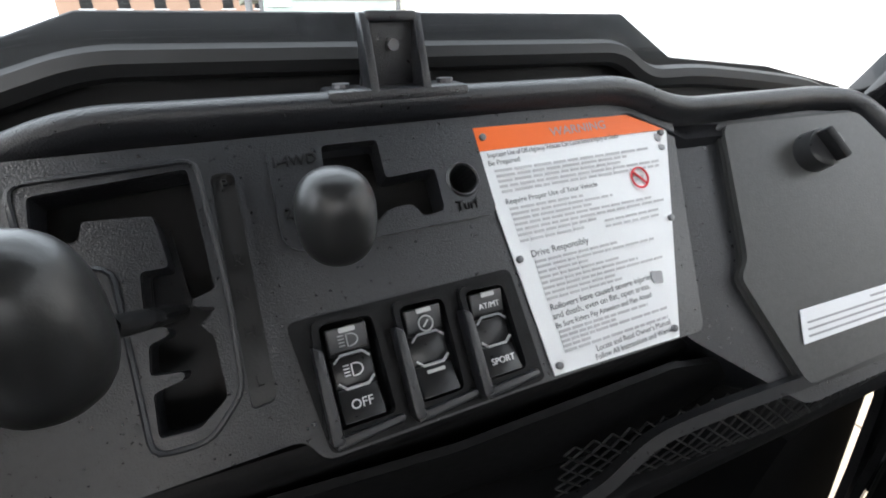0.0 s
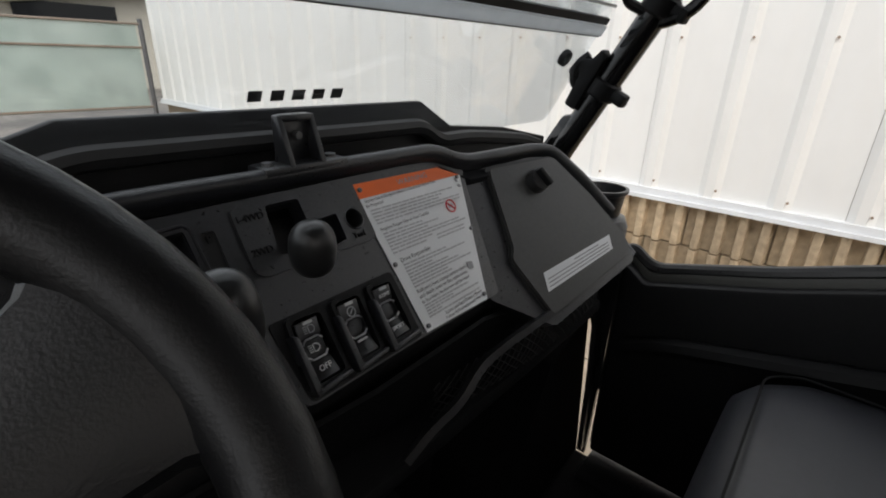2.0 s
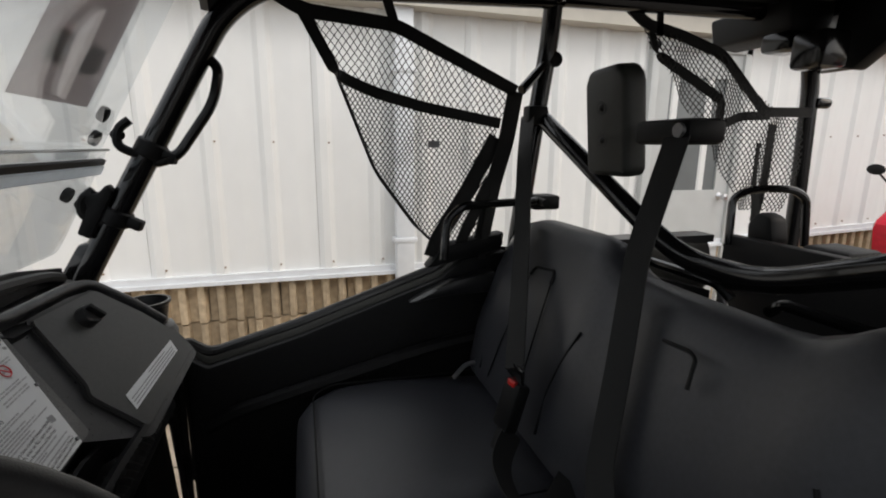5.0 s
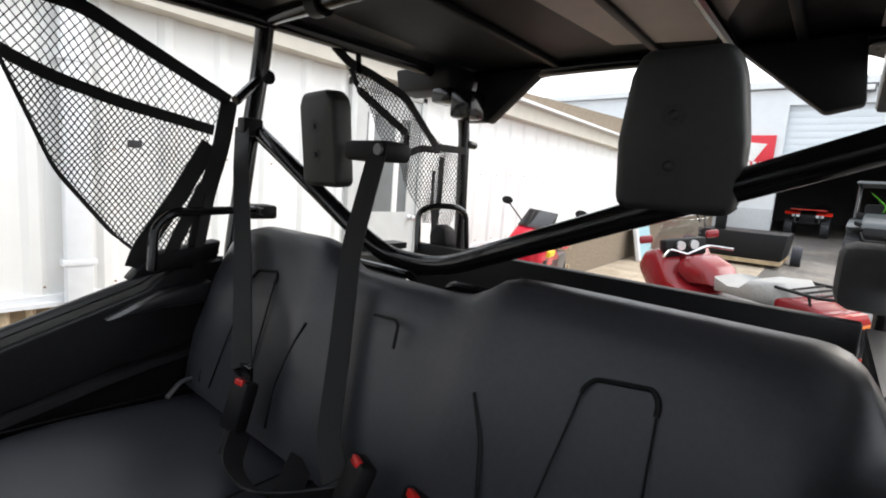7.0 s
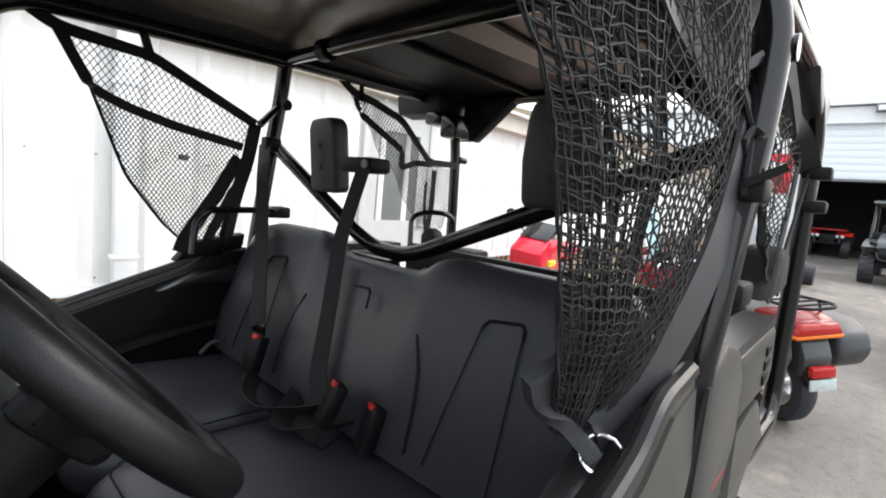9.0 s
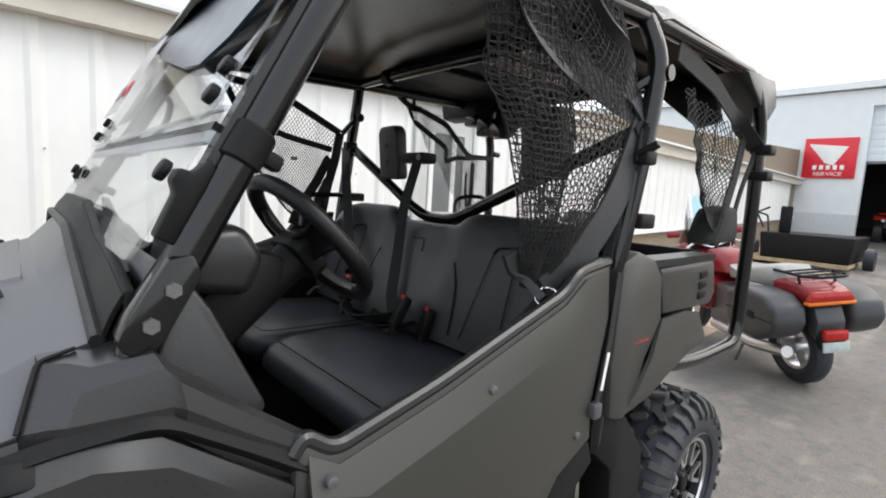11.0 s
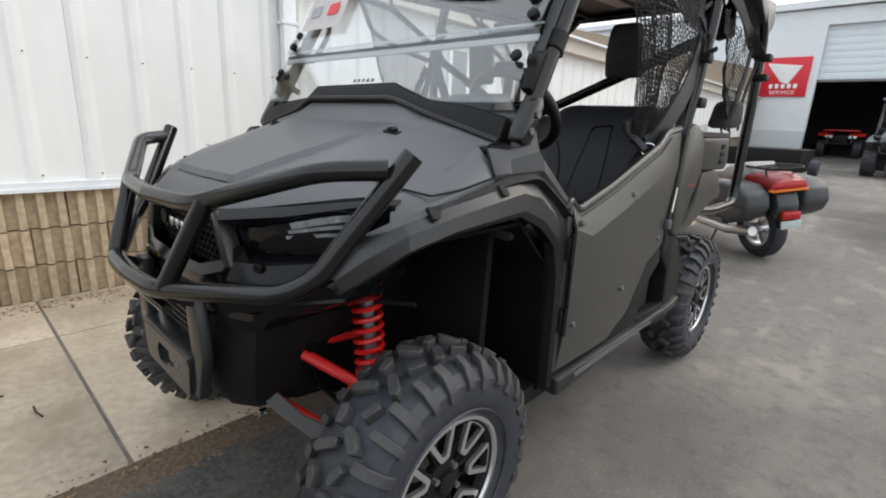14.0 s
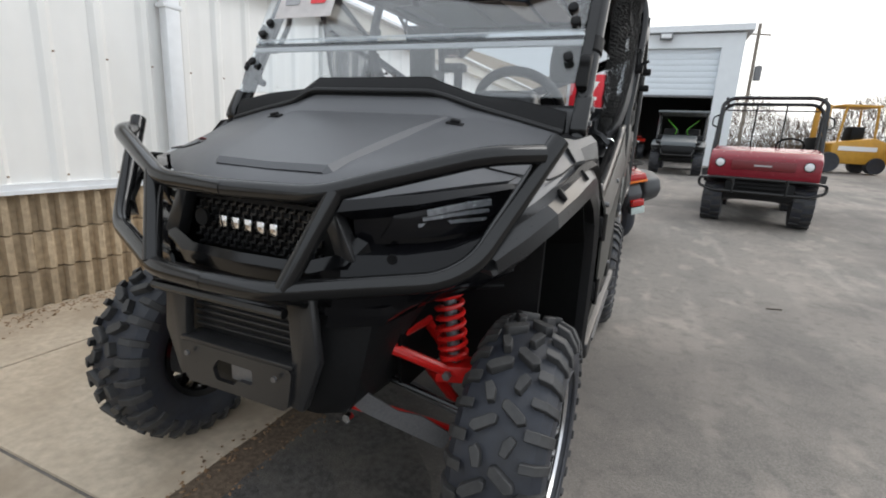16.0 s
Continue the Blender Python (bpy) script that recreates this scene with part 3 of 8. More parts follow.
# ---- hood and fenders ----
HR = [
    [(0, 0.335, 0.985), (0.19, 0.325, 0.985), (0.27, 0.29, 0.99), (0.40, 0.215, 1.015), (0.50, 0.14, 1.035), (0.565, 0.085, 1.045)],
    [(0, 0.285, 1.03), (0.18, 0.275, 1.032), (0.265, 0.235, 1.045), (0.39, 0.16, 1.058), (0.50, 0.08, 1.06), (0.575, 0.03, 1.056)],
    [(0, 0.20, 1.062), (0.195, 0.19, 1.068), (0.275, 0.17, 1.075), (0.40, 0.10, 1.084), (0.51, 0.02, 1.077), (0.585, -0.03, 1.068)],
    [(0, 0.08, 1.105), (0.225, 0.07, 1.108), (0.30, 0.06, 1.108), (0.42, 0.02, 1.108), (0.52, -0.04, 1.1), (0.594, -0.08, 1.1)],
    [(0, -0.05, 1.15), (0.25, -0.05, 1.152), (0.33, -0.06, 1.152), (0.44, -0.08, 1.14), (0.53, -0.11, 1.13), (0.6, -0.14, 1.128)],
    [(0, -0.19, 1.20), (0.27, -0.19, 1.20), (0.36, -0.195, 1.19), (0.46, -0.2, 1.178), (0.54, -0.2, 1.162), (0.605, -0.205, 1.153)],
    [(0, -0.236, 1.255), (0.24, -0.236, 1.255), (0.33, -0.236, 1.228), (0.46, -0.236, 1.202), (0.54, -0.236, 1.182), (0.61, -0.236, 1.164)],
]
part("hood", sheet(HR, 0.012, True), HOODP, utv, "matte dark grey hood with a raised centre", 22)
hc = sheet([[(0, 0.268, 1.04), (0.165, 0.262, 1.042), (0.18, 0.262, 1.028)], [(0, 0.255, 1.056), (0.172, 0.25, 1.059), (0.19, 0.248, 1.04)], [(0, 0.13, 1.10), (0.20, 0.125, 1.103), (0.222, 0.122, 1.085)], [(0, -0.03, 1.152), (0.24, -0.03, 1.155), (0.265, -0.03, 1.14)], [(0, -0.17, 1.192), (0.285, -0.17, 1.196), (0.31, -0.17, 1.18)]], 0.01, True)
part("hood_scoop", hc, HOODP, utv, "raised centre panel of the hood", 25)
for s in (1, -1):
    b = box(-0.026, 0.026, -0.013, 0.013, -0.004, 0.007, 0.003)
    box(-0.014, 0.014, -0.009, 0.009, 0.006, 0.016, 0.003, bm=b)
    part("hood_clip", b, DARKP, utv, m=pose(s * 0.33, -0.135, 1.172, -14, s * 8, s * -8))
    # cowl corner: the block round the pillar's foot
    part("pillar_foot_cover", sheet([[(s * x, y, z) for x, y, z in row] for row in (
        [(0.60, -0.178, 1.153), (0.628, -0.18, 1.15), (0.65, -0.17, 1.12), (0.674, -0.16, 1.088), (0.676, -0.16, 1.06)],
        [(0.60, -0.2, 1.155), (0.642, -0.205, 1.15), (0.664, -0.197, 1.125), (0.69, -0.186, 1.094), (0.69, -0.19, 1.06)],
        [(0.60, -0.228, 1.158), (0.66, -0.226, 1.147), (0.679, -0.215, 1.125), (0.696, -0.2, 1.094), (0.70, -0.2, 1.06)],
        [(0.60, -0.286, 1.168), (0.694, -0.284, 1.163), (0.71, -0.292, 1.148), (0.716, -0.3, 1.1), (0.705, -0.305, 1.06)],
        [(0.61, -0.312, 1.13), (0.698, -0.304, 1.138), (0.714, -0.308, 1.128), (0.72, -0.314, 1.094), (0.71, -0.315, 1.05)],
        [(0.65, -0.4, 1.05), (0.698, -0.395, 1.07), (0.716, -0.394, 1.062), (0.722, -0.39, 1.04), (0.712, -0.386, 0.99)],
        [(0.66, -0.478, 0.99), (0.698, -0.478, 1.008), (0.714, -0.476, 1.002), (0.72, -0.47, 0.988), (0.712, -0.464, 0.94)])], 0.008), FLARE, utv, "black chamfered corner block at the pillar foot", 14)
    part("hood_decal", tube([(s * 0.425, 0.075, 1.094), (s * 0.49, 0.035, 1.087)], 0, rad=0, flat=(0.014, 0.002), up=(s * 0.5, 0.5, 0.2)), mat("dull_red_decal", (0.22, 0.02, 0.02), 0.5), utv)
    # flank strip between hood and flare
    part("side_panel", sheet([[(s * x, y, z) for x, y, z in row] for row in (
        [(0.56, 0.085, 1.04), (0.60, 0.10, 1.02), (0.62, 0.12, 0.985), (0.63, 0.13, 0.94)],
        [(0.587, -0.03, 1.074), (0.638, -0.012, 1.058), (0.66, 0.005, 1.037), (0.668, 0.02, 0.99)],
        [(0.598, -0.14, 1.13), (0.642, -0.14, 1.108), (0.672, -0.14, 1.08), (0.68, -0.13, 1.03)],
        [(0.604, -0.178, 1.153), (0.645, -0.178, 1.118), (0.674, -0.172, 1.086), (0.682, -0.17, 1.04)])], 0.01), HOODP, utv, smooth=30)
    part("block_seam", tube([(s * 0.612, -0.215, 1.158), (s * 0.629, -0.179, 1.152), (s * 0.652, -0.169, 1.122), (s * 0.676, -0.159, 1.09)], 0.003, 6, 0.008), DARKP, utv)
    part("panel_seam", tube([(s * 0.40, 0.088, 1.086), (s * 0.462, 0.069, 1.0765), (s * 0.5526, 0.0434, 1.0592), (s * 0.646, 0.024, 1.05), (s * 0.662, -0.06, 1.061), (s * 0.677, -0.16, 1.086)], 0.0026, 6, 0.01), DARKP, utv)
    part("panel_gap", tube([(s * 0.645, 0.13, 0.965), (s * 0.67, -0.02, 1.022), (s * 0.688, -0.18, 1.066), (s * 0.706, -0.29, 1.08), (s * 0.712, -0.39, 1.015), (s * 0.715, -0.47, 0.96)], 0, rad=0.03, flat=(0.03, 0.02), up=(s * 0.7, 0, 0.7)), DARKP, utv)
    # flare
    lip = [(0.225, 0.85), (0.195, 0.89), (0.135, 0.942), (0.02, 0.972), (-0.22, 0.99), (-0.315, 0.948), (-0.385, 0.89), (-0.41, 0.80), (-0.418, 0.66), (-0.425, 0.44)]
    top = [(0.245, 0.905), (0.205, 0.96), (0.13, 1.005), (0.0, 1.035), (-0.22, 1.074), (-0.288, 1.066), (-0.375, 1.002), (-0.452, 0.945), (-0.447, 0.70), (-0.44, 0.42)]
    xin = [0.54, 0.585, 0.64, 0.66, 0.68, 0.69, 0.70, 0.71, 0.715, 0.715]
    xo = [0.60, 0.655, 0.70, 0.722, 0.732, 0.735, 0.738, 0.74, 0.74, 0.738]
    rows = []
    for (ya, za), (yo, zo), a, o in zip(lip, top, xin, xo):
        rows.append([(s * a, yo, zo), (s * (a + o) / 2, yo - 0.0, zo - 0.002), (s * (o - 0.006), (yo * 0.7 + ya * 0.3), zo * 0.7 + za * 0.3), (s * o, ya * 0.8 + yo * 0.2, za * 0.8 + zo * 0.2), (s * (o - 0.012), ya, za), (s * (o - 0.05), ya - 0.004, za + 0.006)])
    part("fender_flare", sheet(rows, 0.012), FLARE, utv, "wide satin black plastic fender flare", 24)
    for yy, zz, x in ((0.05, 1.022, 0.688), (-0.165, 1.057, 0.706)):
        part("flare_tab", box(-0.016, 0.016, -0.022, 0.022, -0.008, 0.003, 0.003), DARKP, utv, m=pose(s * x, yy, zz, 8, s * 50, 0))
    part("wheel_well", sheet([[(s * 0.30, 0.10, 0.46), (s * 0.34, 0.2, 0.77), (s * 0.6, 0.17, 0.86)], [(s * 0.29, 0.04, 0.42), (s * 0.3, 0.08, 0.94), (s * 0.69, 0.1, 0.965)], [(s * 0.28, -0.25, 0.40), (s * 0.3, -0.25, 0.96), (s * 0.70, -0.25, 0.97)], [(s * 0.28, -0.42, 0.40), (s * 0.5, -0.415, 0.8), (s * 0.70, -0.40, 0.83)], [(s * 0.28, -0.43, 0.38), (s * 0.5, -0.43, 0.40), (s * 0.70, -0.425, 0.42)]], 0.008), LINER, utv, "black inner fender liner", 30)
    part("liner_bracket", tube([(s * 0.44, 0.0, 0.74), (s * 0.54, -0.04, 0.75)], 0.008, 8, 0), DARKP, utv)

# ---- front fascia, lamps and guard ----
part("bumper_cover", sheet([[(0, 0.33, 0.80), (0.2, 0.325, 0.80), (0.33, 0.28, 0.80), (0.42, 0.2, 0.80), (0.42, -0.12, 0.80)], [(0, 0.335, 0.70), (0.2, 0.33, 0.70), (0.32, 0.28, 0.70), (0.36, 0.2, 0.70), (0.32, -0.12, 0.70)], [(0, 0.345, 0.6), (0.22, 0.335, 0.6), (0.30, 0.28, 0.6), (0.32, 0.18, 0.6), (0.27, -0.12, 0.6)], [(0, 0.34, 0.5), (0.2, 0.33, 0.5), (0.27, 0.27, 0.485), (0.275, 0.14, 0.47), (0.25, -0.12, 0.44)], [(0, 0.30, 0.43), (0.17, 0.29, 0.43), (0.22, 0.24, 0.42), (0.23, 0.1, 0.41), (0.22, -0.12, 0.38)], [(0, 0.0, 0.37), (0.12, 0.0, 0.37), (0.15, -0.02, 0.37), (0.16, -0.06, 0.37), (0.17, -0.12, 0.36)]], 0.012, True), DARKP, utv, "black lower bumper cover", 30)
part("skid_plate", prism([(0.12, 0.385), (0.12, 0.40), (-0.3, 0.36), (-1.9, 0.34), (-1.9, 0.32), (-0.3, 0.33)], "x", -0.2, 0.2, 0.006), DARKP, utv)
part("nose_lip", sheet([[(0, 0.355, 0.845), (0.17, 0.345, 0.845), (0.255, 0.325, 0.87), (0.29, 0.30, 0.91)], [(0, 0.37, 0.825), (0.2, 0.355, 0.825), (0.28, 0.33, 0.85), (0.315, 0.295, 0.90)], [(0, 0.36, 0.79), (0.2, 0.345, 0.79), (0.30, 0.31, 0.80), (0.335, 0.28, 0.83)]], 0.012, True), mat("gloss_black_trim", (0.004, 0.004, 0.0045), 0.16, 0, 0.1, 60, spec=0.3), utv, smooth=30)
part("grille_back", prism([(0.27, 0.80), (0.285, 0.93), (0.265, 0.985), (0.2, 0.98), (0.2, 0.80)], "x", -0.215, 0.215, 0.004), DARKP, utv)
gr = part("grille", box(-0.2, 0.2, 0.295, 0.302, 0.955, 0.965), DARKP, utv, "black honeycomb grille insert")
for k in range(8):
    z = 0.835 + k * 0.0175
    b = bmesh.new()
    for j in range(15):
        x = -0.19 + j * 0.0265 + (0.013 if k % 2 else 0)
        box(x, x + 0.02, 0.288 - k * 0.0015, 0.3 - k * 0.0015, z, z + 0.005, bm=b)
        box(x, x + 0.004, 0.288 - k * 0.0015, 0.3 - k * 0.0015, z, z + 0.0175, bm=b)
    part("grille_bar", b, FLARE, gr, smooth=0)
word_bars("emblem_block", 5, 0.2, 0.03, basis((0.012, 0.308, 0.902), (-1, 0, -0.02), (0, -0.06, 1)), CHROME, gr, 0.012)
part("emblem_disc", disc(0.022, 0.302, 0.312, 20, "y", m=Matrix.Translation((0.175, 0, 0.905))), DARKP, utv)
LENS = mat("dark_lamp_housing", (0.005, 0.005, 0.006), 0.1, 0, 0.1, 40, spec=0.22)
LED = mat("lamp_reflector", (0.33, 0.35, 0.38), 0.25, 0.6, 0.3, 60)
for s in (1, -1):
    part("grille_post", prism([(s * 0.205, 0.975), (s * 0.235, 0.985), (s * 0.30, 0.86), (s * 0.255, 0.845)], "y", 0.285, 0.325, 0.006), FLARE, utv, smooth=30)
    part("fascia_side", sheet([[(s * 0.22, 0.315, 0.985), (s * 0.40, 0.225, 1.01), (s * 0.57, 0.10, 1.04), (s * 0.60, 0.07, 1.04)],
                                     [(s * 0.25, 0.325, 0.965), (s * 0.41, 0.245, 0.99), (s * 0.58, 0.125, 1.03), (s * 0.605, 0.09, 1.03)],
                                     [(s * 0.27, 0.285, 0.945), (s * 0.42, 0.215, 0.965), (s * 0.57, 0.115, 1.0), (s * 0.61, 0.10, 1.0)],
                                     [(s * 0.27, 0.275, 0.885), (s * 0.42, 0.215, 0.90), (s * 0.55, 0.135, 0.925), (s * 0.61, 0.12, 0.93)],
                                     [(s * 0.265, 0.325, 0.87), (s * 0.40, 0.275, 0.88), (s * 0.55, 0.17, 0.905), (s * 0.615, 0.13, 0.90)],
                                     [(s * 0.27, 0.335, 0.82), (s * 0.41, 0.29, 0.825), (s * 0.56, 0.19, 0.86), (s * 0.62, 0.14, 0.87)],
                                     [(s * 0.28, 0.32, 0.79), (s * 0.41, 0.275, 0.79), (s * 0.55, 0.18, 0.82), (s * 0.60, 0.13, 0.84)]], 0.01), LENS, utv, "glossy black headlamp surround", 28)
    lamp = part("headlamp", sheet([[(s * 0.36, 0.262, 0.962), (s * 0.45, 0.215, 0.985), (s * 0.555, 0.135, 1.012)], [(s * 0.35, 0.268, 0.935), (s * 0.45, 0.222, 0.95), (s * 0.55, 0.142, 0.972)], [(s * 0.33, 0.27, 0.905), (s * 0.45, 0.22, 0.917), (s * 0.535, 0.15, 0.935)]], 0.004), LENS, utv, "black headlamp with silver LED strips", 40)
    for k, (u, h) in enumerate(((0.0, 0.007), (0.35, 0.004), (0.7, 0.004))):
        a = Vector((s * (0.43 - 0.03 * u), 0.239, 0.972 - 0.042 * u))
        c = Vector((s * (0.545 - 0.012 * u), 0.148, 1.0 - 0.055 * u))
        part("led_strip", tube([a, a.lerp(c, 0.55) + Vector((0, 0.008, 0.002)), c], 0, rad=0.02, flat=(h * 2.0, 0.006), up=(0, 0.2, 1)), LED, lamp)
    part("fascia_undercut", sheet([[(s * 0.26, 0.335, 0.80), (s * 0.41, 0.275, 0.795), (s * 0.55, 0.18, 0.825), (s * 0.60, 0.12, 0.85)],
                                  [(s * 0.25, 0.335, 0.765), (s * 0.39, 0.27, 0.765), (s * 0.51, 0.175, 0.795), (s * 0.56, 0.1, 0.82)],
                                  [(s * 0.23, 0.335, 0.70), (s * 0.34, 0.27, 0.71), (s * 0.41, 0.16, 0.75), (s * 0.44, 0.06, 0.79)]], 0.01), LENS, utv, "glossy black lower fascia", 35)
    part("tow_hole", disc(0.011, 0.0, 0.006, 16, "y", m=pose(s * 0.375, 0.292, 0.872, -10, 0, s * -22)), DARKP, utv)
    part("lower_trim", tube([(s * 0.2, 0.345, 0.735), (s * 0.36, 0.29, 0.745), (s * 0.46, 0.22, 0.80)], 0, rad=0.02, flat=(0.02, 0.012), up=(0, 0, 1)), LENS, utv)

G = 0.0215
top_l = [(0.0, 0.39, 1.0), (-0.235, 0.372, 1.004), (-0.56, 0.245, 1.105), (-0.65, 0.15, 1.112)]
guard = part("brush_guard", tube(top_l, G, 14, 0.05), TUBE, utv, "black steel tube brush guard")
part("guard_tube", tube(flip(top_l), G, 14, 0.05), TUBE, guard)
for s in (1, -1):
    part("guard_tube", tube([(s * 0.676, 0.108, 1.142), (s * 0.56, 0.262, 0.885), (s * 0.50, 0.31, 0.845), (s * 0.165, 0.447, 0.80), (0, 0.455, 0.80)], G * 1.05, 14, 0.05), TUBE, guard)
    part("guard_post", tube([(s * 0.275, 0.358, 1.015), (s * 0.2, 0.435, 0.81)], G, 14, 0), TUBE, guard)
    part("bumper_upright", prism([(s * 0.15, 0.50), (s * 0.2, 0.49), (s * 0.245, 0.62), (s * 0.225, 0.79), (s * 0.155, 0.79), (s * 0.17, 0.62)], "y", 0.355, 0.385, 0.008), FLARE, guard)
    part("guard_bracket", tube([(s * 0.2, 0.43, 0.79), (s * 0.22, 0.33, 0.74)], 0.014, 8, 0), TUBE, guard)
    part("bumper_bolt", disc(0.008, 0.384, 0.392, 6, "y", m=Matrix.Translation((s * 0.155, 0, 0.60))), GREYM, guard)
part("guard_crossbar", tube([(-0.2, 0.435, 0.755), (0.2, 0.435, 0.755)], 0.012, 8, 0), TUBE, guard)
b = plate(fat([(-0.165, 0.49), (0.165, 0.49), (0.18, 0.6), (-0.18, 0.6)], 0.02), [fat([(-0.06, 0.515), (0.0, 0.515), (0.01, 0.53), (0.06, 0.53), (0.06, 0.57), (-0.05, 0.572), (-0.07, 0.545)], 0.008)], 0.012, Matrix(((-1, 0, 0, 0), (0, 0, 1, 0.395), (0, 1, 0, 0), (0, 0, 0, 1))))
part("winch_plate", b, FLARE, guard)
part("winch_hook_plate", box(-0.055, 0.02, 0.375, 0.383, 0.522, 0.562, 0.003), GREYM, guard)
for sx in (1, -1):
    part("plate_bolt", disc(0.007, 0.405, 0.412, 8, "y", m=Matrix.Translation((sx * 0.14, 0, 0.575))), GREYM, guard)
part("winch_plate_ledge", box(-0.18, 0.18, 0.33, 0.394, 0.598, 0.61, 0.003), FLARE, guard)
part("lower_grille", box(-0.15, 0.15, 0.338, 0.345, 0.62, 0.74), DARKP, utv)
for k in range(6):
    part("lower_grille_bar", box(-0.17, 0.17, 0.342, 0.352, 0.63 + k * 0.018, 0.636 + k * 0.018, 0.002), FLARE, guard)

# ---- suspension ----
for s in (1, -1):
    sh = part("shock_absorber", tube([(s * 0.385, 0.0, 0.80), (s * 0.435, 0.015, 0.50)], 0.018, 12, 0), GREYM, utv, "red coil-over shock absorber")
    a, c = Vector((s * 0.388, 0.002, 0.775)), Vector((s * 0.428, 0.014, 0.535))
    d = (c - a).normalized()
    u = d.orthogonal().normalized()
    v = d.cross(u)
    N = 150
    part("coil_spring", tube([a.lerp(c, k / N) + (u * math.cos(k / N * 8.5 * 2 * math.pi) + v * math.sin(k / N * 8.5 * 2 * math.pi)) * 0.037 for k in range(N + 1)], 0.0072, 7, 0), REDP, sh)
    part("spring_cup", lathe([(0, 0.012), (0, 0.044), (0.012, 0.044), (0.012, 0.012)], 20, "z", m=Matrix.Translation(a) @ (-d).to_track_quat("Z", "Y").to_matrix().to_4x4()), REDP, sh)
    part("spring_seat", lathe([(0, 0.012), (0, 0.042), (0.01, 0.042), (0.01, 0.012)], 20, "z", m=Matrix.Translation(c) @ (-d).to_track_quat("Z", "Y").to_matrix().to_4x4()), REDP, sh)
    arm = part("upper_control_arm", tube([(s * 0.28, 0.165, 0.60), (s * 0.43, 0.05, 0.505), (s * 0.52, 0.0, 0.47)], 0.016, 10, 0.02), REDP, utv, "red painted steel control arm")
    part("arm_leg", tube([(s * 0.30, -0.09, 0.57), (s * 0.43, -0.01, 0.505), (s * 0.52, 0.0, 0.47)], 0.016, 10, 0.02), REDP, arm)
    part("arm_crossbar", tube([(s * 0.285, 0.16, 0.60), (s * 0.30, -0.09, 0.585)], 0.014, 10, 0), REDP, arm)
    part("arm_gusset", prism([(s * 0.40, -0.03), (s * 0.40, 0.075), (s * 0.50, 0.035), (s * 0.53, 0.0), (s * 0.5, -0.03)], "z", 0.475, 0.525, 0.006), REDP, arm)
    part("shock_bolt", disc(0.012, 0.07, 0.085, 6, "y", m=Matrix.Translation((s * 0.435, 0, 0.505))), GREYM, arm)
    low = part("lower_control_arm", tube([(s * 0.22, 0.2, 0.43), (s * 0.40, 0.11, 0.365), (s * 0.53, 0.02, 0.29)], 0.019, 10, 0), REDP, utv, "red lower control arm with a grey guard plate")
    part("arm_leg", tube([(s * 0.22, -0.2, 0.40), (s * 0.53, -0.02, 0.285)], 0.017, 10, 0), REDP, low)
    gp = plate(fat([(0, -0.02), (0.06, -0.034), (0.30, -0.03), (0.30, 0.02), (0.2, 0.03), (0.14, 0.012), (0.02, 0.024)], 0.012), [], 0.006, basis((s * 0.225, 0.235, 0.478), (s * 0.82, -0.38, -0.45), (s * 0.4, -0.2, 0.9)))
    part("arm_guard", gp, GREYM, low, "bare grey arm guard plate")
    part("pivot_bolt", disc(0.012, 0.0, 0.02, 8, "y", m=Matrix.Translation((s * 0.225, 0.225, 0.405))), CHROME, low)
    part("axle_shaft", tube([(s * 0.2, 0.0, 0.42), (s * 0.56, 0.0, 0.335)], 0.017, 10, 0), GREYM, utv)
    part("tie_rod", tube([(s * 0.2, 0.09, 0.47), (s * 0.53, 0.06, 0.40)], 0.009, 8, 0), TUBE, utv)
    part("knuckle", prism([(-0.05, 0.27), (0.05, 0.27), (0.06, 0.4), (0.02, 0.49), (-0.02, 0.49), (-0.06, 0.4)], "x", s * 0.515, s * 0.56, 0.01), GREYM, utv)

# ---- windscreen ----
WS = lambda z: -0.335 - 0.55 * (z - 1.38)


def pane(name, poly, z0, off, mt, t=0.005, label=""):
    """A sheet in the plane of the windscreen; its own y runs up the glass from z0."""
    m = basis((0, WS(z0) + off, z0), (1, 0, 0), (0, -0.482, 0.876))
    return part(name, plate(poly, [], t, m), mt, utv, label, 0)


low = pane("windscreen_lower", fat([(-0.63, 0), (0.63, 0), (0.63, 0.235), (-0.63, 0.235)], 0.02), 1.262, 0.0, GLASS, label="clear lower windscreen with lettering")
low.visible_shadow = False
upg = pane("windscreen_upper", fat([(-0.63, 0), (0.63, 0), (0.63, 0.42), (0.58, 0.46), (-0.58, 0.46), (-0.63, 0.42)], 0.03), 1.452, 0.012, GLASS, label="clear upper windscreen")
upg.visible_shadow = False
yb = WS(1.462)
part("joint_channel", tube([(-0.63, yb + 0.014, 1.429), (0.63, yb + 0.014, 1.429)], 0, rad=0, flat=(0.018, 0.008), up=(0, -0.482, 0.876)), MILKY, utv, "hazy clear channel along the windscreen joint")
part("joint_seal", tube([(-0.63, yb + 0.008, 1.4445), (0.63, yb + 0.008, 1.4445)], 0, rad=0, flat=(0.011, 0.008), up=(0, -0.482, 0.876)), DARKP, utv, "black rubber joint strip")
part("joint_edge", tube([(-0.63, yb + 0.02, 1.4195), (0.63, yb + 0.02, 1.4195)], 0.0018, 6, 0), GREYM, utv)
part("joint_edge", tube([(-0.63, yb - 0.004, 1.468), (0.63, yb - 0.004, 1.468)], 0.0028, 6, 0), EDGEG, utv)
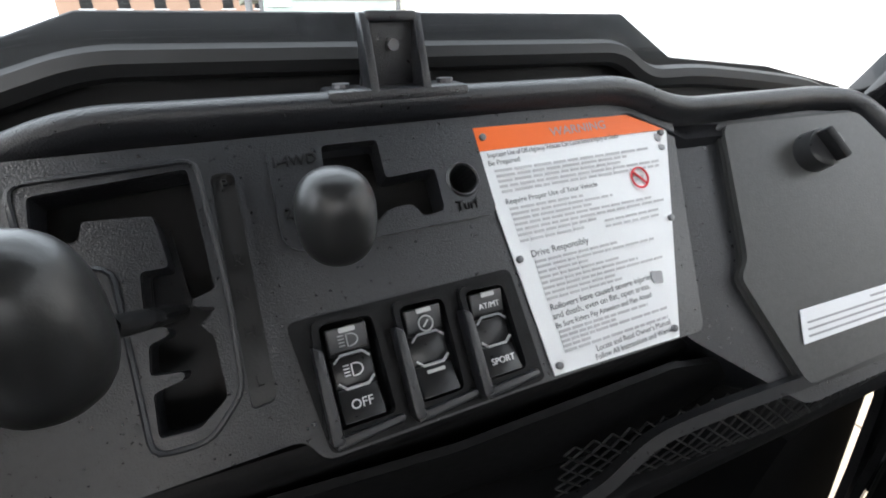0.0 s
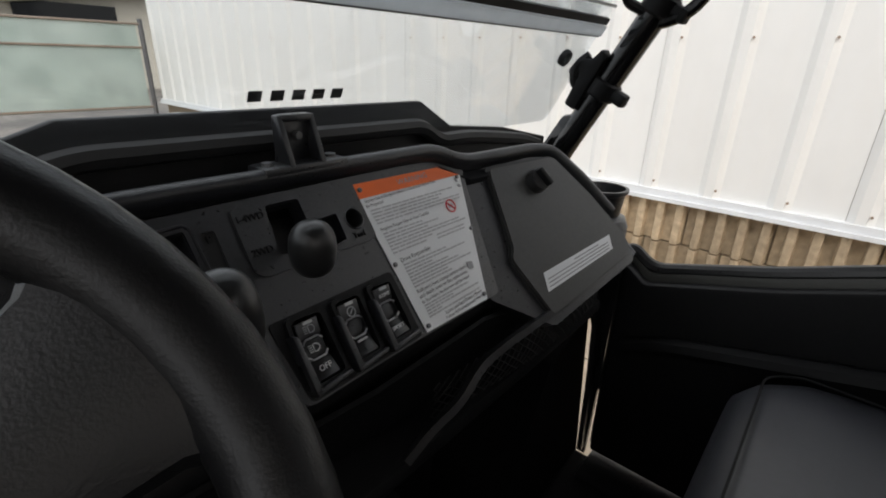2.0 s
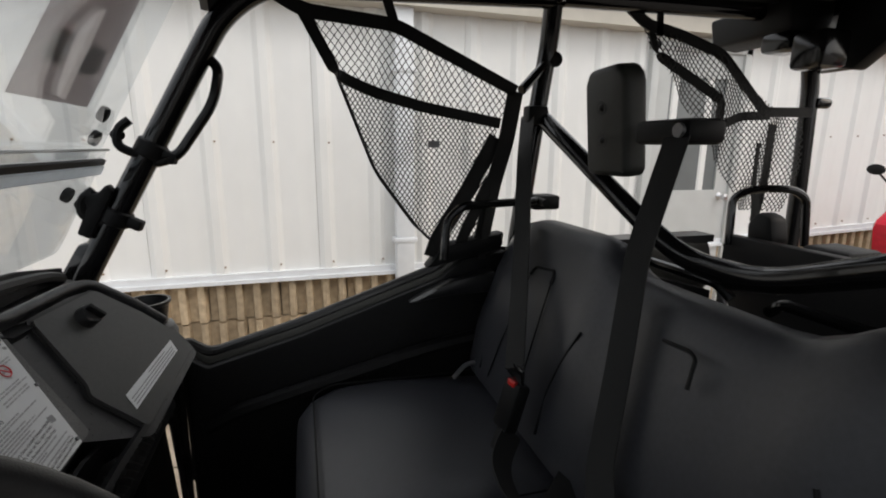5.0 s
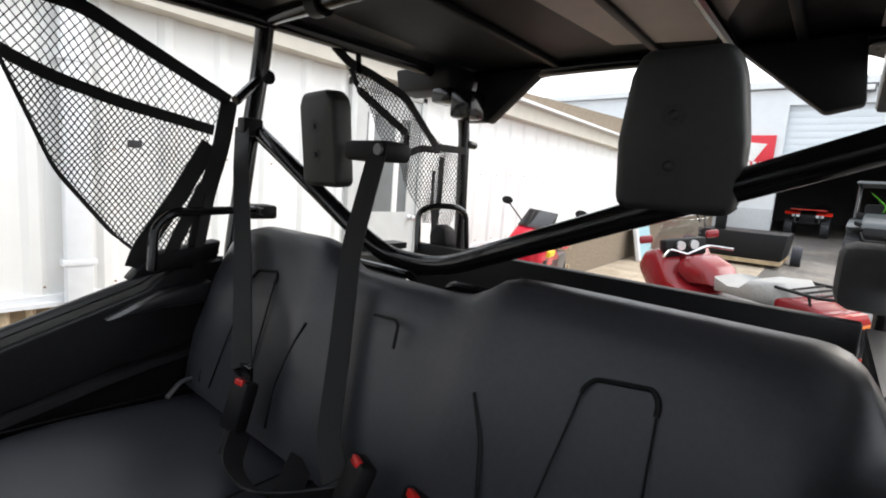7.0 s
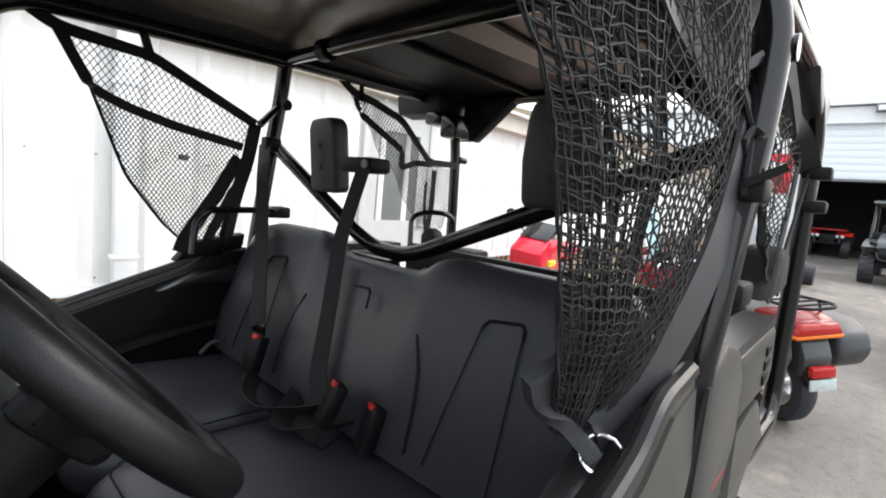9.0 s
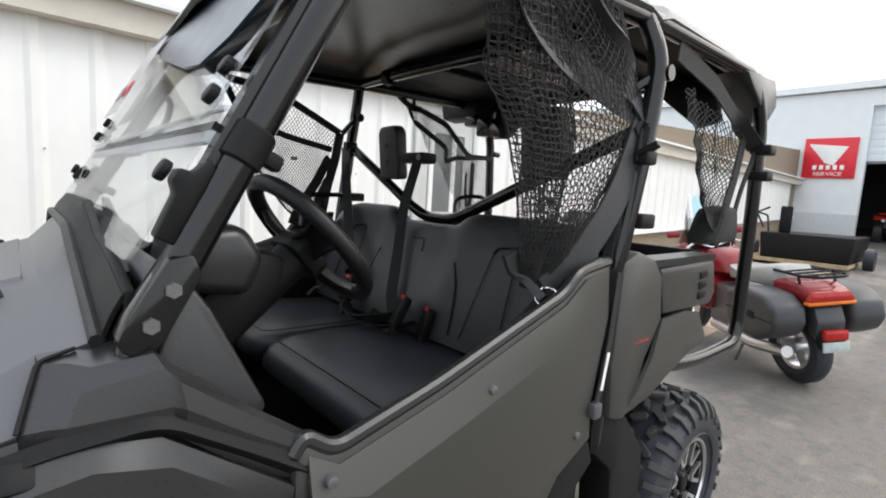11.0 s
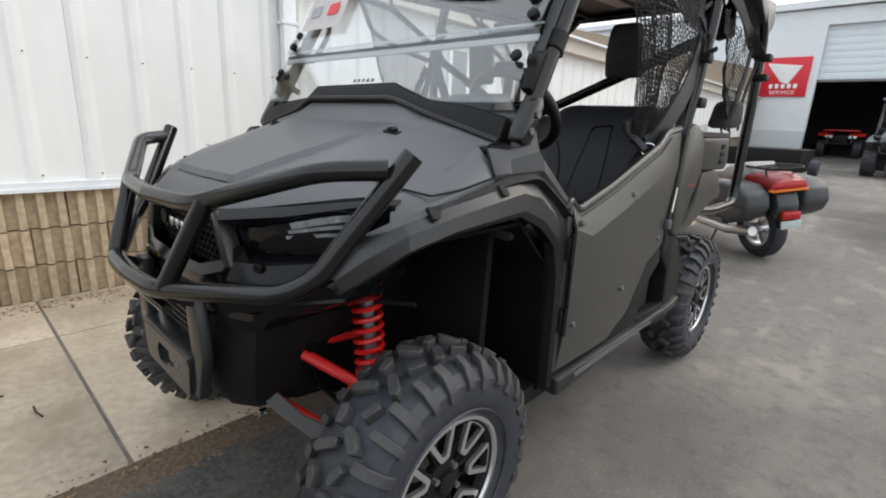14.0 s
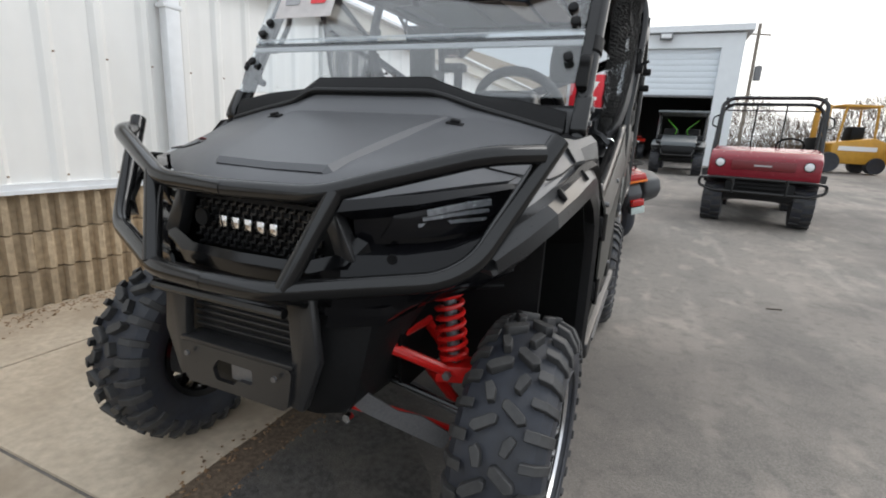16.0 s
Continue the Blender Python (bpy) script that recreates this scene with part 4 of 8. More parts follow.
word_bars("print_block", 5, 0.124, 0.012, basis((0.025, WS(1.335) + 0.004, 1.335), (-1, 0, 0), (0, -0.482, 0.876)), INK_HOLLOW, low, 0.0008)
tag = pane("paper_tag", [(0.29, 0.0), (0.55, 0.0), (0.555, 0.27), (0.30, 0.27)], 1.545, 0.04, SIGNPAPER, 0.001, "white paper tag hanging on the windscreen")
for a, c, mt in ((0.33, 0.06, REDI), (0.45, 0.06, INKG)):
    pane("tag_picture", fat([(a, c), (a + 0.07, c), (a + 0.075, c + 0.05), (a + 0.01, c + 0.055)], 0.01), 1.545, 0.0435, mt, 0.001).parent = tag
for s in (1, -1):
    for zz in (1.378, 1.487, 1.532):
        part("windscreen_bolt", disc(0.016, 0, 0.014, 14, "y", bev=0.004, m=pose(s * (0.60 if zz != 1.532 else 0.585), WS(zz) + 0.014, zz, 30, 0, 0)), DARKP, utv)
    lean = (lambda z: -0.30 - (z - 1.2) * 0.569) if s > 0 else (lambda z: -0.29 - (z - 1.2) * 0.518)
    part("windscreen_bracket", prism([(-0.012, -0.06), (0.014, -0.06), (0.018, 0.0), (0.03, 0.012), (0.03, 0.03), (0.012, 0.034), (0.004, 0.06), (-0.012, 0.05)], "x", -0.02, 0.012, 0.005), DARKP, utv, m=pose(s * 0.645, lean(1.345) + 0.034, 1.345, 28, 0, 0))
    for zz in (1.33, 1.47) if s > 0 else (1.42,):
        at = Matrix.Translation((s * 0.655, lean(zz), zz))
        cl = part("pillar_clamp", lathe([(-0.018, 0.026), (-0.014, 0.0305), (0.014, 0.0305), (0.018, 0.026)] if s > 0 else [(-0.028, 0.026), (-0.024, 0.03), (0.024, 0.03), (0.028, 0.026)], 16, "z", m=at @ pose(0, 0, 0, 29, 0, 0)), DARKP, utv, "black plastic clamp on the front post")
        part("clamp_ear", box(-0.011, 0.011, -0.056, -0.02, -0.012, 0.012, 0.005, m=at @ pose(0, 0, 0, 24, 0, s * -12)), DARKP, cl)
        if s > 0:
            part("clamp_knob", egg((0.635, lean(zz) + 0.052, zz + 0.028), 0.0105, 0.014, 0.012, 12), DARKP, cl)
            part("clamp_arm", tube([(0.64, lean(zz) + 0.02, zz - 0.012), (0.632, lean(zz) + 0.055, zz + 0.006), (0.632, lean(zz) + 0.05, zz + 0.04), (0.637, lean(zz) + 0.028, zz + 0.058)], 0.009, 8, 0.02), DARKP, cl)
    if s < 0:
        part("post_rail", tube([(-0.645, lean(z) + 0.034, z) for z in (1.3, 1.5, 1.7)], 0, rad=0, flat=(0.03, 0.012), up=(1, 0, 0)), TUBE, utv, "black flat rail holding the windscreen edge")
    ft = part("pillar_foot", prism([(-0.022, -0.06), (0.0, -0.068), (0.022, -0.06), (0.026, -0.03), (0.024, 0.055), (0.0, 0.075), (-0.024, 0.055), (-0.026, -0.03)], "x", -0.024, 0.024, 0.008), TUBE, utv, "black forged pillar joint with two bolts", m=pose(s * 0.66, -0.295, 1.215, 30, 0, 0))
    for k in (1, -1):
        part("joint_bolt", disc(0.010, s * 0.023, s * 0.031, 6, m=Matrix.Translation((0, 0, k * 0.024))), GREYM, ft)

# ---- cowl ----
part("cowl_face", prism([(-0.62, 1.16), (0.62, 1.16), (0.62, 1.232), (0.47, 1.262), (0.316, 1.277), (0.246, 1.317), (-0.18, 1.321), (-0.24, 1.30), (-0.335, 1.27), (-0.48, 1.256), (-0.62, 1.226)], "y", -0.278, -0.264, 0.003), DARKP, utv, "black cowl lip under the windscreen")
CT = [(-0.62, 1.222), (-0.48, 1.252), (-0.335, 1.266), (-0.24, 1.296), (-0.18, 1.317), (0.246, 1.313), (0.316, 1.273), (0.47, 1.258), (0.62, 1.228)]
CB = [(-0.62, 1.166), (-0.48, 1.2), (-0.36, 1.228), (-0.27, 1.255), (-0.2, 1.272), (0.257, 1.272), (0.335, 1.232), (0.48, 1.2), (0.62, 1.166)]
part("cowl_slope", sheet([[(x, -0.238, z) for x, z in CB], [(x, -0.25, z * 0.45 + w * 0.55) for (x, z), (v, w) in zip(CB, CT)], [(x, -0.2635, z) for x, z in CT]], 0.006), DARKP, utv, "black sloping cowl with a raised middle", 25)
part("cowl_seal", tube([(x, -0.236, z) for x, z in CB], 0.009, 8, 0.03), SEAL, utv)
part("cowl_fill", prism([(-0.62, 1.0), (0.62, 1.0)] + [(x, z - 0.004) for x, z in reversed(CB)], "y", -0.262, -0.24, 0.003), DARKP, utv)
part("cowl_duct", tube([(x, -0.289, z) for x, z in [(-0.5, 1.22), (-0.34, 1.243), (-0.225, 1.277), (-0.18, 1.291), (-0.04, 1.289), (0.235, 1.285), (0.272, 1.26), (0.337, 1.26), (0.43, 1.25), (0.52, 1.238), (0.58, 1.22)]], 0.011, 8, 0.03), SEAL, utv)
part("cowl_shelf", sheet([[(-0.62, -0.268, 1.20), (-0.3, -0.268, 1.22), (-0.2, -0.268, 1.255), (0.2, -0.268, 1.255), (0.28, -0.268, 1.225), (0.62, -0.268, 1.21)], [(-0.62, -0.30, 1.20), (-0.3, -0.30, 1.22), (-0.2, -0.30, 1.25), (0.2, -0.30, 1.25), (0.28, -0.30, 1.222), (0.6, -0.30, 1.21)], [(-0.62, -0.33, 1.2), (-0.26, -0.33, 1.22), (-0.2, -0.33, 1.255), (0.2, -0.33, 1.255), (0.26, -0.335, 1.228), (0.55, -0.335, 1.212)]], 0.008), PLASTIC, utv, smooth=30)
brk = part("dash_bracket", box(-0.044, 0.056, -0.345, -0.31, 1.262, 1.272, 0.003), PLASTIC, utv, "black plastic windscreen stop bracket")
part("bracket_post", prism([(-0.017, 1.27), (0.03, 1.27), (0.022, 1.318), (-0.009, 1.318)], "y", -0.322, -0.316, 0.001), PLASTIC, brk)
for s in (1, -1):
    part("bracket_cheek", prism([(-0.345, 1.27), (-0.316, 1.27), (-0.316, 1.318), (-0.326, 1.318)], "x", 0.006 + s * 0.0185 - 0.003, 0.006 + s * 0.0185 + 0.003, 0.001), PLASTIC, brk)
part("bracket_cap", box(-0.012, 0.024, -0.328, -0.316, 1.312, 1.319, 0.002), PLASTIC, brk)
for x in (-0.032, 0.044):
    part("bracket_screw", disc(0.006, 1.27, 1.275, 10, "z", m=Matrix.Translation((x, -0.328, 0))), GREYM, brk)
part("bracket_pin", disc(0.004, -0.33, -0.32, 10, "y", m=Matrix.Translation((0.006, 0, 1.298))), GREYM, brk)

# ---- roll cage ----
C = 0.025
for s in (1, -1):
    part("cage_post_front", tube([(s * 0.655, -0.255, 1.10), (s * 0.655, -0.30 if s > 0 else -0.29, 1.2), (s * 0.655, -0.61 if s > 0 else -0.572, 1.745), (s * 0.665, -0.70 if s > 0 else -0.66, 1.815), (s * 0.69, -1.42, 1.855)], C, 14, 0.09), TUBE, utv, "black steel roll cage tube")
    part("cage_post_middle", tube([(s * 0.69, -1.40, 1.86), (s * 0.735, -1.415, 1.75), (s * 0.735, -1.39, 1.58), (s * 0.715, -1.33, 1.2), (s * 0.70, -1.32, 0.7)], C, 14, 0.06), TUBE, utv)
    part("cage_post_rear", tube([(s * 0.69, -1.40, 1.86), (s * 0.70, -2.26, 1.885), (s * 0.72, -2.36, 1.72), (s * 0.72, -2.385, 1.30), (s * 0.72, -2.385, 0.83), (s * 0.71, -1.98, 0.825), (s * 0.68, -1.7, 0.85)], C, 14, 0.1), TUBE, utv)
    part("cage_brace", tube([(0.735, -1.39, 1.575), (0.32, -1.45, 1.315), (0.22, -1.46, 1.27), (0.1, -1.46, 1.268), (0.03, -1.46, 1.28)] if s > 0 else [(-0.735, -1.39, 1.575), (0.03, -1.46, 1.28), (0.12, -1.46, 1.262)], 0.022, 12, 0.07), TUBE, utv)
    part("rear_cage_knob", disc(0.018, 0, 0.05, 12, "y", bev=0.004, m=Matrix.Translation((s * 0.70, -2.42, 1.63))), TUBE, utv)
    if s > 0:
        part("grab_handle", tube([(s * 0.66, -0.555, 1.67), (s * 0.655, -0.60, 1.645), (s * 0.65, -0.585, 1.57), (s * 0.645, -0.505, 1.455), (s * 0.65, -0.455, 1.44), (s * 0.655, -0.425, 1.455)], 0.011, 10, 0.04), TUBE, utv)
    part("net_arm", tube([(s * 0.735, -1.415, 1.712), (s * 0.67, -1.31, 1.625)], 0.013, 10, 0), TUBE, utv)
    part("arm_boss", disc(0.02, s * 0.71, s * 0.765, 14, m=Matrix.Translation((0, -1.425, 1.712))), TUBE, utv)
    part("bolt_on_clamp", box(s * 0.72 - 0.035, s * 0.72 + 0.035, -1.45, -1.37, 1.31, 1.35, 0.008), DARKP, utv)
    if s > 0:
        part("clamp_pin", tube([(s * 0.62, -1.37, 1.337), (s * 0.80, -1.40, 1.335)], 0.011, 8, 0), DARKP, utv)
for y, z, x in ((-0.70, 1.82, 0.66), (-1.40, 1.86, 0.69), (-2.27, 1.885, 0.70)):
    part("cage_crossbar", tube([(-x, y, z), (x, y, z)], 0.022, 12, 0), TUBE, utv)
part("cage_spine", tube([(-0.30, -1.40, 1.865), (-0.30, -2.27, 1.885)], 0.016, 10, 0), TUBE, utv)

# ---- roof ----
RW = [(0, 1.975), (0.4, 1.97), (0.60, 1.95), (0.69, 1.915), (0.72, 1.875)]
rows = []
for y, dz, fx in ((-0.575, -0.125, 0.90), (-0.60, -0.09, 0.95), (-0.72, -0.055, 0.98), (-0.95, -0.035, 1), (-1.38, -0.005, 1), (-1.44, -0.02, 1), (-1.5, 0.0, 1), (-2.2, 0.015, 1), (-2.42, 0.005, 1), (-2.49, -0.04, 0.98)):
    rows.append([(x * fx, y, z + dz) for x, z in RW])
part("roof", sheet(rows, 0.018, True), mat("satin_grey_roof_plastic", (0.085, 0.084, 0.083), 0.3, 0, 0.1, 60, 0.04, 600), utv, "satin dark grey plastic roof", 35)
part("roof_lip", sheet([[(0, -0.50, 1.80), (0.35, -0.52, 1.795), (0.55, -0.56, 1.785), (0.63, -0.60, 1.78)], [(0, -0.53, 1.86), (0.38, -0.55, 1.85), (0.60, -0.585, 1.83), (0.66, -0.63, 1.82)], [(0, -0.62, 1.90), (0.38, -0.63, 1.90), (0.62, -0.66, 1.87), (0.69, -0.70, 1.85)]], 0.012, True), FLARE, utv, "black roof visor", 35)
# added sheet before the glass: a dark reflection drawn as a blue-black shape
dark_edge = [(0.63, 1.81), (0.56, 1.775), (0.3, 1.724), (0.16, 1.68), (-0.1, 1.622), (-0.28, 1.582), (-0.43, 1.562), (-0.53, 1.592), (-0.6, 1.655), (-0.63, 1.72)]
part("roof_visor", sheet([[(x, WS(z + (1.85 - z) * f) + 0.032, z + (1.85 - z) * f) for x, z in dark_edge] for f in (0, 0.5, 1)], 0.006), mat("dark_reflection_blue", (0.01, 0.017, 0.03), 0.3, 0, 0.3, 9, spec=0.25), utv, "added dark blue sheet standing for a dark reflection on the windscreen", 40)
for s in (1, -1):
    part("roof_side_cover", prism([(-2.1, 1.87), (-2.45, 1.90), (-2.50, 1.80), (-2.40, 1.72), (-2.28, 1.78)], "x", s * 0.62, s * 0.73, 0.012), FLARE, utv)
    part("roof_clip", lathe([(-0.02, 0.025), (-0.02, 0.034), (0.02, 0.034), (0.02, 0.025)], 14, "x", m=Matrix.Translation((s * 0.45, -1.40, 1.86))), DARKP, utv)
part("roof_liner", box(-0.6, 0.6, -2.3, -1.46, 1.905, 1.91, 0.002), DARKP, utv, "black underside of the rear roof")
part("liner_panel", prism([(-0.36, -1.50), (0.06, -1.50), (0.0, -2.12), (-0.26, -2.18), (-0.36, -1.9)], "z", 1.896, 1.902), mat("brown_roof_underside", (0.24, 0.195, 0.175), 0.5, 0, 0.12, 8), utv, "bare brown patch on the roof underside")
for x in (-0.45, -0.1, 0.25):
    part("liner_rib", box(x - 0.012, x + 0.012, -2.28, -1.48, 1.885, 1.905, 0.005), DARKP, utv)
part("overhead_box", prism([(-2.08, 1.895), (-2.26, 1.90), (-2.25, 1.83), (-2.2, 1.80), (-2.1, 1.81)], "x", 0.60, 0.88, 0.012), DARKP, utv, "black rear lamp box under the roof edge")
for x0, x1, z0, z1 in ((0.60, 0.70, 1.76, 1.82), (0.50, 0.60, 1.70, 1.80)):
    part("cage_joint", box(x0, x1, -2.2, -2.1, z0, z1, 0.015), TUBE, utv)
for s in (1, -1):
    part("rear_roof_gusset", prism([(s * 0.58, 1.89), (s * 0.30, 1.885), (s * 0.52, 1.70), (s * 0.6, 1.72)], "y", -2.3, -2.24, 0.01), DARKP, utv)

# ---- doors, sills and bed ----
DOOR = [(-0.45, 0.985), (-0.466, 1.008), (-0.515, 0.972), (-0.73, 1.03), (-1.10, 1.155), (-1.16, 1.205), (-1.285, 1.222), (-1.285, 1.0), (-1.24, 0.86), (-1.27, 0.76), (-1.13, 0.70), (-0.99, 0.53), (-0.83, 0.462), (-0.452, 0.47)]
for s in (1, -1):
    door = part("door", prism(DOOR, "x", s * 0.70, s * 0.728, 0.01), PAINT, utv, "graphite grey moulded half door")
    part("door_skin", sheet([[(s * 0.728, -0.47, 0.985), (s * 0.73, -0.52, 0.955), (s * 0.732, -0.73, 1.012), (s * 0.734, -1.09, 1.135), (s * 0.734, -1.17, 1.19), (s * 0.732, -1.27, 1.205)],
                             [(s * 0.748, -0.468, 0.93), (s * 0.754, -0.56, 0.90), (s * 0.757, -0.75, 0.955), (s * 0.757, -1.09, 1.06), (s * 0.752, -1.18, 1.08), (s * 0.74, -1.272, 1.09)],
                             [(s * 0.75, -0.468, 0.66), (s * 0.758, -0.60, 0.66), (s * 0.756, -0.78, 0.70), (s * 0.746, -1.02, 0.76), (s * 0.738, -1.15, 0.80), (s * 0.735, -1.235, 0.86)],
                             [(s * 0.737, -0.47, 0.56), (s * 0.737, -0.62, 0.575), (s * 0.736, -0.80, 0.62), (s * 0.734, -1.0, 0.70), (s * 0.733, -1.1, 0.74), (s * 0.732, -1.25, 0.775)],
                             [(s * 0.728, -0.47, 0.48), (s * 0.728, -0.63, 0.475), (s * 0.728, -0.82, 0.475), (s * 0.728, -0.98, 0.55), (s * 0.728, -1.11, 0.70), (s * 0.728, -1.25, 0.765)]], 0.006), PAINT, door, "creased graphite outer skin", 20)
    part("door_trim", tube([(s * 0.716, y, z + 0.002) for y, z in DOOR[0:7]], 0.014, 10, 0.03), FLARE, door, "black rubber top edge")
    part("door_inner", prism([(min(y, -0.464), z - 0.018) for y, z in DOOR[:7]] + [(-1.27, 0.48), (-0.464, 0.48)], "x", s * 0.672, s * 0.70, 0.008), DARKP, door, "black inner door card")
    part("inner_ledge", tube([(s * 0.668, -0.50, 0.80), (s * 0.66, -0.58, 0.84), (s * 0.655, -1.05, 0.95), (s * 0.66, -1.2, 0.97)], 0.02, 8, 0.05), DARKP, door)
    part("inner_pull", prism([(-1.0, 1.085), (-1.12, 1.14), (-1.24, 1.16), (-1.24, 1.10), (-1.12, 1.10)], "x", s * 0.63, s * 0.68, 0.012), FLARE, door)
    for yy, zz, xo in ((-0.498, 0.945, 0.751), (-0.84, 1.003, 0.752), (-0.842, 0.67, 0.757), (-0.506, 0.63, 0.753), (-1.178, 0.80, 0.741)):
        part("door_screw", disc(0.0095, s * (xo - 0.02), s * (xo + 0.003), 12, bev=0.002, m=Matrix.Translation((0, yy, zz))), GREYM, door)
    for zz in (0.875, 0.655):
        h = part("door_hinge", box(s * 0.735 - 0.012, s * 0.735 + 0.012, -0.468, -0.435, zz - 0.035, zz + 0.035, 0.006), DARKP, door)
        part("hinge_pin", disc(0.008, zz - 0.045, zz + 0.045, 10, "z", m=Matrix.Translation((s * 0.75, -0.45, 0))), TUBE, h)
    st = part("latch_strap", tube([(s * 0.742, -1.305, 1.20), (s * 0.744, -1.285, 1.02), (s * 0.746, -1.245, 0.86)], 0, rad=0.02, flat=(0.022, 0.004), up=(0, 1, 0.2)), WEB, door)
    part("strap_label", tube([(s * 0.7475, -1.28, 0.995), (s * 0.749, -1.258, 0.90)], 0, rad=0, flat=(0.012, 0.002), up=(0, 1, 0.2)), WHITEP, st)
    part("latch_block", box(s * 0.745 - 0.012, s * 0.745 + 0.012, -1.26, -1.225, 0.83, 0.87, 0.006), HOODP, door)
    part("lower_panel", prism([(-0.83, 0.455), (-0.99, 0.53), (-1.13, 0.69), (-1.27, 0.75), (-1.3, 0.68), (-1.15, 0.58), (-1.12, 0.45)], "x", s * 0.69, s * 0.722, 0.008), DARKP, utv)
    part("sill", prism([(-0.46, 0.395), (-1.10, 0.43), (-1.50, 0.415), (-1.57, 0.44), (-1.57, 0.47), (-1.48, 0.45), (-0.46, 0.455)], "x", s * 0.60, s * 0.748, 0.012), FLARE, utv, "black plastic rocker sill")
    part("sill_strip", tube([(s * 0.748, -0.56, 0.437), (s * 0.75, -1.14, 0.445), (s * 0.75, -1.2, 0.44)], 0, rad=0.02, flat=(0.012, 0.012), up=(0, 0, 1)), GREYM, utv)
    # rear quarter
    part("rear_quarter", prism([(-1.325, 1.225), (-1.40, 1.25), (-1.50, 1.225), (-1.56, 1.17), (-1.585, 1.04), (-1.50, 0.93), (-1.45, 0.80), (-1.40, 0.775), (-1.325, 0.80), (-1.31, 0.95)], "x", s * 0.66, s * 0.746, 0.014), PAINT, utv, "graphite grey quarter panel")
    part("bed_side", prism([(-1.55, 1.195), (-1.975, 1.2), (-2.015, 1.08), (-1.98, 1.04), (-1.60, 1.05), (-1.56, 1.17)], "x", s * 0.665, s * 0.742, 0.014), PAINT, utv, "graphite grey cargo bed side")
    part("bed_rail", tube([(s * 0.70, -1.47, 1.208), (s * 0.70, -1.985, 1.208)], 0, rad=0, flat=(0.075, 0.022), up=(1, 0, 0)), FLARE, utv)
    part("rear_fender", sheet([[(s * 0.746, -1.585, 1.04), (s * 0.744, -1.75, 1.045), (s * 0.742, -1.86, 1.03), (s * 0.735, -1.90, 1.02)], [(s * 0.757, -1.52, 0.94), (s * 0.76, -1.72, 0.965), (s * 0.757, -1.88, 0.945), (s * 0.745, -1.955, 0.93)], [(s * 0.755, -1.45, 0.85), (s * 0.752, -1.66, 0.86), (s * 0.748, -1.82, 0.90), (s * 0.74, -1.955, 0.905)], [(s * 0.74, -1.40, 0.785), (s * 0.735, -1.58, 0.80), (s * 0.725, -1.76, 0.855), (s * 0.715, -1.94, 0.88)]], 0.012), PAINT, utv, "creased graphite grey rear fender", 25)
    part("fender_backing", prism([(-1.36, 0.82), (-1.34, 1.15), (-1.6, 1.15), (-1.93, 1.06), (-1.93, 0.92), (-1.7, 0.86)], "x", s * 0.60, s * 0.70), DARKP, utv)
    part("mud_guard", prism([(-1.31, 0.80), (-1.45, 0.78), (-1.60, 0.62), (-1.615, 0.42), (-1.50, 0.36), (-1.14, 0.40), (-1.12, 0.47), (-1.42, 0.46), (-1.40, 0.62), (-1.30, 0.70)], "x", s * 0.62, s * 0.725, 0.012), DARKP, utv, "black mud guard ahead of the rear wheel")
    for k in range(3):
        part("intake_vent", prism([(-1.845, 1.165 - k * 0.035), (-1.905, 1.17 - k * 0.035), (-1.91, 1.145 - k * 0.035), (-1.85, 1.14 - k * 0.035)], "x", s * 0.738, s * 0.747, 0.003), DARKP, utv)
    part("model_mark", box(s * 0.7445 - 0.002, s * 0.7445 + 0.002, -1.51, -1.42, 0.99, 0.998), mat("dull_red_decal", (0.22, 0.02, 0.02), 0.5), utv)
    part("rear_well", prism([(-1.46, 0.42), (-1.46, 0.84), (-2.0, 0.84), (-2.0, 0.5)], "x", s * 0.30, s * 0.33), LINER, utv)
    part("rear_arm", tube([(s * 0.25, -1.7, 0.42), (s * 0.56, -2.0, 0.335)], 0.022, 10, 0), DARKP, utv)
    part("rear_shock", tube([(s * 0.40, -2.0, 0.84), (s * 0.47, -2.0, 0.45)], 0.035, 12, 0), REDP, utv)
part("floor_pan", prism([(-0.30, 0.42), (-0.42, 0.44), (-1.3, 0.44), (-1.3, 0.38), (-0.30, 0.38)], "x", -0.69, 0.69), DARKP, utv)
part("firewall", prism([(-0.26, 0.42), (-0.285, 1.19), (-0.265, 1.19), (-0.235, 0.42)], "x", -0.60, 0.60), DARKP, utv)
part("centre_tunnel", prism([(-0.30, 0.44), (-0.30, 0.72), (-0.55, 0.6), (-0.78, 0.58), (-0.78, 0.44)], "x", -0.14, 0.14, 0.02), DARKP, utv)
part("cargo_bed", prism([(-1.45, 0.88), (-2.06, 0.88), (-2.06, 1.22), (-2.02, 1.22), (-2.02, 0.92), (-1.49, 0.92), (-1.49, 1.19), (-1.45, 1.19)], "x", -0.66, 0.66, 0.006), DARKP, utv, "black plastic cargo bed")
for k in range(7):
    part("bed_rib", box(-0.6 + k * 0.19, -0.56 + k * 0.19, -2.0, -1.5, 0.918, 0.935, 0.006), DARKP, utv)
part("bed_front_shelf", box(-0.66, 0.66, -1.455, -1.34, 1.08, 1.17, 0.01), DARKP, utv)
for k, (x0, x1) in enumerate(((0.2, 0.64), (-0.25, 0.12), (-0.62, -0.3))):
    part("bed_front_tube", tube([(x0, -1.56, 1.19), (x0 + 0.03, -1.55, 1.215), (x1 - 0.03, -1.55, 1.215), (x1, -1.56, 1.19)], 0.011, 8, 0.03), TUBE, utv)
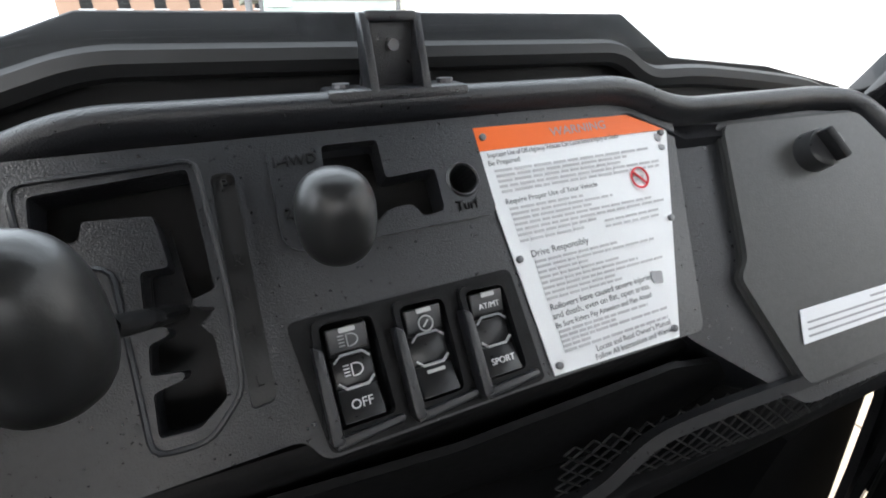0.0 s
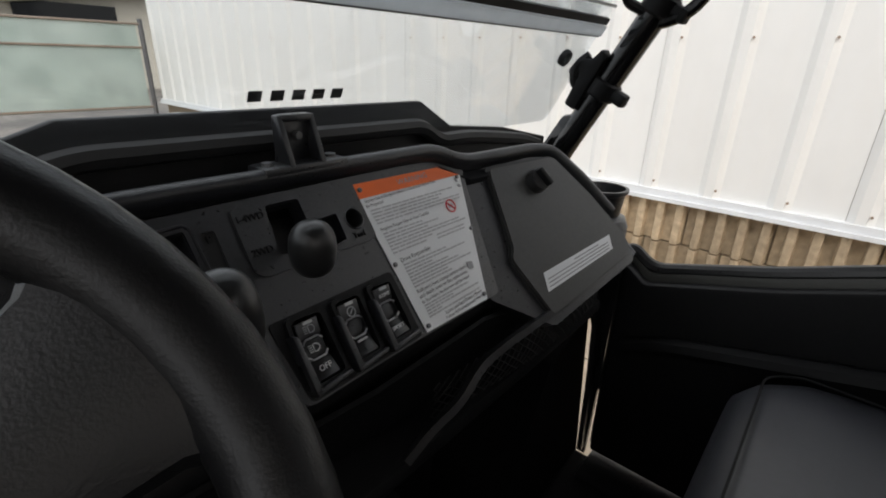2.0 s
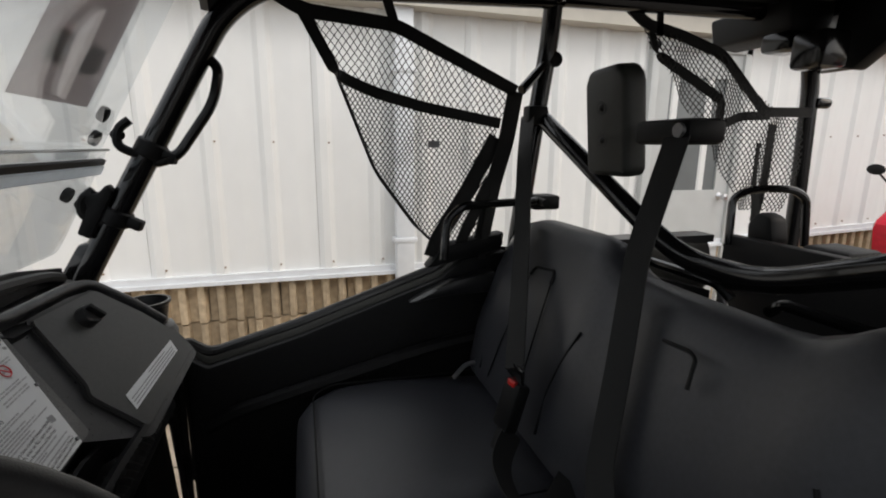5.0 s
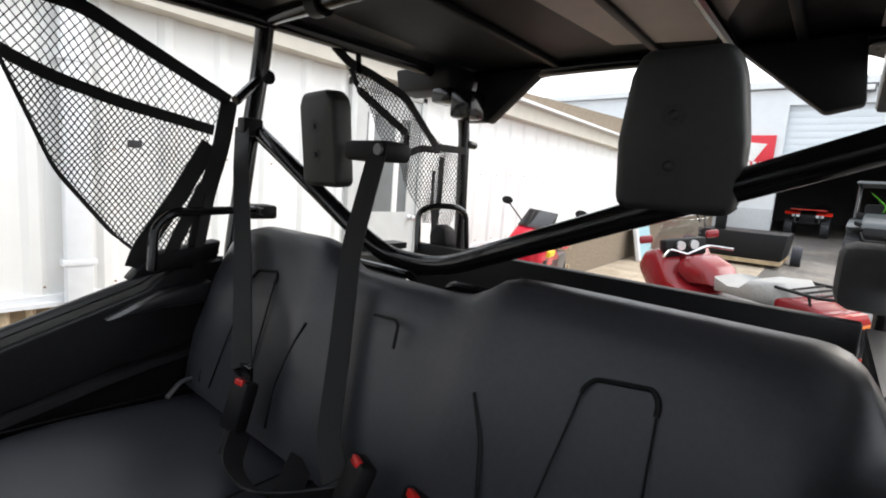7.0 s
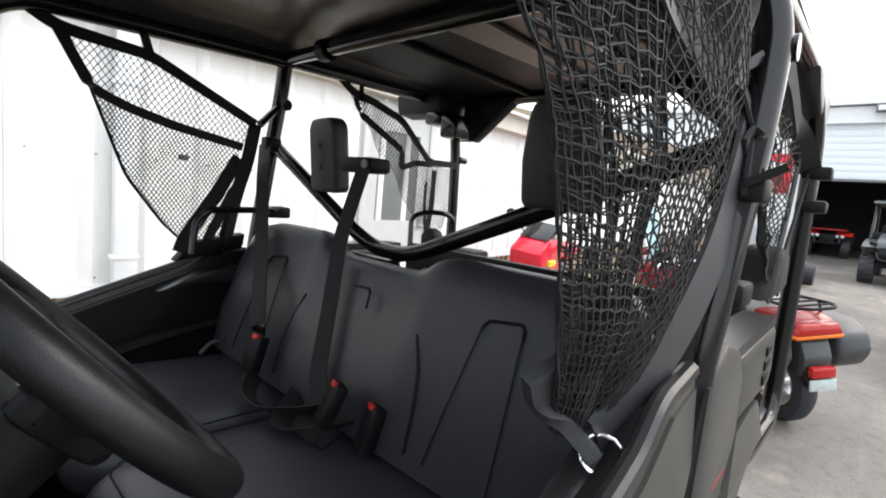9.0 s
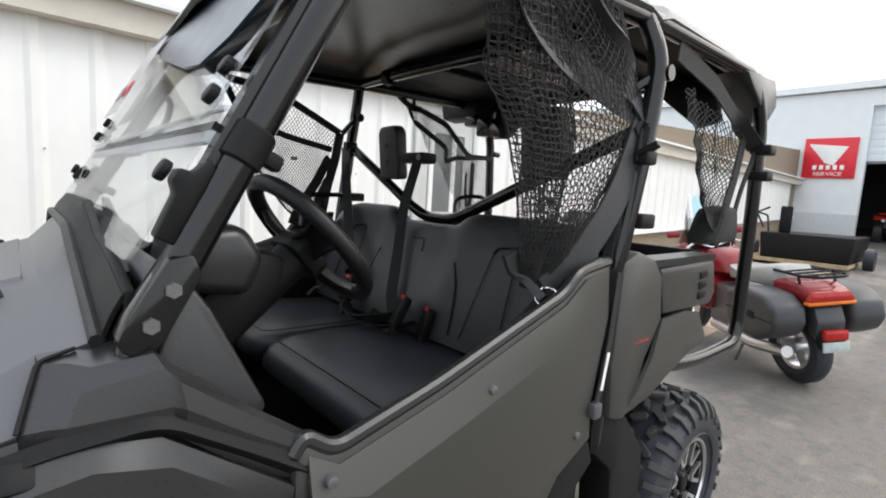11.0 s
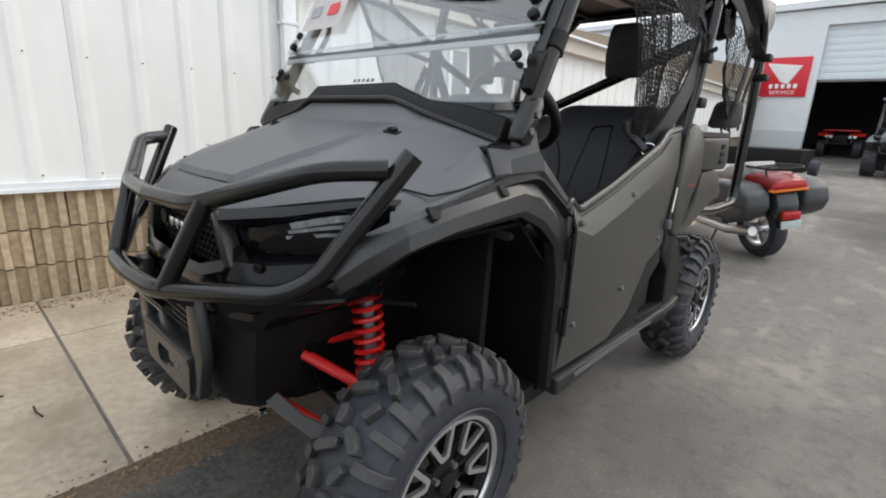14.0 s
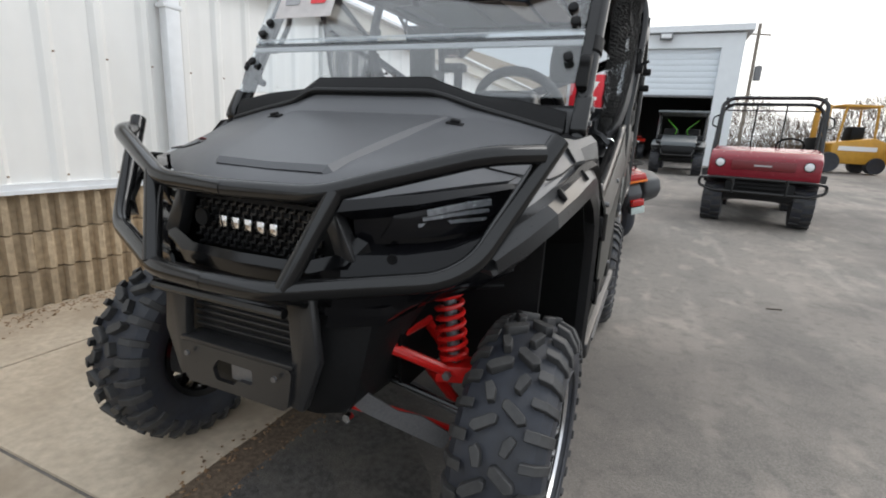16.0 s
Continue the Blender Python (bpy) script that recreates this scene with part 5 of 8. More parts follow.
part("seat_box", prism([(-0.80, 0.44), (-1.3, 0.44), (-1.3, 0.78), (-0.80, 0.78)], "x", -0.66, 0.66), DARKP, utv)
part("engine_cover", prism([(-1.3, 0.40), (-2.2, 0.40), (-2.2, 0.86), (-1.3, 0.86)], "x", -0.30, 0.30), DARKP, utv)

# ---- bench seat ----


def cushion(x0, x1, rows_yz, crown=0.012, nx=22, edge=0.07, drop=0.0, dip=None):
    """A padded cushion: a closed loop of (y, z) points drawn along x, tucked in and rounded at both ends."""
    B = bmesh.new()
    rings = []
    cy = sum(p[0] for p in rows_yz) / len(rows_yz)
    cz = sum(p[1] for p in rows_yz) / len(rows_yz)
    for i in range(nx + 1):
        t = i / nx
        t = t * t * (3 - 2 * t)
        x = x0 + (x1 - x0) * t
        d = min(x - x0, x1 - x)
        f = 1 - 0.35 * max(0, 1 - d / edge) ** 2.2
        dz = drop * max(0, 1 - d / (0.2 if x > 0 else 0.09)) ** 2
        by = 0.3 * drop * math.exp(-((d - 0.09) / 0.06) ** 2)
        if dip is not None:
            dz += 0.026 * (math.tanh((x - dip + 0.185) / 0.035) - math.tanh((x - dip - 0.185) / 0.035))
            by += 0.008 * (math.exp(-((x - dip - 0.2) / 0.05) ** 2) + math.exp(-((x - dip + 0.2) / 0.05) ** 2))
        bulge = 1 + crown * math.sin(math.pi * t)
        rings.append([B.verts.new((x, cy + (y - cy) * f * bulge + (by if 1 <= j <= 3 else 0), cz + (z - cz) * f * bulge - dz * max(0, min(1, (z - 1.0) / 0.25)))) for j, (y, z) in enumerate(rows_yz)])
    n = len(rows_yz)
    for a, b in zip(rings, rings[1:]):
        for j in range(n):
            B.faces.new((a[j], a[(j + 1) % n], b[(j + 1) % n], b[j]))
    B.faces.new(rings[0])
    B.faces.new(rings[-1])
    return B


CU = [(-0.735, 0.79), (-0.715, 0.815), (-0.718, 0.845), (-0.738, 0.871), (-0.775, 0.888), (-0.83, 0.895), (-0.95, 0.898), (-1.12, 0.885), (-1.26, 0.875), (-1.27, 0.80), (-0.80, 0.785)]
BK = [(-1.165, 0.90), (-1.19, 1.0), (-1.22, 1.1), (-1.25, 1.2), (-1.272, 1.262), (-1.285, 1.289), (-1.302, 1.306), (-1.33, 1.311), (-1.353, 1.298), (-1.362, 1.26), (-1.345, 1.0), (-1.30, 0.885), (-1.23, 0.86)]
for x0, x1 in ((0.126, 0.64), (-0.665, 0.121)):
    c = part("seat_cushion", cushion(x0, x1, CU, edge=0.05 if x0 < 0 else 0.09), VINYL, utv, "black vinyl bench cushion", 60)
    pp = [(x0 + 0.02, -1.2, 0.888), (x0 + 0.02, -0.80, 0.898), (x0 + 0.05, -0.755, 0.893), (x1 - 0.05, -0.755, 0.893), (x1 - 0.02, -0.80, 0.898), (x1 - 0.02, -1.2, 0.888)]
    part("piping", tube(pp, 0.002, 6, 0.06), DARKP, c)
part("seat_back", cushion(-0.675, 0.675, BK, 0.012, 64, drop=0.05, dip=0.02), VINYL, utv, "black vinyl bench backrest with a dip between the two places", 60)


def seat_y(z, d=0.0):
    """The front of the backrest at a height."""
    pts = [(0.90, -1.163), (1.0, -1.186), (1.1, -1.216), (1.2, -1.246), (1.265, -1.278)]
    for (z0, y0), (z1, y1) in zip(pts, pts[1:]):
        if z <= z1:
            return y0 + (y1 - y0) * (z - z0) / (z1 - z0) + d
    return -1.278


def seam(xz, r=0.003):
    part("backrest_seam", tube([(x, seat_y(z, 0.0015), z) for x, z in xz], r, 6, 0.015), DARKP, utv)


for cx in (-0.412, 0.40):
    seam([(cx + 0.0465, 1.198), (cx + 0.045, 1.205), (cx + 0.035, 1.218), (cx - 0.035, 1.226), (cx - 0.044, 1.215), (cx - 0.0445, 1.2)], 0.0035)
    seam([(cx + 0.10, 0.93), (cx + 0.08, 1.03), (cx + 0.0465, 1.198)], 0.0016)
    seam([(cx - 0.0445, 1.2), (cx - 0.05, 1.03), (cx - 0.05, 0.93)], 0.0018)
    seam([(cx + 0.15, 0.93), (cx + 0.155, 1.02), (cx + 0.17, 1.09), (cx + 0.20, 1.15)])
    seam([(cx - 0.15, 0.93), (cx - 0.15, 1.02), (cx - 0.165, 1.09), (cx - 0.19, 1.15)])
seam([(0.03, 1.207), (-0.02, 1.21), (-0.032, 1.205), (-0.036, 1.165)])
for x in (0.413, -0.40):
    prof = [(-0.068, -0.1), (0.068, -0.1), (0.08, -0.088), (0.083, 0.0), (0.07, 0.09), (0.055, 0.122), (-0.055, 0.122), (-0.07, 0.09), (-0.083, 0.0), (-0.08, -0.088)]
    if x > 0:
        prof = [(-0.062, -0.112), (0.062, -0.112), (0.072, -0.1), (0.072, 0.085), (0.055, 0.115), (-0.045, 0.118), (-0.066, 0.1), (-0.072, 0.08), (-0.072, -0.1)]
    hr = part("headrest", prism(prof, "y", -0.045, 0.012, 0.014, seg=3), HEADR, utv, "black moulded headrest with two bolt recesses", m=pose(x, -1.395, 1.532, -6, 0, 0))
    for zz in (0.034, -0.034):
        # raised black disc: the dark of a deep bolt hole painted on
        part("bolt_recess", lathe([(0.004, 0.0), (0.0128, 0.0005), (0.0128, 0.016), (0.006, 0.0175)], 18, "y", m=Matrix.Translation((0.006, 0, zz))), INK_HOLLOW, hr)
        part("recess_bolt", egg((0.006, 0.0135, zz), 0.0075, 0.005, 0.0075, 12), INK_HOLLOW, hr)
# belts
for pts, w in (([(0.715, -1.352, 1.57), (0.62, -1.30, 1.45), (0.50, -1.245, 1.31), (0.39, -1.19, 1.18), (0.283, -1.135, 1.06)], 0.046),
               ([(0.17, -1.36, 1.5), (0.125, -1.265, 1.31), (0.08, -1.215, 1.15), (0.035, -1.16, 1.0), (-0.02, -1.135, 0.96)], 0.046),
               ([(-0.73, -1.36, 1.57), (-0.715, -1.325, 1.3), (-0.705, -1.27, 1.0)], 0.048)):
    part("seat_belt", tube(pts, 0, rad=0.05, flat=(w, 0.0025), up=(1, 0.25, 0)), WEB, utv, "black woven seat belt")
bm_ = part("belt_anchor", box(0.145, 0.285, -1.44, -1.36, 1.487, 1.53, 0.012), DARKP, utv, "black belt guide on the headrest frame")
part("anchor_bolt", disc(0.012, -1.35, -1.342, 12, "y", m=Matrix.Translation((0.165, -0.012, 1.51))), GREYM, bm_)
part("belt_anchor", box(0.685, 0.725, -1.40, -1.34, 1.54, 1.59, 0.008), DARKP, utv)
for x, y, z, rx, rz in ((0.282, -1.132, 0.985, 18, 8), (-0.07, -1.13, 0.975, 24, -20), (-0.165, -1.165, 0.95, 16, -18)):
    bk = part("belt_buckle", box(-0.026, 0.026, -0.016, 0.016, -0.055, 0.045, 0.008, seg=2), DARKP, utv, "black belt buckle with a red button", m=pose(x, y, z, rx, 0, rz))
    part("release_button", box(-0.012, 0.012, 0.008, 0.0185, 0.034, 0.047, 0.003), REDB, bk)
    part("buckle_stalk", tube([(0, 0, -0.05), (0.004, 0.0, -0.11)], 0, rad=0, flat=(0.03, 0.008), up=(1, 0, 0)), WEB, bk)
part("lap_belt", tube([(0.12, -1.17, 0.92), (0.02, -1.05, 0.902), (-0.05, -1.13, 0.91), (-0.1, -1.17, 0.93)], 0, rad=0.05, flat=(0.05, 0.003), up=(0, 1, 0.3)), WEB, utv, "black lap belt lying on the cushion")
part("buckle_tongue", box(0.25, 0.316, -1.142, -1.134, 1.036, 1.066, 0.003), TUBE, utv)
part("lap_belt", tube([(0.27, -1.13, 0.93), (0.20, -1.07, 0.915), (0.10, -1.06, 0.912), (0.03, -1.10, 0.925), (-0.03, -1.14, 0.945)], 0, rad=0.05, flat=(0.046, 0.003), up=(0, 0.8, 0.6)), WEB, utv, "slack black lap belt between the cushions")
part("cushion_stitching", tube([(0.055, -1.075, 0.9035), (0.09, -1.215, 0.8965), (-0.075, -1.17, 0.8985), (-0.115, -1.08, 0.9035)], 0.0024, 6, 0, closed=True), DARKP, utv)
part("seat_hinge", tube([(0.60, -1.20, 0.92), (0.58, -1.14, 0.93), (0.56, -1.1, 0.905)], 0.006, 6, 0.02), SILVER, utv)

# ---- side nets ----


def strand_net(corner, nu, nv, r, bm=None, diag=True):
    """Strands over the patch corner(u, v); diag: knotted on the slant."""
    B = bm if bm is not None else bmesh.new()
    lines = []
    if diag:
        for k in range(-nv, nu):
            for sg in (1, -1):
                pts = []
                for j in range(nv * 2 + 1):
                    v = j / (nv * 2)
                    u = (k + 0.5 + (j / 2 if sg > 0 else nv - j / 2)) / nu
                    if 0 <= u <= 1:
                        pts.append(corner(u, v))
                if len(pts) > 1:
                    lines.append(pts)
    else:
        for k in range(nu + 1):
            lines.append([corner(k / nu, j / (2 * nv)) for j in range(2 * nv + 1)])
        for k in range(nv + 1):
            lines.append([corner(j / (2 * nu), k / nv) for j in range(2 * nu + 1)])
    for pts in lines:
        tube(pts, r, 4, 0, bm=B, caps=False)
    return B


def quad(a, b, c, d, bulge=(0, 0, 0), wob=0.0):
    """A bent patch: a b along the top (u), d c along the bottom, with a bulge and small folds."""
    a, b, c, d, g = (Vector(p) for p in (a, b, c, d, bulge))

    def f(u, v):
        p = (a.lerp(b, u)).lerp(d.lerp(c, u), v) + g * (math.sin(math.pi * u) * math.sin(math.pi * min(1, v * 0.9 + 0.05)))
        if wob:
            p += Vector((noise.noise(p * 17), noise.noise(p * 17 + Vector((9, 2, 5))), noise.noise(p * 15 + Vector((3, 7, 1))))) * wob
        return p
    return f


def flat_net(poly, pitch, r, bend, a1=0.95, bm=None, wander=0.0025):
    """Slanted cords crossing in a polygon of (y, z), pushed sideways by bend(y, z)."""
    B = bm if bm is not None else bmesh.new()
    cy, cz = sum(p[0] for p in poly) / len(poly), sum(p[1] for p in poly) / len(poly)
    for a in (a1, math.pi - a1):
        dy, dz = math.cos(a), math.sin(a)
        for k in range(-48, 49):
            oy, oz = cy - dz * k * pitch, cz + dy * k * pitch
            cuts = []
            for (y0, z0), (y1, z1) in zip(poly, poly[1:] + poly[:1]):
                s0 = (y0 - oy) * -dz + (z0 - oz) * dy
                s1 = (y1 - oy) * -dz + (z1 - oz) * dy
                if (s0 > 0) != (s1 > 0):
                    q = s0 / (s0 - s1)
                    cuts.append((y0 + (y1 - y0) * q - oy) * dy + (z0 + (z1 - z0) * q - oz) * dz)
            cuts.sort()
            for u0, u1 in zip(cuts[::2], cuts[1::2]):
                if u1 - u0 < 0.004:
                    continue
                n = max(2, int((u1 - u0) / 0.02))
                run = []
                for j in range(n + 1):
                    u = u0 + (u1 - u0) * j / n
                    y, z = oy + dy * u, oz + dz * u
                    w = Vector((y * 13, z * 13, 0))
                    if 0 < j < n:
                        y, z = y + noise.noise(w) * wander * 3, z + noise.noise(w + Vector((5, 3, 1))) * wander * 3
                    run.append(Vector((bend(y, z), y, z)))
                tube(run, r, 4, 0, bm=B, caps=False)
    return B


NETM = mat("black_net_cord", (0.011, 0.011, 0.0112), 0.7, 0, 0.2, 200)
x = 0.665
sag = lambda y, z: 0.668 + 0.035 * max(0, math.sin((z - 1.2) / 0.5 * math.pi)) * max(0, math.sin((-0.75 - y) / 0.55 * math.pi))
rn = part("side_net", flat_net([(-0.775, 1.768), (-0.98, 1.755), (-1.29, 1.615), (-1.25, 1.545), (-1.05, 1.575), (-0.93, 1.605), (-0.845, 1.635)], 0.0135, 0.0013, sag), NETM, utv, "black knotted side net with webbing straps")
part("net_lower", flat_net([(-0.845, 1.635), (-0.93, 1.605), (-1.05, 1.575), (-1.25, 1.545), (-1.20, 1.22), (-1.10, 1.205), (-1.03, 1.28), (-0.93, 1.42)], 0.0098, 0.0015, sag), NETM, rn)
for pts, w in (([(x, -0.72, 1.80), (x, -0.775, 1.77), (x, -0.98, 1.755), (x, -1.29, 1.62)], 0.03),
               ([(x, -0.775, 1.77), (x, -0.845, 1.638), (x + 0.012, -0.93, 1.605), (x + 0.012, -1.05, 1.575), (x, -1.25, 1.54)], 0.026),
               ([(x, -1.29, 1.62), (x, -1.27, 1.50), (x, -1.235, 1.38), (x, -1.20, 1.20)], 0.042),
               ([(x + 0.01, -1.245, 1.505), (x, -1.16, 1.36), (x, -1.085, 1.245), (x, -1.07, 1.20)], 0.042),
               ([(x, -0.845, 1.635), (x + 0.02, -0.93, 1.42), (x + 0.01, -1.03, 1.28), (x, -1.11, 1.205)], 0.008),
               ([(x, -0.98, 1.755), (x, -0.965, 1.80), (x, -0.95, 1.84)], 0.022),
               ([(x - 0.01, -1.225, 1.40), (x - 0.01, -1.165, 1.28), (x, -1.13, 1.19)], 0.03), ([(x - 0.012, -1.235, 1.38), (x - 0.012, -1.215, 1.28), (x - 0.01, -1.205, 1.19)], 0.02)):
    part("net_strap", tube(pts, 0, rad=0.03, flat=(w, 0.005), up=(0, 1, 1)), WEB, rn)
part("net_patch", box(x + 0.02, x + 0.024, -1.095, -1.065, 1.478, 1.495), INKG, rn)
part("grab_bar", tube([(0.62, -1.09, 1.20), (0.63, -1.10, 1.30), (0.63, -1.14, 1.335), (0.66, -1.36, 1.34)], 0.011, 10, 0.05), TUBE, utv)
part("net_bracket", prism([(-1.05, 1.17), (-1.26, 1.21), (-1.27, 1.26), (-1.10, 1.23)], "x", 0.65, 0.70, 0.01), DARKP, utv)
# rear right net
x = 0.70
fold = lambda y, z: 0.70 - 0.035 * math.sin((z - 1.25) * 6) + 0.012 * math.sin(y * 31 + z * 9)
r2 = part("rear_side_net", flat_net([(-1.70, 1.81), (-1.80, 1.795), (-1.97, 1.75), (-2.16, 1.59), (-2.28, 1.572), (-2.29, 1.42), (-2.27, 1.28), (-2.10, 1.29), (-2.03, 1.367), (-1.92, 1.495), (-1.724, 1.736)], 0.0125, 0.0014, fold), NETM, utv, "black rear side net, loosely hung")
for pts, w in (([(x, -1.62, 1.865), (x, -1.70, 1.815), (x, -1.80, 1.80), (x, -1.97, 1.755), (x, -2.16, 1.595), (x, -2.36, 1.60)], 0.03),
               ([(x, -1.71, 1.80), (x - 0.01, -1.73, 1.74), (x - 0.03, -1.96, 1.62), (x - 0.03, -1.95, 1.545), (x - 0.02, -2.05, 1.58), (x, -2.18, 1.585)], 0.026),
               ([(x, -2.2, 1.56), (x - 0.01, -2.19, 1.40), (x, -2.18, 1.25)], 0.03), ([(x, -1.74, 1.79), (x, -1.735, 1.87)], 0.02), ([(x - 0.03, -2.12, 1.5), (x - 0.04, -2.11, 1.4), (x - 0.03, -2.14, 1.27)], 0.014)):
    part("net_strap", tube(pts, 0, rad=0.03, flat=(w, 0.005), up=(0, 1, 1)), WEB, r2)
part("grab_hoop", tube([(0.64, -2.02, 1.19), (0.655, -2.03, 1.34), (0.62, -2.08, 1.365), (0.58, -2.17, 1.365), (0.57, -2.22, 1.34), (0.56, -2.23, 1.19)], 0.012, 10, 0.05), TUBE, utv, "black tube hoop on the folded rear seat")
part("folded_rear_seat", prism([(-2.3, 0.9), (-2.065, 0.9), (-2.065, 1.14), (-2.1, 1.175), (-2.27, 1.18)], "x", 0.46, 0.63, 0.02), DARKP, utv, "black folded rear seat in the bed")
part("hinge_box", prism([(-2.2, 1.09), (-2.05, 1.09), (-2.05, 1.2), (-2.08, 1.225), (-2.2, 1.225)], "x", 0.33, 0.455, 0.012), DARKP, utv, "black plastic hinge housing of the folded seat")
part("latch_wire", tube([(0.40, -2.04, 1.2), (0.36, -2.03, 1.215), (0.335, -2.03, 1.19), (0.345, -2.03, 1.13)], 0.004, 6, 0.02), CHROME, utv)
part("seat_post", prism([(0.56, 1.16), (0.61, 1.16), (0.625, 1.26), (0.59, 1.3), (0.545, 1.285), (0.53, 1.22)], "y", -2.13, -2.06, 0.015), DARKP, utv)
part("bed_prop", tube([(0.30, -1.62, 1.20), (0.28, -1.66, 1.10), (0.22, -1.70, 1.0)], 0.007, 8, 0.02), SILVER, utv)
# driver's net: tied back in folds at the rear of the door gap


def along(pts, v):
    """The point a share v of the way down a line of points evenly spaced in v."""
    f = max(0.0, min(0.9999, v)) * (len(pts) - 1)
    k = int(f)
    return Vector(pts[k]).lerp(Vector(pts[k + 1]), f - k)


def drape(left, right, bulge, wob, seed=0.0, knots=None):
    """A hanging patch between two edge lines, bellied out and folded."""
    g = Vector(bulge)

    def f(u, v):
        p = along(left, v).lerp(along(right, v), u) + g * (math.sin(math.pi * u) ** 0.8 * (0.25 + 0.75 * math.sin(math.pi * min(1, v * 0.85 + 0.1))))
        q = Vector((p.x * 9, p.y * 12, p.z * 8 + seed))
        if knots:
            p = p + Vector((0, 0.0014 * math.sin(math.pi * v * knots[1]), 0.0019 * math.cos(math.pi * u * knots[0])))
        return p + Vector((noise.noise(q), noise.noise(q + Vector((9, 2, 5))), noise.noise(q + Vector((3, 7, 1))))) * wob
    return f


NL = [(-0.69, -0.80, 1.84), (-0.672, -0.835, 1.72), (-0.645, -0.87, 1.61), (-0.64, -0.95, 1.52), (-0.64, -0.99, 1.42), (-0.64, -1.015, 1.32), (-0.635, -1.035, 1.23), (-0.625, -1.06, 1.165)]
NR = [(-0.70, -1.25, 1.85), (-0.705, -1.33, 1.73), (-0.71, -1.385, 1.62), (-0.705, -1.345, 1.51), (-0.70, -1.285, 1.41), (-0.69, -1.22, 1.32), (-0.675, -1.155, 1.24), (-0.655, -1.10, 1.165)]
NM = [tuple(a + (b - a) * 0.5 for a, b in zip(p, q)) for p, q in zip(NL, NR)]
NQ = [tuple(a + (b - a) * 0.25 for a, b in zip(p, q)) for p, q in zip(NL, NR)]
l1 = part("side_net", strand_net(drape(NL, NR, (-0.035, 0.0, 0), 0.011, knots=(26, 46)), 26, 46, 0.0012, diag=False), NETM, utv, "coarse black driver net hanging loose in folds")
part("net_fold", strand_net(drape(NL, NM, (-0.035, -0.01, 0), 0.012, 3, knots=(15, 46)), 15, 46, 0.0013, diag=False), NETM, l1)
part("net_fold", strand_net(drape(NL, NM, (-0.005, -0.015, 0), 0.016, 8, knots=(13, 40)), 13, 40, 0.0013, diag=False), NETM, l1)
part("net_fold", strand_net(drape(NL, NQ, (-0.025, -0.02, 0), 0.014, 11, knots=(9, 44)), 9, 44, 0.0013, diag=False), NETM, l1)
part("net_fold", strand_net(drape(NQ, NR, (-0.045, 0.01, 0), 0.013, 5, knots=(14, 30)), 14, 30, 0.0012), NETM, l1)
CLOTH = mat("black_cordura_cloth", (0.035, 0.036, 0.04), 0.5, 0, 0.25, 90, 0.35, 500, stain=0.3, stain_scale=8, stain_col=(0.035, 0.035, 0.036))
for pts, w, h in (([(-0.69, -0.78, 1.83), (-0.69, -0.90, 1.75), (-0.695, -1.02, 1.69), (-0.705, -1.18, 1.64), (-0.72, -1.385, 1.60)], 0.07, 0.004),
                  ([(-0.70, -1.05, 1.85), (-0.70, -1.17, 1.77), (-0.708, -1.28, 1.69), (-0.72, -1.39, 1.61)], 0.085, 0.005),
                  ([(-0.722, -1.395, 1.615), (-0.728, -1.35, 1.52), (-0.725, -1.29, 1.39), (-0.71, -1.22, 1.285), (-0.685, -1.15, 1.2), (-0.665, -1.10, 1.155)], 0.085, 0.007),
                  ([(-0.62, -1.03, 1.25), (-0.615, -1.06, 1.20), (-0.64, -1.085, 1.165), (-0.665, -1.095, 1.14)], 0.06, 0.02)):
    part("net_strap", tube(pts, 0, rad=0.06, flat=(w, h), up=(0.1, 1, 0.7)), CLOTH, l1, "wide black webbing edge")
part("d_ring", tube([Vector((-0.678, -1.089, 1.145)) + Vector((0.94, 0.34, 0.0)) * 0.026 * math.cos(k * 0.5236) + Vector((0.15, -0.43, 0.89)) * 0.024 * math.sin(k * 0.5236) for k in range(12)], 0.003, 8, closed=True), CHROME, l1, "chrome D-ring")
sb = part("strap_buckle", box(-0.765, -0.715, -1.40, -1.34, 1.475, 1.512, 0.008), DARKP, utv, "black ladder lock on the cage post")
for k in range(3):
    part("buckle_tail", tube([(-0.74, -1.37 + 0.018 * k, 1.50), (-0.775 - 0.006 * k, -1.375 + 0.018 * k, 1.525)], 0, rad=0, flat=(0.012, 0.01), up=(0, 0, 1)), DARKP, sb)
part("buckle_loop", tube([(-0.73, -1.34, 1.55), (-0.735, -1.37, 1.58), (-0.74, -1.35, 1.48)], 0, rad=0.02, flat=(0.035, 0.006), up=(0, 1, 0)), WEB, sb)
part("snap_hook", tube([(-0.695, -1.33, 1.62), (-0.70, -1.31, 1.65), (-0.70, -1.335, 1.675), (-0.70, -1.35, 1.65), (-0.695, -1.335, 1.62)], 0.0035, 6, 0.02), CHROME, utv)
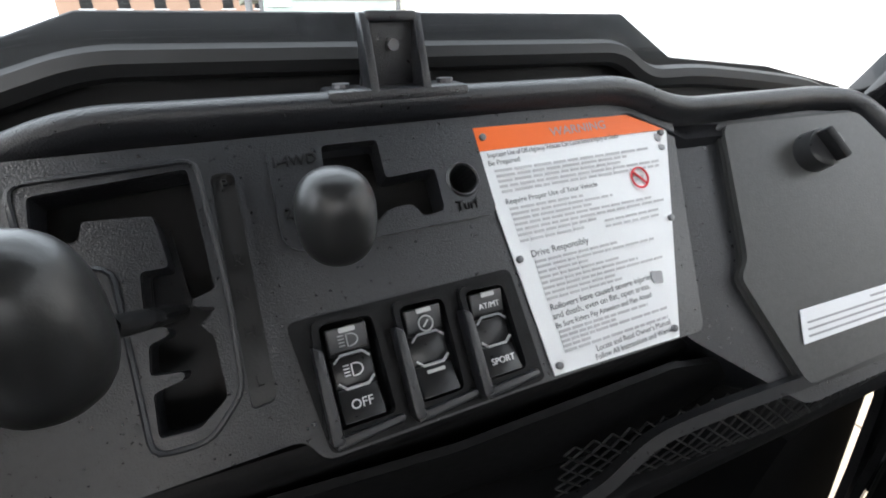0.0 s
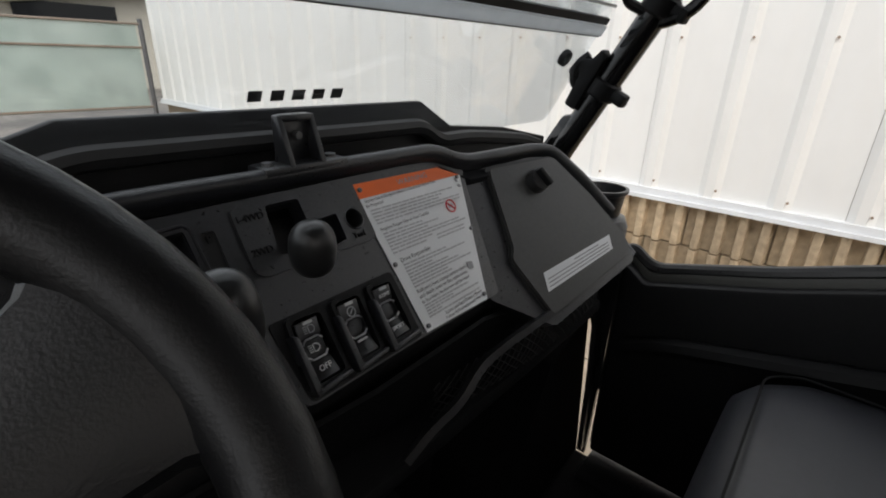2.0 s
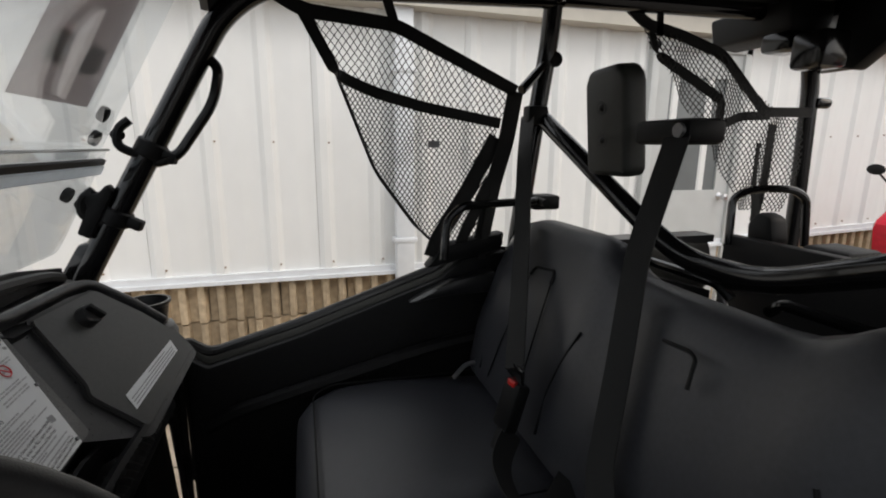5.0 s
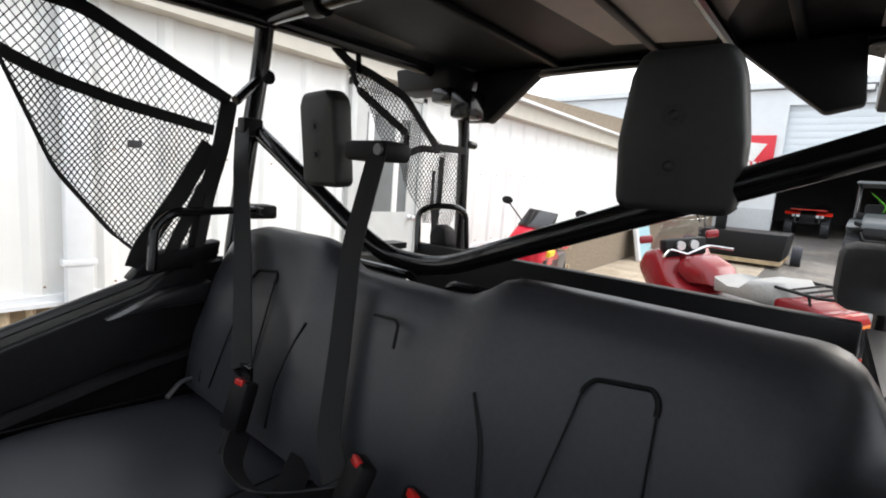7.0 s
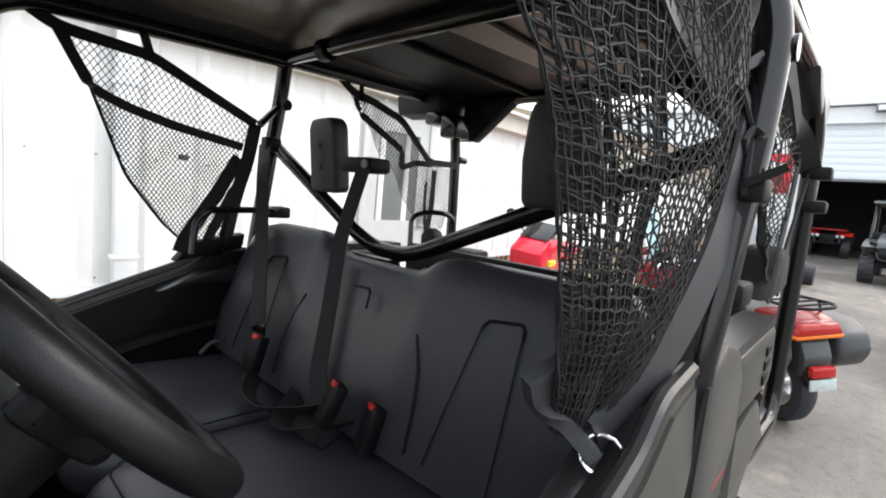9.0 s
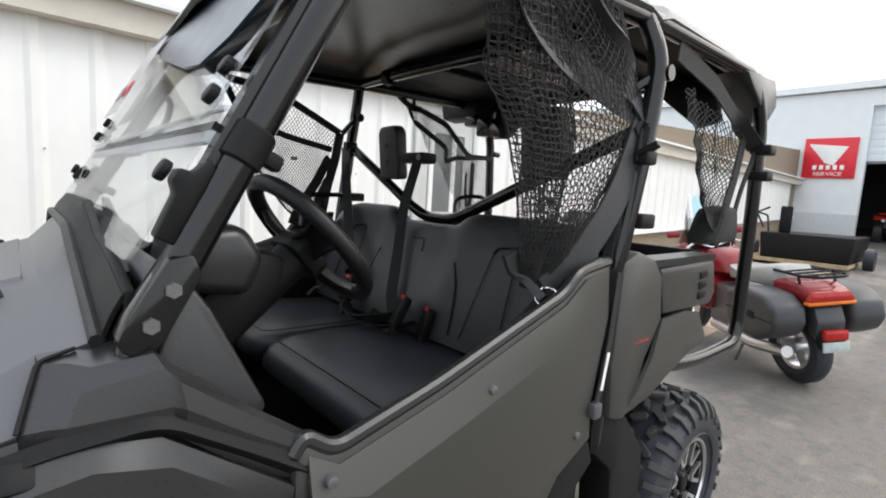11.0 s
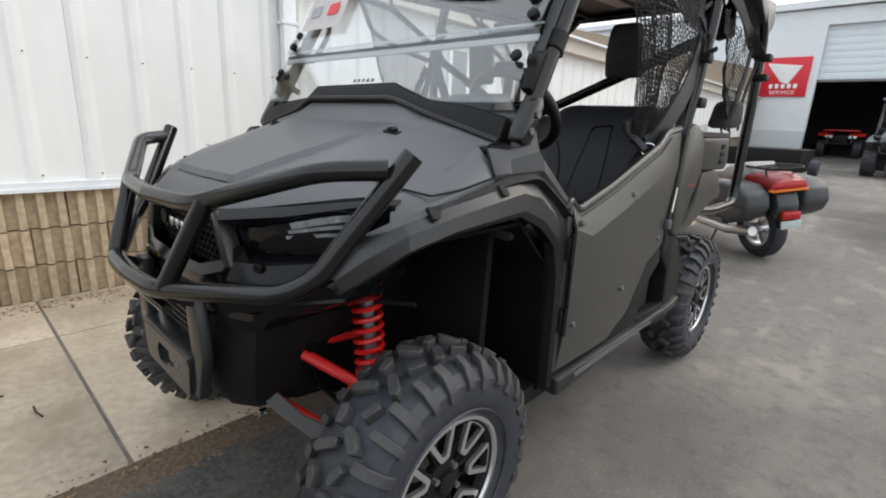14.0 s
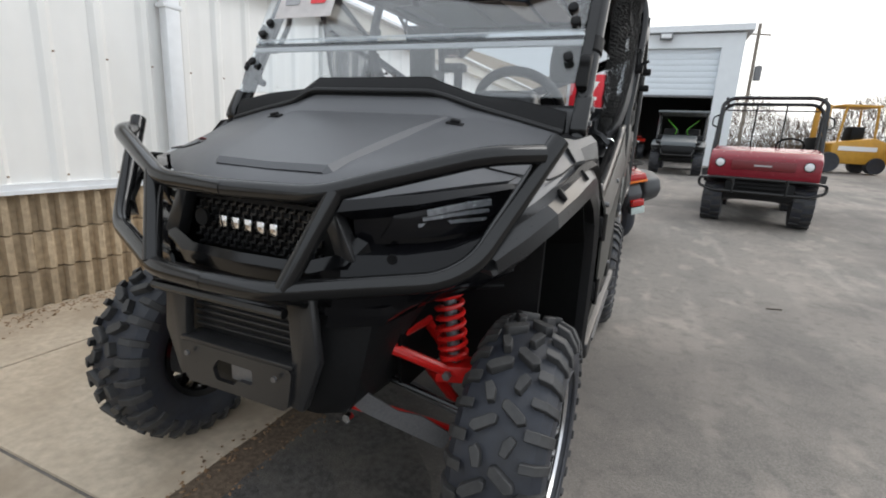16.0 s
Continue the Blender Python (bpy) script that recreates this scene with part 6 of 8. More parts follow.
# rear left net
x = -0.70
l2 = part("rear_side_net", strand_net(quad((x, -1.66, 1.74), (x, -2.22, 1.66), (x, -2.08, 1.28), (x, -1.95, 1.36), (0.03, 0, 0), 0.015), 16, 18, 0.0018), NETM, utv, "black rear side net, loosely hung")
for pts, w in (([(x, -1.6, 1.82), (x, -1.9, 1.78), (x, -2.15, 1.70), (x - 0.02, -2.33, 1.62)], 0.06), ([(x, -2.25, 1.66), (x, -2.2, 1.5), (x, -2.12, 1.35), (x, -2.08, 1.24)], 0.06), ([(x - 0.02, -2.33, 1.60), (x - 0.01, -2.25, 1.45), (x, -2.24, 1.35), (x, -2.28, 1.24)], 0.03)):
    part("net_strap", tube(pts, 0, rad=0.05, flat=(w, 0.006), up=(0, 1, 0.5)), WEB, l2)
for zz in (1.613, 1.513):
    part("strap_buckle", box(-0.775, -0.70, -2.40, -2.32, zz - 0.018, zz + 0.018, 0.008), DARKP, utv)
part("rolled_net", prism([(-2.02, 1.24), (-2.12, 1.38), (-2.24, 1.39), (-2.28, 1.25)], "x", -0.72, -0.60, 0.03), WEB, utv)

# ---- dashboard ----
DASH = basis((0, -0.352, 1.235), (1, 0.03, 0), (0, 0.554, 0.832))
uv = lambda pts: [(u, -v) for u, v in pts]
lift = lambda d: DASH @ Matrix.Translation((0, 0, d))
GATE = uv([(-0.207, 0.006), (-0.132, 0.001), (-0.130, 0.072), (-0.142, 0.075), (-0.142, 0.079), (-0.131, 0.082), (-0.141, 0.09), (-0.135, 0.097), (-0.134, 0.131), (-0.15, 0.143), (-0.169, 0.142), (-0.168, 0.119), (-0.153, 0.116), (-0.152, 0.112), (-0.168, 0.11), (-0.166, 0.094), (-0.156, 0.091), (-0.156, 0.087), (-0.166, 0.084), (-0.164, 0.055), (-0.150, 0.055), (-0.153, 0.025), (-0.186, 0.023), (-0.188, 0.033), (-0.209, 0.034)])
DRV = uv([(-0.054, -0.005), (-0.017, -0.005), (-0.017, 0.022), (0.019, 0.020), (0.019, 0.05), (0.003, 0.052), (-0.003, 0.042), (-0.021, 0.043), (-0.025, 0.049), (-0.059, 0.044)])
HOLE = [(0.038 + 0.0105 * math.cos(a * math.pi / 10), -0.031 + 0.0105 * math.sin(a * math.pi / 10)) for a in range(20)]
STRIP = fat(uv([(-0.121, 0.006), (-0.108, 0.006), (-0.110, 0.14), (-0.124, 0.142)]), 0.004)
SW = [uv([(-0.081, 0.105), (-0.048, 0.106), (-0.046, 0.168), (-0.085, 0.168)]), uv([(-0.031, 0.106), (0.0, 0.107), (0.0, 0.168), (-0.031, 0.168)]), uv([(0.015, 0.107), (0.045, 0.108), (0.047, 0.168), (0.017, 0.168)])]
face = part("dash_face", plate(fat(uv([(-0.30, -0.016), (0.262, -0.016), (0.25, 0.03), (0.218, 0.186), (0.05, 0.182), (-0.092, 0.182), (-0.1, 0.167), (-0.19, 0.168), (-0.26, 0.165)]), 0.008), [fat(GATE, 0.0025, 2), fat(DRV, 0.003, 2), HOLE] + [fat(q, 0.006) for q in SW], 0.02, DASH), PLASTIC, utv, "textured black centre panel", 30)
# black sheet behind the holes: the shade inside the dash put into colour
part("dash_cavity", plate(uv([(-0.26, -0.02), (0.23, -0.02), (0.22, 0.19), (-0.24, 0.19)]), [], 0.004, lift(-0.05)), INK_HOLLOW, face)
# frame round the gate and letter strip
FR = fat(uv([(-0.220, -0.006), (-0.106, -0.010), (-0.100, 0.145), (-0.118, 0.158), (-0.168, 0.160), (-0.180, 0.145), (-0.182, 0.055), (-0.216, 0.05)]), 0.01)
part("gate_frame", plate(FR, [fat(GATE, 0.0025, 2), STRIP], 0.004, lift(0.005)), PLASTIC, face, "black shift gate surround", 30)
part("gate_ridge", tube([DASH @ Vector((u, v, 0.0055)) for u, v in fat(uv([(-0.215, -0.001), (-0.127, -0.004), (-0.124, 0.07), (-0.126, 0.13), (-0.146, 0.151), (-0.173, 0.15), (-0.176, 0.05), (-0.212, 0.044)]), 0.008)], 0.0016, 6, closed=True), PLASTIC, face)
part("gate_slider", plate(uv([(-0.195, 0.028), (-0.154, 0.027), (-0.151, 0.05), (-0.163, 0.054), (-0.165, 0.074), (-0.195, 0.078)]), [], 0.003, lift(-0.02)), mat("grey_gate_plastic", (0.05, 0.05, 0.052), 0.4, 0, 0.1, 200), face, "grey sliding gate cover", 20)
part("strip_plate", plate(STRIP, [], 0.002, lift(0.0022)), KNOBM, face)
for ch, u, v in (("P", -0.1145, 0.013), ("R", -0.1155, 0.058), ("N", -0.1165, 0.078), ("H", -0.117, 0.1), ("L", -0.1175, 0.128)):
    lettering("gate_letter", ch, 0.0095, lift(0.0034) @ Matrix.Translation((u, -v, 0)), mat("embossed_letter_plastic", (0.003, 0.003, 0.003), 0.5), face, 0.0014)
part("gate_inner_plate", plate(fat(uv([(-0.195, 0.03), (-0.150, 0.024), (-0.146, 0.075), (-0.175, 0.08), (-0.195, 0.075)]), 0.004), [], 0.004, lift(-0.028)), PLASTIC, face)
# drive selector pad
part("selector_pad", plate(fat(uv([(-0.088, -0.008), (0.056, -0.010), (0.058, 0.055), (0.054, 0.059), (-0.080, 0.060), (-0.089, 0.053)]), 0.005), [fat(DRV, 0.003, 2), HOLE], 0.003, lift(0.003)), PLASTIC, face, smooth=30)
for tx, u, v, sz in (("I-4WD", -0.072, 0.003, 0.0095), ("2WD", -0.074, 0.036, 0.0095), ("Turf", 0.036, 0.0495, 0.0095)):
    lettering("selector_letters", tx, sz, lift(0.0032) @ Matrix.Translation((u, -v, 0)), DARKP, face, 0.001)
part("socket_ring", lathe([(-0.03, 0.0105), (0.0038, 0.0105), (0.0045, 0.0115), (0.0032, 0.0128)], 24, "z", m=DASH @ Matrix.Translation((0.038, -0.031, 0))), FLARE, face)
BANK = uv([(-0.098, 0.10), (0.056, 0.099), (0.061, 0.178), (0.057, 0.18), (-0.088, 0.18)])
part("switch_bank", plate(fat(BANK, 0.006), [fat(q, 0.006) for q in SW], 0.003, lift(0.0015)), DARKP, face, "black bank round the three switches", 30)
# rocker switches
ICON = mat("switch_icon_white", (0.72, 0.72, 0.72), 0.5)
for k, q in enumerate(SW):
    cu = sum(p[0] for p in q) / 4
    cv = sum(p[1] for p in q) / 4
    bez = part("switch_bezel", plate(fat([(cu + (u - cu) * 1.22, cv + (v - cv) * 1.10) for u, v in q], 0.006), [fat([(cu + (u - cu) * 0.98, cv + (v - cv) * 0.98) for u, v in q], 0.005)], 0.008, lift(0.007)), DARKP, face, "black switch bezel", 30)
    part("switch_shroud", prism([(cu - 0.0225, cv - 0.037), (cu - 0.015, cv - 0.037), (cu - 0.0165, cv + 0.016), (cu - 0.0225, cv + 0.02)], "z", 0.0, 0.015, 0.002, m=DASH), PLASTIC, bez)
    part("switch_shroud", prism([(cu - 0.02, cv - 0.040), (cu + 0.022, cv - 0.036), (cu + 0.022, cv - 0.032), (cu - 0.02, cv - 0.034)], "z", 0.0, 0.011, 0.001, m=DASH), PLASTIC, bez)
    rk = bmesh.new()
    for a, c, z0, z1 in ((0.9, 0.32, 0.006, 0.0005), (0.30, -0.30, 0.0, 0.0), (-0.32, -0.95, 0.0005, 0.007)):
        v1, v2 = cv + a * 0.03, cv + c * 0.03
        prism([(v1, -0.006), (v1, z0), (v2, z1), (v2, -0.006)], "x", cu - 0.0125, cu + 0.0125, 0.001, bm=rk)
    part("rocker", rk, FLARE, bez, "black rocker with white legends", m=DASH)
    part("rocker_top", prism([(cv + 0.012, 0.0), (cv + 0.0125, 0.003), (cv + 0.0265, 0.0064), (cv + 0.0268, 0.0)], "x", cu - 0.0118, cu + 0.0118, 0.0006, m=DASH), mat("dark_grey_rocker", (0.06, 0.06, 0.062) , 0.4), bez, "dark grey upper half of the rocker")
    part("indicator_lens", plate(fat([(cu - 0.005, cv + 0.0235), (cu + 0.005, cv + 0.0235), (cu + 0.005, cv + 0.0265), (cu - 0.005, cv + 0.0265)], 0.001), [], 0.001, lift(0.0082)), GREYP, bez)
    part("rocker_edge", tube([DASH @ Vector((cu + a * 0.011, cv + c, 0.0035)) for a, c in ((-1, -0.0055), (-0.6, -0.0095), (0.6, -0.0095), (1, -0.0055))], 0.0009, 5, 0), GREYP, bez)
    part("rocker_edge", tube([DASH @ Vector((cu + a * 0.011, cv + c, 0.0035)) for a, c in ((-1, 0.0065), (-0.6, 0.0105), (0.6, 0.0105), (1, 0.0065))], 0.0008, 5, 0), INKG, bez)
    if k == 0:
        lettering("switch_letters", "OFF", 0.0078, lift(0.0062) @ Matrix.Translation((cu, cv - 0.019, 0)), ICON, bez)
        for dv, mt in ((0.0185, INKG), (0.0005, ICON)):
            b = bmesh.new()
            for j in range(4):
                prism([(cu - 0.006, cv + dv - 0.003 + j * 0.002), (cu - 0.0025, cv + dv - 0.003 + j * 0.002), (cu - 0.0025, cv + dv - 0.0023 + j * 0.002), (cu - 0.006, cv + dv - 0.0023 + j * 0.002)], "z", 0.005 if dv > 0.01 else 0.001, 0.0065 if dv > 0.01 else 0.002, bm=b)
            b.transform(DASH)
            arc = [(cu - 0.001, dv + cv - 0.0036)] + [(cu + 0.001 + 0.0045 * math.cos(a * math.pi / 8), cv + dv + 0.0036 * math.sin(a * math.pi / 8)) for a in range(-4, 5)] + [(cu - 0.001, cv + dv + 0.0036)]
            tube([DASH @ Vector((u, v, 0.0062 if dv > 0.01 else 0.0018)) for u, v in arc], 0.0005, 5, closed=True, bm=b)
            part("lamp_icon", b, mt, bez, smooth=0)
    elif k == 1:
        part("round_icon", tube([DASH @ Vector((cu + 0.0048 * math.cos(a * math.pi / 9), cv + 0.0165 + 0.0048 * math.sin(a * math.pi / 9), 0.0062)) for a in range(18)], 0.0006, 5, closed=True), GREYP, bez)
        part("icon_bar", tube([DASH @ Vector((cu - 0.002, cv + 0.0145, 0.0062)), DASH @ Vector((cu + 0.002, cv + 0.0185, 0.0062))], 0.0007, 5, 0), GREYP, bez)
        part("icon_bar", box(cu - 0.006, cu + 0.006, cv - 0.0145, cv - 0.0125, 0.003, 0.005, m=DASH), GREYP, bez)
    else:
        lettering("switch_letters", "AT/MT", 0.0054, lift(0.0066) @ Matrix.Translation((cu, cv + 0.0175, 0)), ICON, bez)
        lettering("switch_letters", "SPORT", 0.0059, lift(0.0066) @ Matrix.Translation((cu, cv - 0.0195, 0)), ICON, bez)

# warning label
LB = [(0.053, -0.006), (0.203, -0.003), (0.243, 0.015), (0.189, 0.184), (0.069, 0.180)]
lab = part("warning_label", plate(uv(LB), [], 0.001, lift(0.0016)), LABELW, utv, "white safety label with an orange heading", 0)
part("label_band", plate(uv([(0.053, -0.006), (0.203, -0.003), (0.241, 0.014), (0.0545, 0.012)]), [], 0.0006, lift(0.0022)), ORANGE, lab, smooth=0)


def lu(v, s):
    """A place on the label: v down it, s from its left edge (0) to its right one (1)."""
    l = 0.053 + (v + 0.006) / 0.186 * 0.016
    r = 0.243 - max(0, v - 0.015) / 0.169 * 0.054
    return l + (r - l) * s


# the label's lines run with its top edge; its left margin slants
def line(text, v, size, s0=0.03, mt=INK_HOLLOW, sq=1.0):
    m = lift(0.0026) @ Matrix.Translation((lu(v, s0), -v, 0)) @ Matrix.Rotation(radians(1.0), 4, "Z")
    lettering("label_line", text, size, m, mt, lab, 0.00005, "LEFT", sq)


def bars(v, s0, s1, h=0.0019, mt=INKL):
    b = bmesh.new()
    s = s0
    while s < s1:
        w = random.uniform(0.03, 0.09)
        e = min(s + w, s1)
        prism([(lu(v, s), -v), (lu(v, e), -v), (lu(v + h, e), -v - h), (lu(v + h, s), -v - h)], "z", 0.0024, 0.0027, bm=b)
        s = e + 0.012
    b.transform(DASH)
    part("label_print", b, mt, lab, smooth=0)


line("WARNING", 0.0045, 0.010, 0.36, INKG, 1.15)
line("Improper Use of Off-Highway Vehicles Can Cause Severe Injury or Death", 0.0165, 0.0052, 0.04, INK_HOLLOW, 0.80)
line("Be Prepared", 0.0225, 0.0055)
for v in (0.0275, 0.0315, 0.0355, 0.0395, 0.0435):
    bars(v, 0.05, random.uniform(0.5, 0.9) if v < 0.038 else 0.93)
line("Require Proper Use of Your Vehicle", 0.0525, 0.0058, 0.05)
for v, e in ((0.057, 0.45), (0.061, 0.62), (0.065, 0.5), (0.069, 0.86), (0.073, 0.95), (0.077, 0.5), (0.0815, 0.42)):
    bars(v, 0.06, e)
bars(0.080, 0.55, 0.9, 0.0018)
bars(0.0845, 0.55, 0.9, 0.0018)
line("Drive Responsibly", 0.0935, 0.0072, 0.09)
for v, e in ((0.0985, 0.6), (0.1025, 0.85), (0.1065, 0.4), (0.1105, 0.6), (0.1145, 0.72), (0.1185, 0.9), (0.1225, 0.55), (0.1265, 0.6)):
    bars(v, 0.10, e)
line("Rollovers have caused severe injuries", 0.134, 0.0066, 0.10)
line("and death, even on flat, open areas.", 0.1405, 0.0066, 0.10)
line("Be Sure Riders Pay Attention and Plan Ahead", 0.1475, 0.0055, 0.10, INK_HOLLOW, 0.92)
for v, e in ((0.151, 0.75), (0.1545, 0.5), (0.158, 0.9), (0.1615, 0.3), (0.165, 0.9)):
    bars(v, 0.11, e, 0.002)
line("Locate and Read Owner's Manual", 0.1715, 0.0058, 0.32, INK_HOLLOW, 0.95)
line("Follow All Instructions and Warnings", 0.1775, 0.0058, 0.30, INK_HOLLOW, 0.95)
part("prohibition_ring", tube([lift(0.003) @ Vector((lu(0.052, 0.80) + 0.0085 * math.cos(a * math.pi / 12), -0.052 + 0.0085 * math.sin(a * math.pi / 12), 0)) for a in range(24)], 0.0009, 5, closed=True), REDI, lab)
part("prohibition_bar", tube([lift(0.003) @ Vector((lu(0.052, 0.80) + d * 0.0062, -0.052 - d * 0.0062, 0)) for d in (-1, 1)], 0.0009, 5, 0), REDI, lab)
bars(0.050, 0.775, 0.825, 0.004)
for (v, s, w, h) in ((0.016, 0.93, 0.006, 0.008), (0.026, 0.955, 0.007, 0.006), (0.128, 0.84, 0.012, 0.012)):
    part("label_pictogram", plate(fat([(lu(v, s) - w / 2, -v), (lu(v, s) + w / 2, -v - 0.002), (lu(v, s) + w / 3, -v - h), (lu(v, s) - w / 2, -v - h * 0.8)], 0.002), [], 0.0004, lift(0.0028)), INKG, lab, smooth=0)
for v, s in ((0.002, 0.045), (0.0165, 0.955), (0.095, 0.025), (0.09, 0.985), (0.174, 0.045), (0.176, 0.95)):
    part("label_rivet", disc(0.0028, 0.0, 0.0035, 12, "z", bev=0.0008, m=lift(0.001) @ Matrix.Translation((lu(v, s), -v, 0))), GREYM, lab)

# dash rim, left end, glovebox end
part("dash_body", prism([(-0.29, 1.235), (-0.325, 1.25), (-0.36, 1.20), (-0.43, 1.06), (-0.44, 1.04), (-0.38, 0.95), (-0.28, 0.9)], "x", -0.655, -0.262, 0.01), PLASTIC, utv, "black moulded dashboard")
part("dash_lower", prism([(-0.30, 1.16), (-0.39, 1.06), (-0.425, 1.07), (-0.43, 1.05), (-0.40, 1.0), (-0.35, 0.93), (-0.28, 0.9)], "x", -0.262, 0.262, 0.006), DARKP, utv, smooth=30)
part("dash_back", box(-0.26, 0.26, -0.31, -0.285, 1.0, 1.24), DARKP, utv)
RIM = [(-0.64, -0.335, 1.19), (-0.30, -0.338, 1.213), (-0.235, -0.343, 1.243), (-0.185, -0.335, 1.261), (0.205, -0.337, 1.259), (0.255, -0.347, 1.238), (0.40, -0.375, 1.243), (0.437, -0.391, 1.239), (0.478, -0.44, 1.187), (0.505, -0.478, 1.14)]
part("dash_rim", moulding(RIM, [(0.010, -0.012), (0.0115, -0.002), (0.010, 0.005), (0.006, 0.0095), (0.001, 0.0105), (-0.003, 0.009), (-0.0105, 0.0), (-0.012, -0.012)], (0, 0.5, 0.87), 0.025), PLASTIC, utv, "black chamfered dashboard rim", 40)
part("dash_ledge", sheet([[(-0.30, -0.325, 1.21), (-0.2, -0.325, 1.25), (0.21, -0.325, 1.25), (0.262, -0.335, 1.228), (0.42, -0.365, 1.228)], [(-0.30, -0.352, 1.205), (-0.2, -0.345, 1.238), (0.21, -0.345, 1.238), (0.262, -0.36, 1.215), (0.42, -0.395, 1.222)]], 0.01), PLASTIC, utv, smooth=30)
# glovebox
GL = basis((0.37, -0.398, 1.20), (1, -0.3125, 0), (0, 0.6875, 1))
def gp(x, z):
    p = GL.inverted() @ Vector((x, -0.398 - 0.3125 * (x - 0.37) + 0.6875 * (z - 1.2), z))
    return (p.x, p.y)
part("glovebox_body", plate(fat([gp(0.245, 1.232), gp(0.435, 1.242), gp(0.476, 1.184), gp(0.503, 1.13), gp(0.516, 1.095), gp(0.512, 1.066), gp(0.30, 1.015), gp(0.215, 1.07), gp(0.225, 1.15)], 0.01), [], 0.10, GL @ Matrix.Translation((0, 0, -0.004))), PLASTIC, utv, "black dashboard end with glovebox", 30)
LID = [gp(0.300, 1.222), gp(0.428, 1.229), gp(0.47, 1.17), gp(0.503, 1.105), gp(0.497, 1.078), gp(0.30, 1.03), gp(0.272, 1.108), gp(0.283, 1.12)]
cxl = sum(p[0] for p in LID) / 8
cyl = sum(p[1] for p in LID) / 8
part("lid_gap", plate(fat([(cxl + (u - cxl) * 1.035, cyl + (v - cyl) * 1.04) for u, v in LID], 0.008), [], 0.004, GL @ Matrix.Translation((0, 0, 0.0002))), INK_HOLLOW, utv)
lid = part("glovebox_lid", plate(fat(LID, 0.008), [], 0.012, GL @ Matrix.Translation((0, 0, 0.006))), mat("satin_lid_plastic", (0.05, 0.05, 0.048), 0.4, 0, 0.1, 200, 0.08, 700), utv, "dark grey satin glovebox lid", 30)
kb = part("lid_knob", lathe([(0.004, 0.0), (0.004, 0.019), (0.022, 0.017), (0.024, 0.014), (0.024, 0.0)], 24, "z", m=GL @ Matrix.Translation((*gp(0.372, 1.198), 0))), FLARE, lid)
part("knob_grip", box(-0.004, 0.004, -0.015, 0.015, 0.02, 0.034, 0.002, m=GL @ Matrix.Translation((*gp(0.372, 1.198), 0)) @ Matrix.Rotation(0.5, 4, "Z")), DARKP, kb)
gl = part("lid_label", plate([gp(0.312, 1.082), gp(0.469, 1.109), gp(0.463, 1.089), gp(0.306, 1.058)], [], 0.0008, GL @ Matrix.Translation((0, 0, 0.0075))), LABELW, lid, "white printed strip label", 0)
for k in range(4):
    f0 = 0.18 + k * 0.2
    a = Vector(gp(0.312, 1.082)).lerp(Vector(gp(0.306, 1.058)), f0)
    c = Vector(gp(0.469, 1.109)).lerp(Vector(gp(0.463, 1.089)), f0)
    d = (c - a)
    s0 = 0.42 if k == 0 else 0.03
    e = a + d * (0.8 if k == 0 else 0.95)
    a = a + d * s0
    dn = Vector((0.0004, -0.0017))
    b = prism([tuple(a), tuple(e), tuple(e + dn), tuple(a + dn)], "z", 0.0076, 0.0079, m=GL)
    part("label_print", b, INKG, gl, smooth=0)
part("cup_holder", lathe([(0.0, 0.036), (0.045, 0.042), (0.05, 0.047), (0.056, 0.047), (0.056, 0.041), (0.004, 0.034), (0.004, 0.0)], 28, "z", m=Matrix.Translation((0.60, -0.425, 1.10))), PLASTIC, utv, "black round cup holder")
part("cup_bracket", prism([(0.50, -0.30), (0.60, -0.30), (0.655, -0.40), (0.655, -0.46), (0.60, -0.485), (0.52, -0.45)], "z", 1.0, 1.105, 0.02), PLASTIC, utv)
part("lower_edge", tube([(0.03, -0.458, 0.93), (0.07, -0.464, 0.958), (0.115, -0.468, 0.968), (0.165, -0.467, 1.003), (0.215, -0.475, 1.016), (0.275, -0.485, 1.027), (0.34, -0.497, 1.04), (0.50, -0.515, 1.065)], 0, rad=0.02, flat=(0.010, 0.014), up=(0, 0.6, 1)), FLARE, utv)
part("parcel_shelf", prism([(-0.30, 0.86), (-0.46, 0.90), (-0.46, 0.93), (-0.30, 0.9)], "x", -0.1, 0.6, 0.01), DARKP, utv)
part("parcel_net", strand_net(quad((0.1, -0.44, 0.99), (0.58, -0.46, 1.0), (0.58, -0.45, 0.90), (0.1, -0.43, 0.90), (0, -0.02, 0)), 26, 6, 0.0012), NETM, utv, "fine black parcel net under the glovebox")
part("knee_panel", sheet([[(-0.262, -0.43, 1.045), (0.0, -0.445, 1.04), (0.2, -0.445, 1.045), (0.30, -0.45, 1.03)], [(-0.262, -0.38, 0.96), (0.0, -0.40, 0.95), (0.16, -0.42, 0.95), (0.28, -0.42, 0.96)], [(-0.262, -0.31, 0.80), (0.0, -0.32, 0.78), (0.16, -0.33, 0.78), (0.28, -0.33, 0.8)]], 0.006), DARKP, utv, "black knee panel under the switches", 40)

# shift levers
lv = part("shift_lever", tube([(-0.148, -0.40, 1.168), (-0.15, -0.46, 1.20), (-0.158, -0.48, 1.21)], 0.0048, 10, 0.02), TUBE, utv, "bent steel shift lever with a black knob")
part("knob", egg((-0.169, -0.505, 1.229), 0.0205, 0.0215, 0.0305, 32, -0.05, square=0.1), KNOBM, lv)
lv = part("drive_lever", tube([(-0.035, -0.37, 1.205), (-0.055, -0.425, 1.222)], 0.0048, 10, 0), TUBE, utv, "drive mode lever with a black knob")
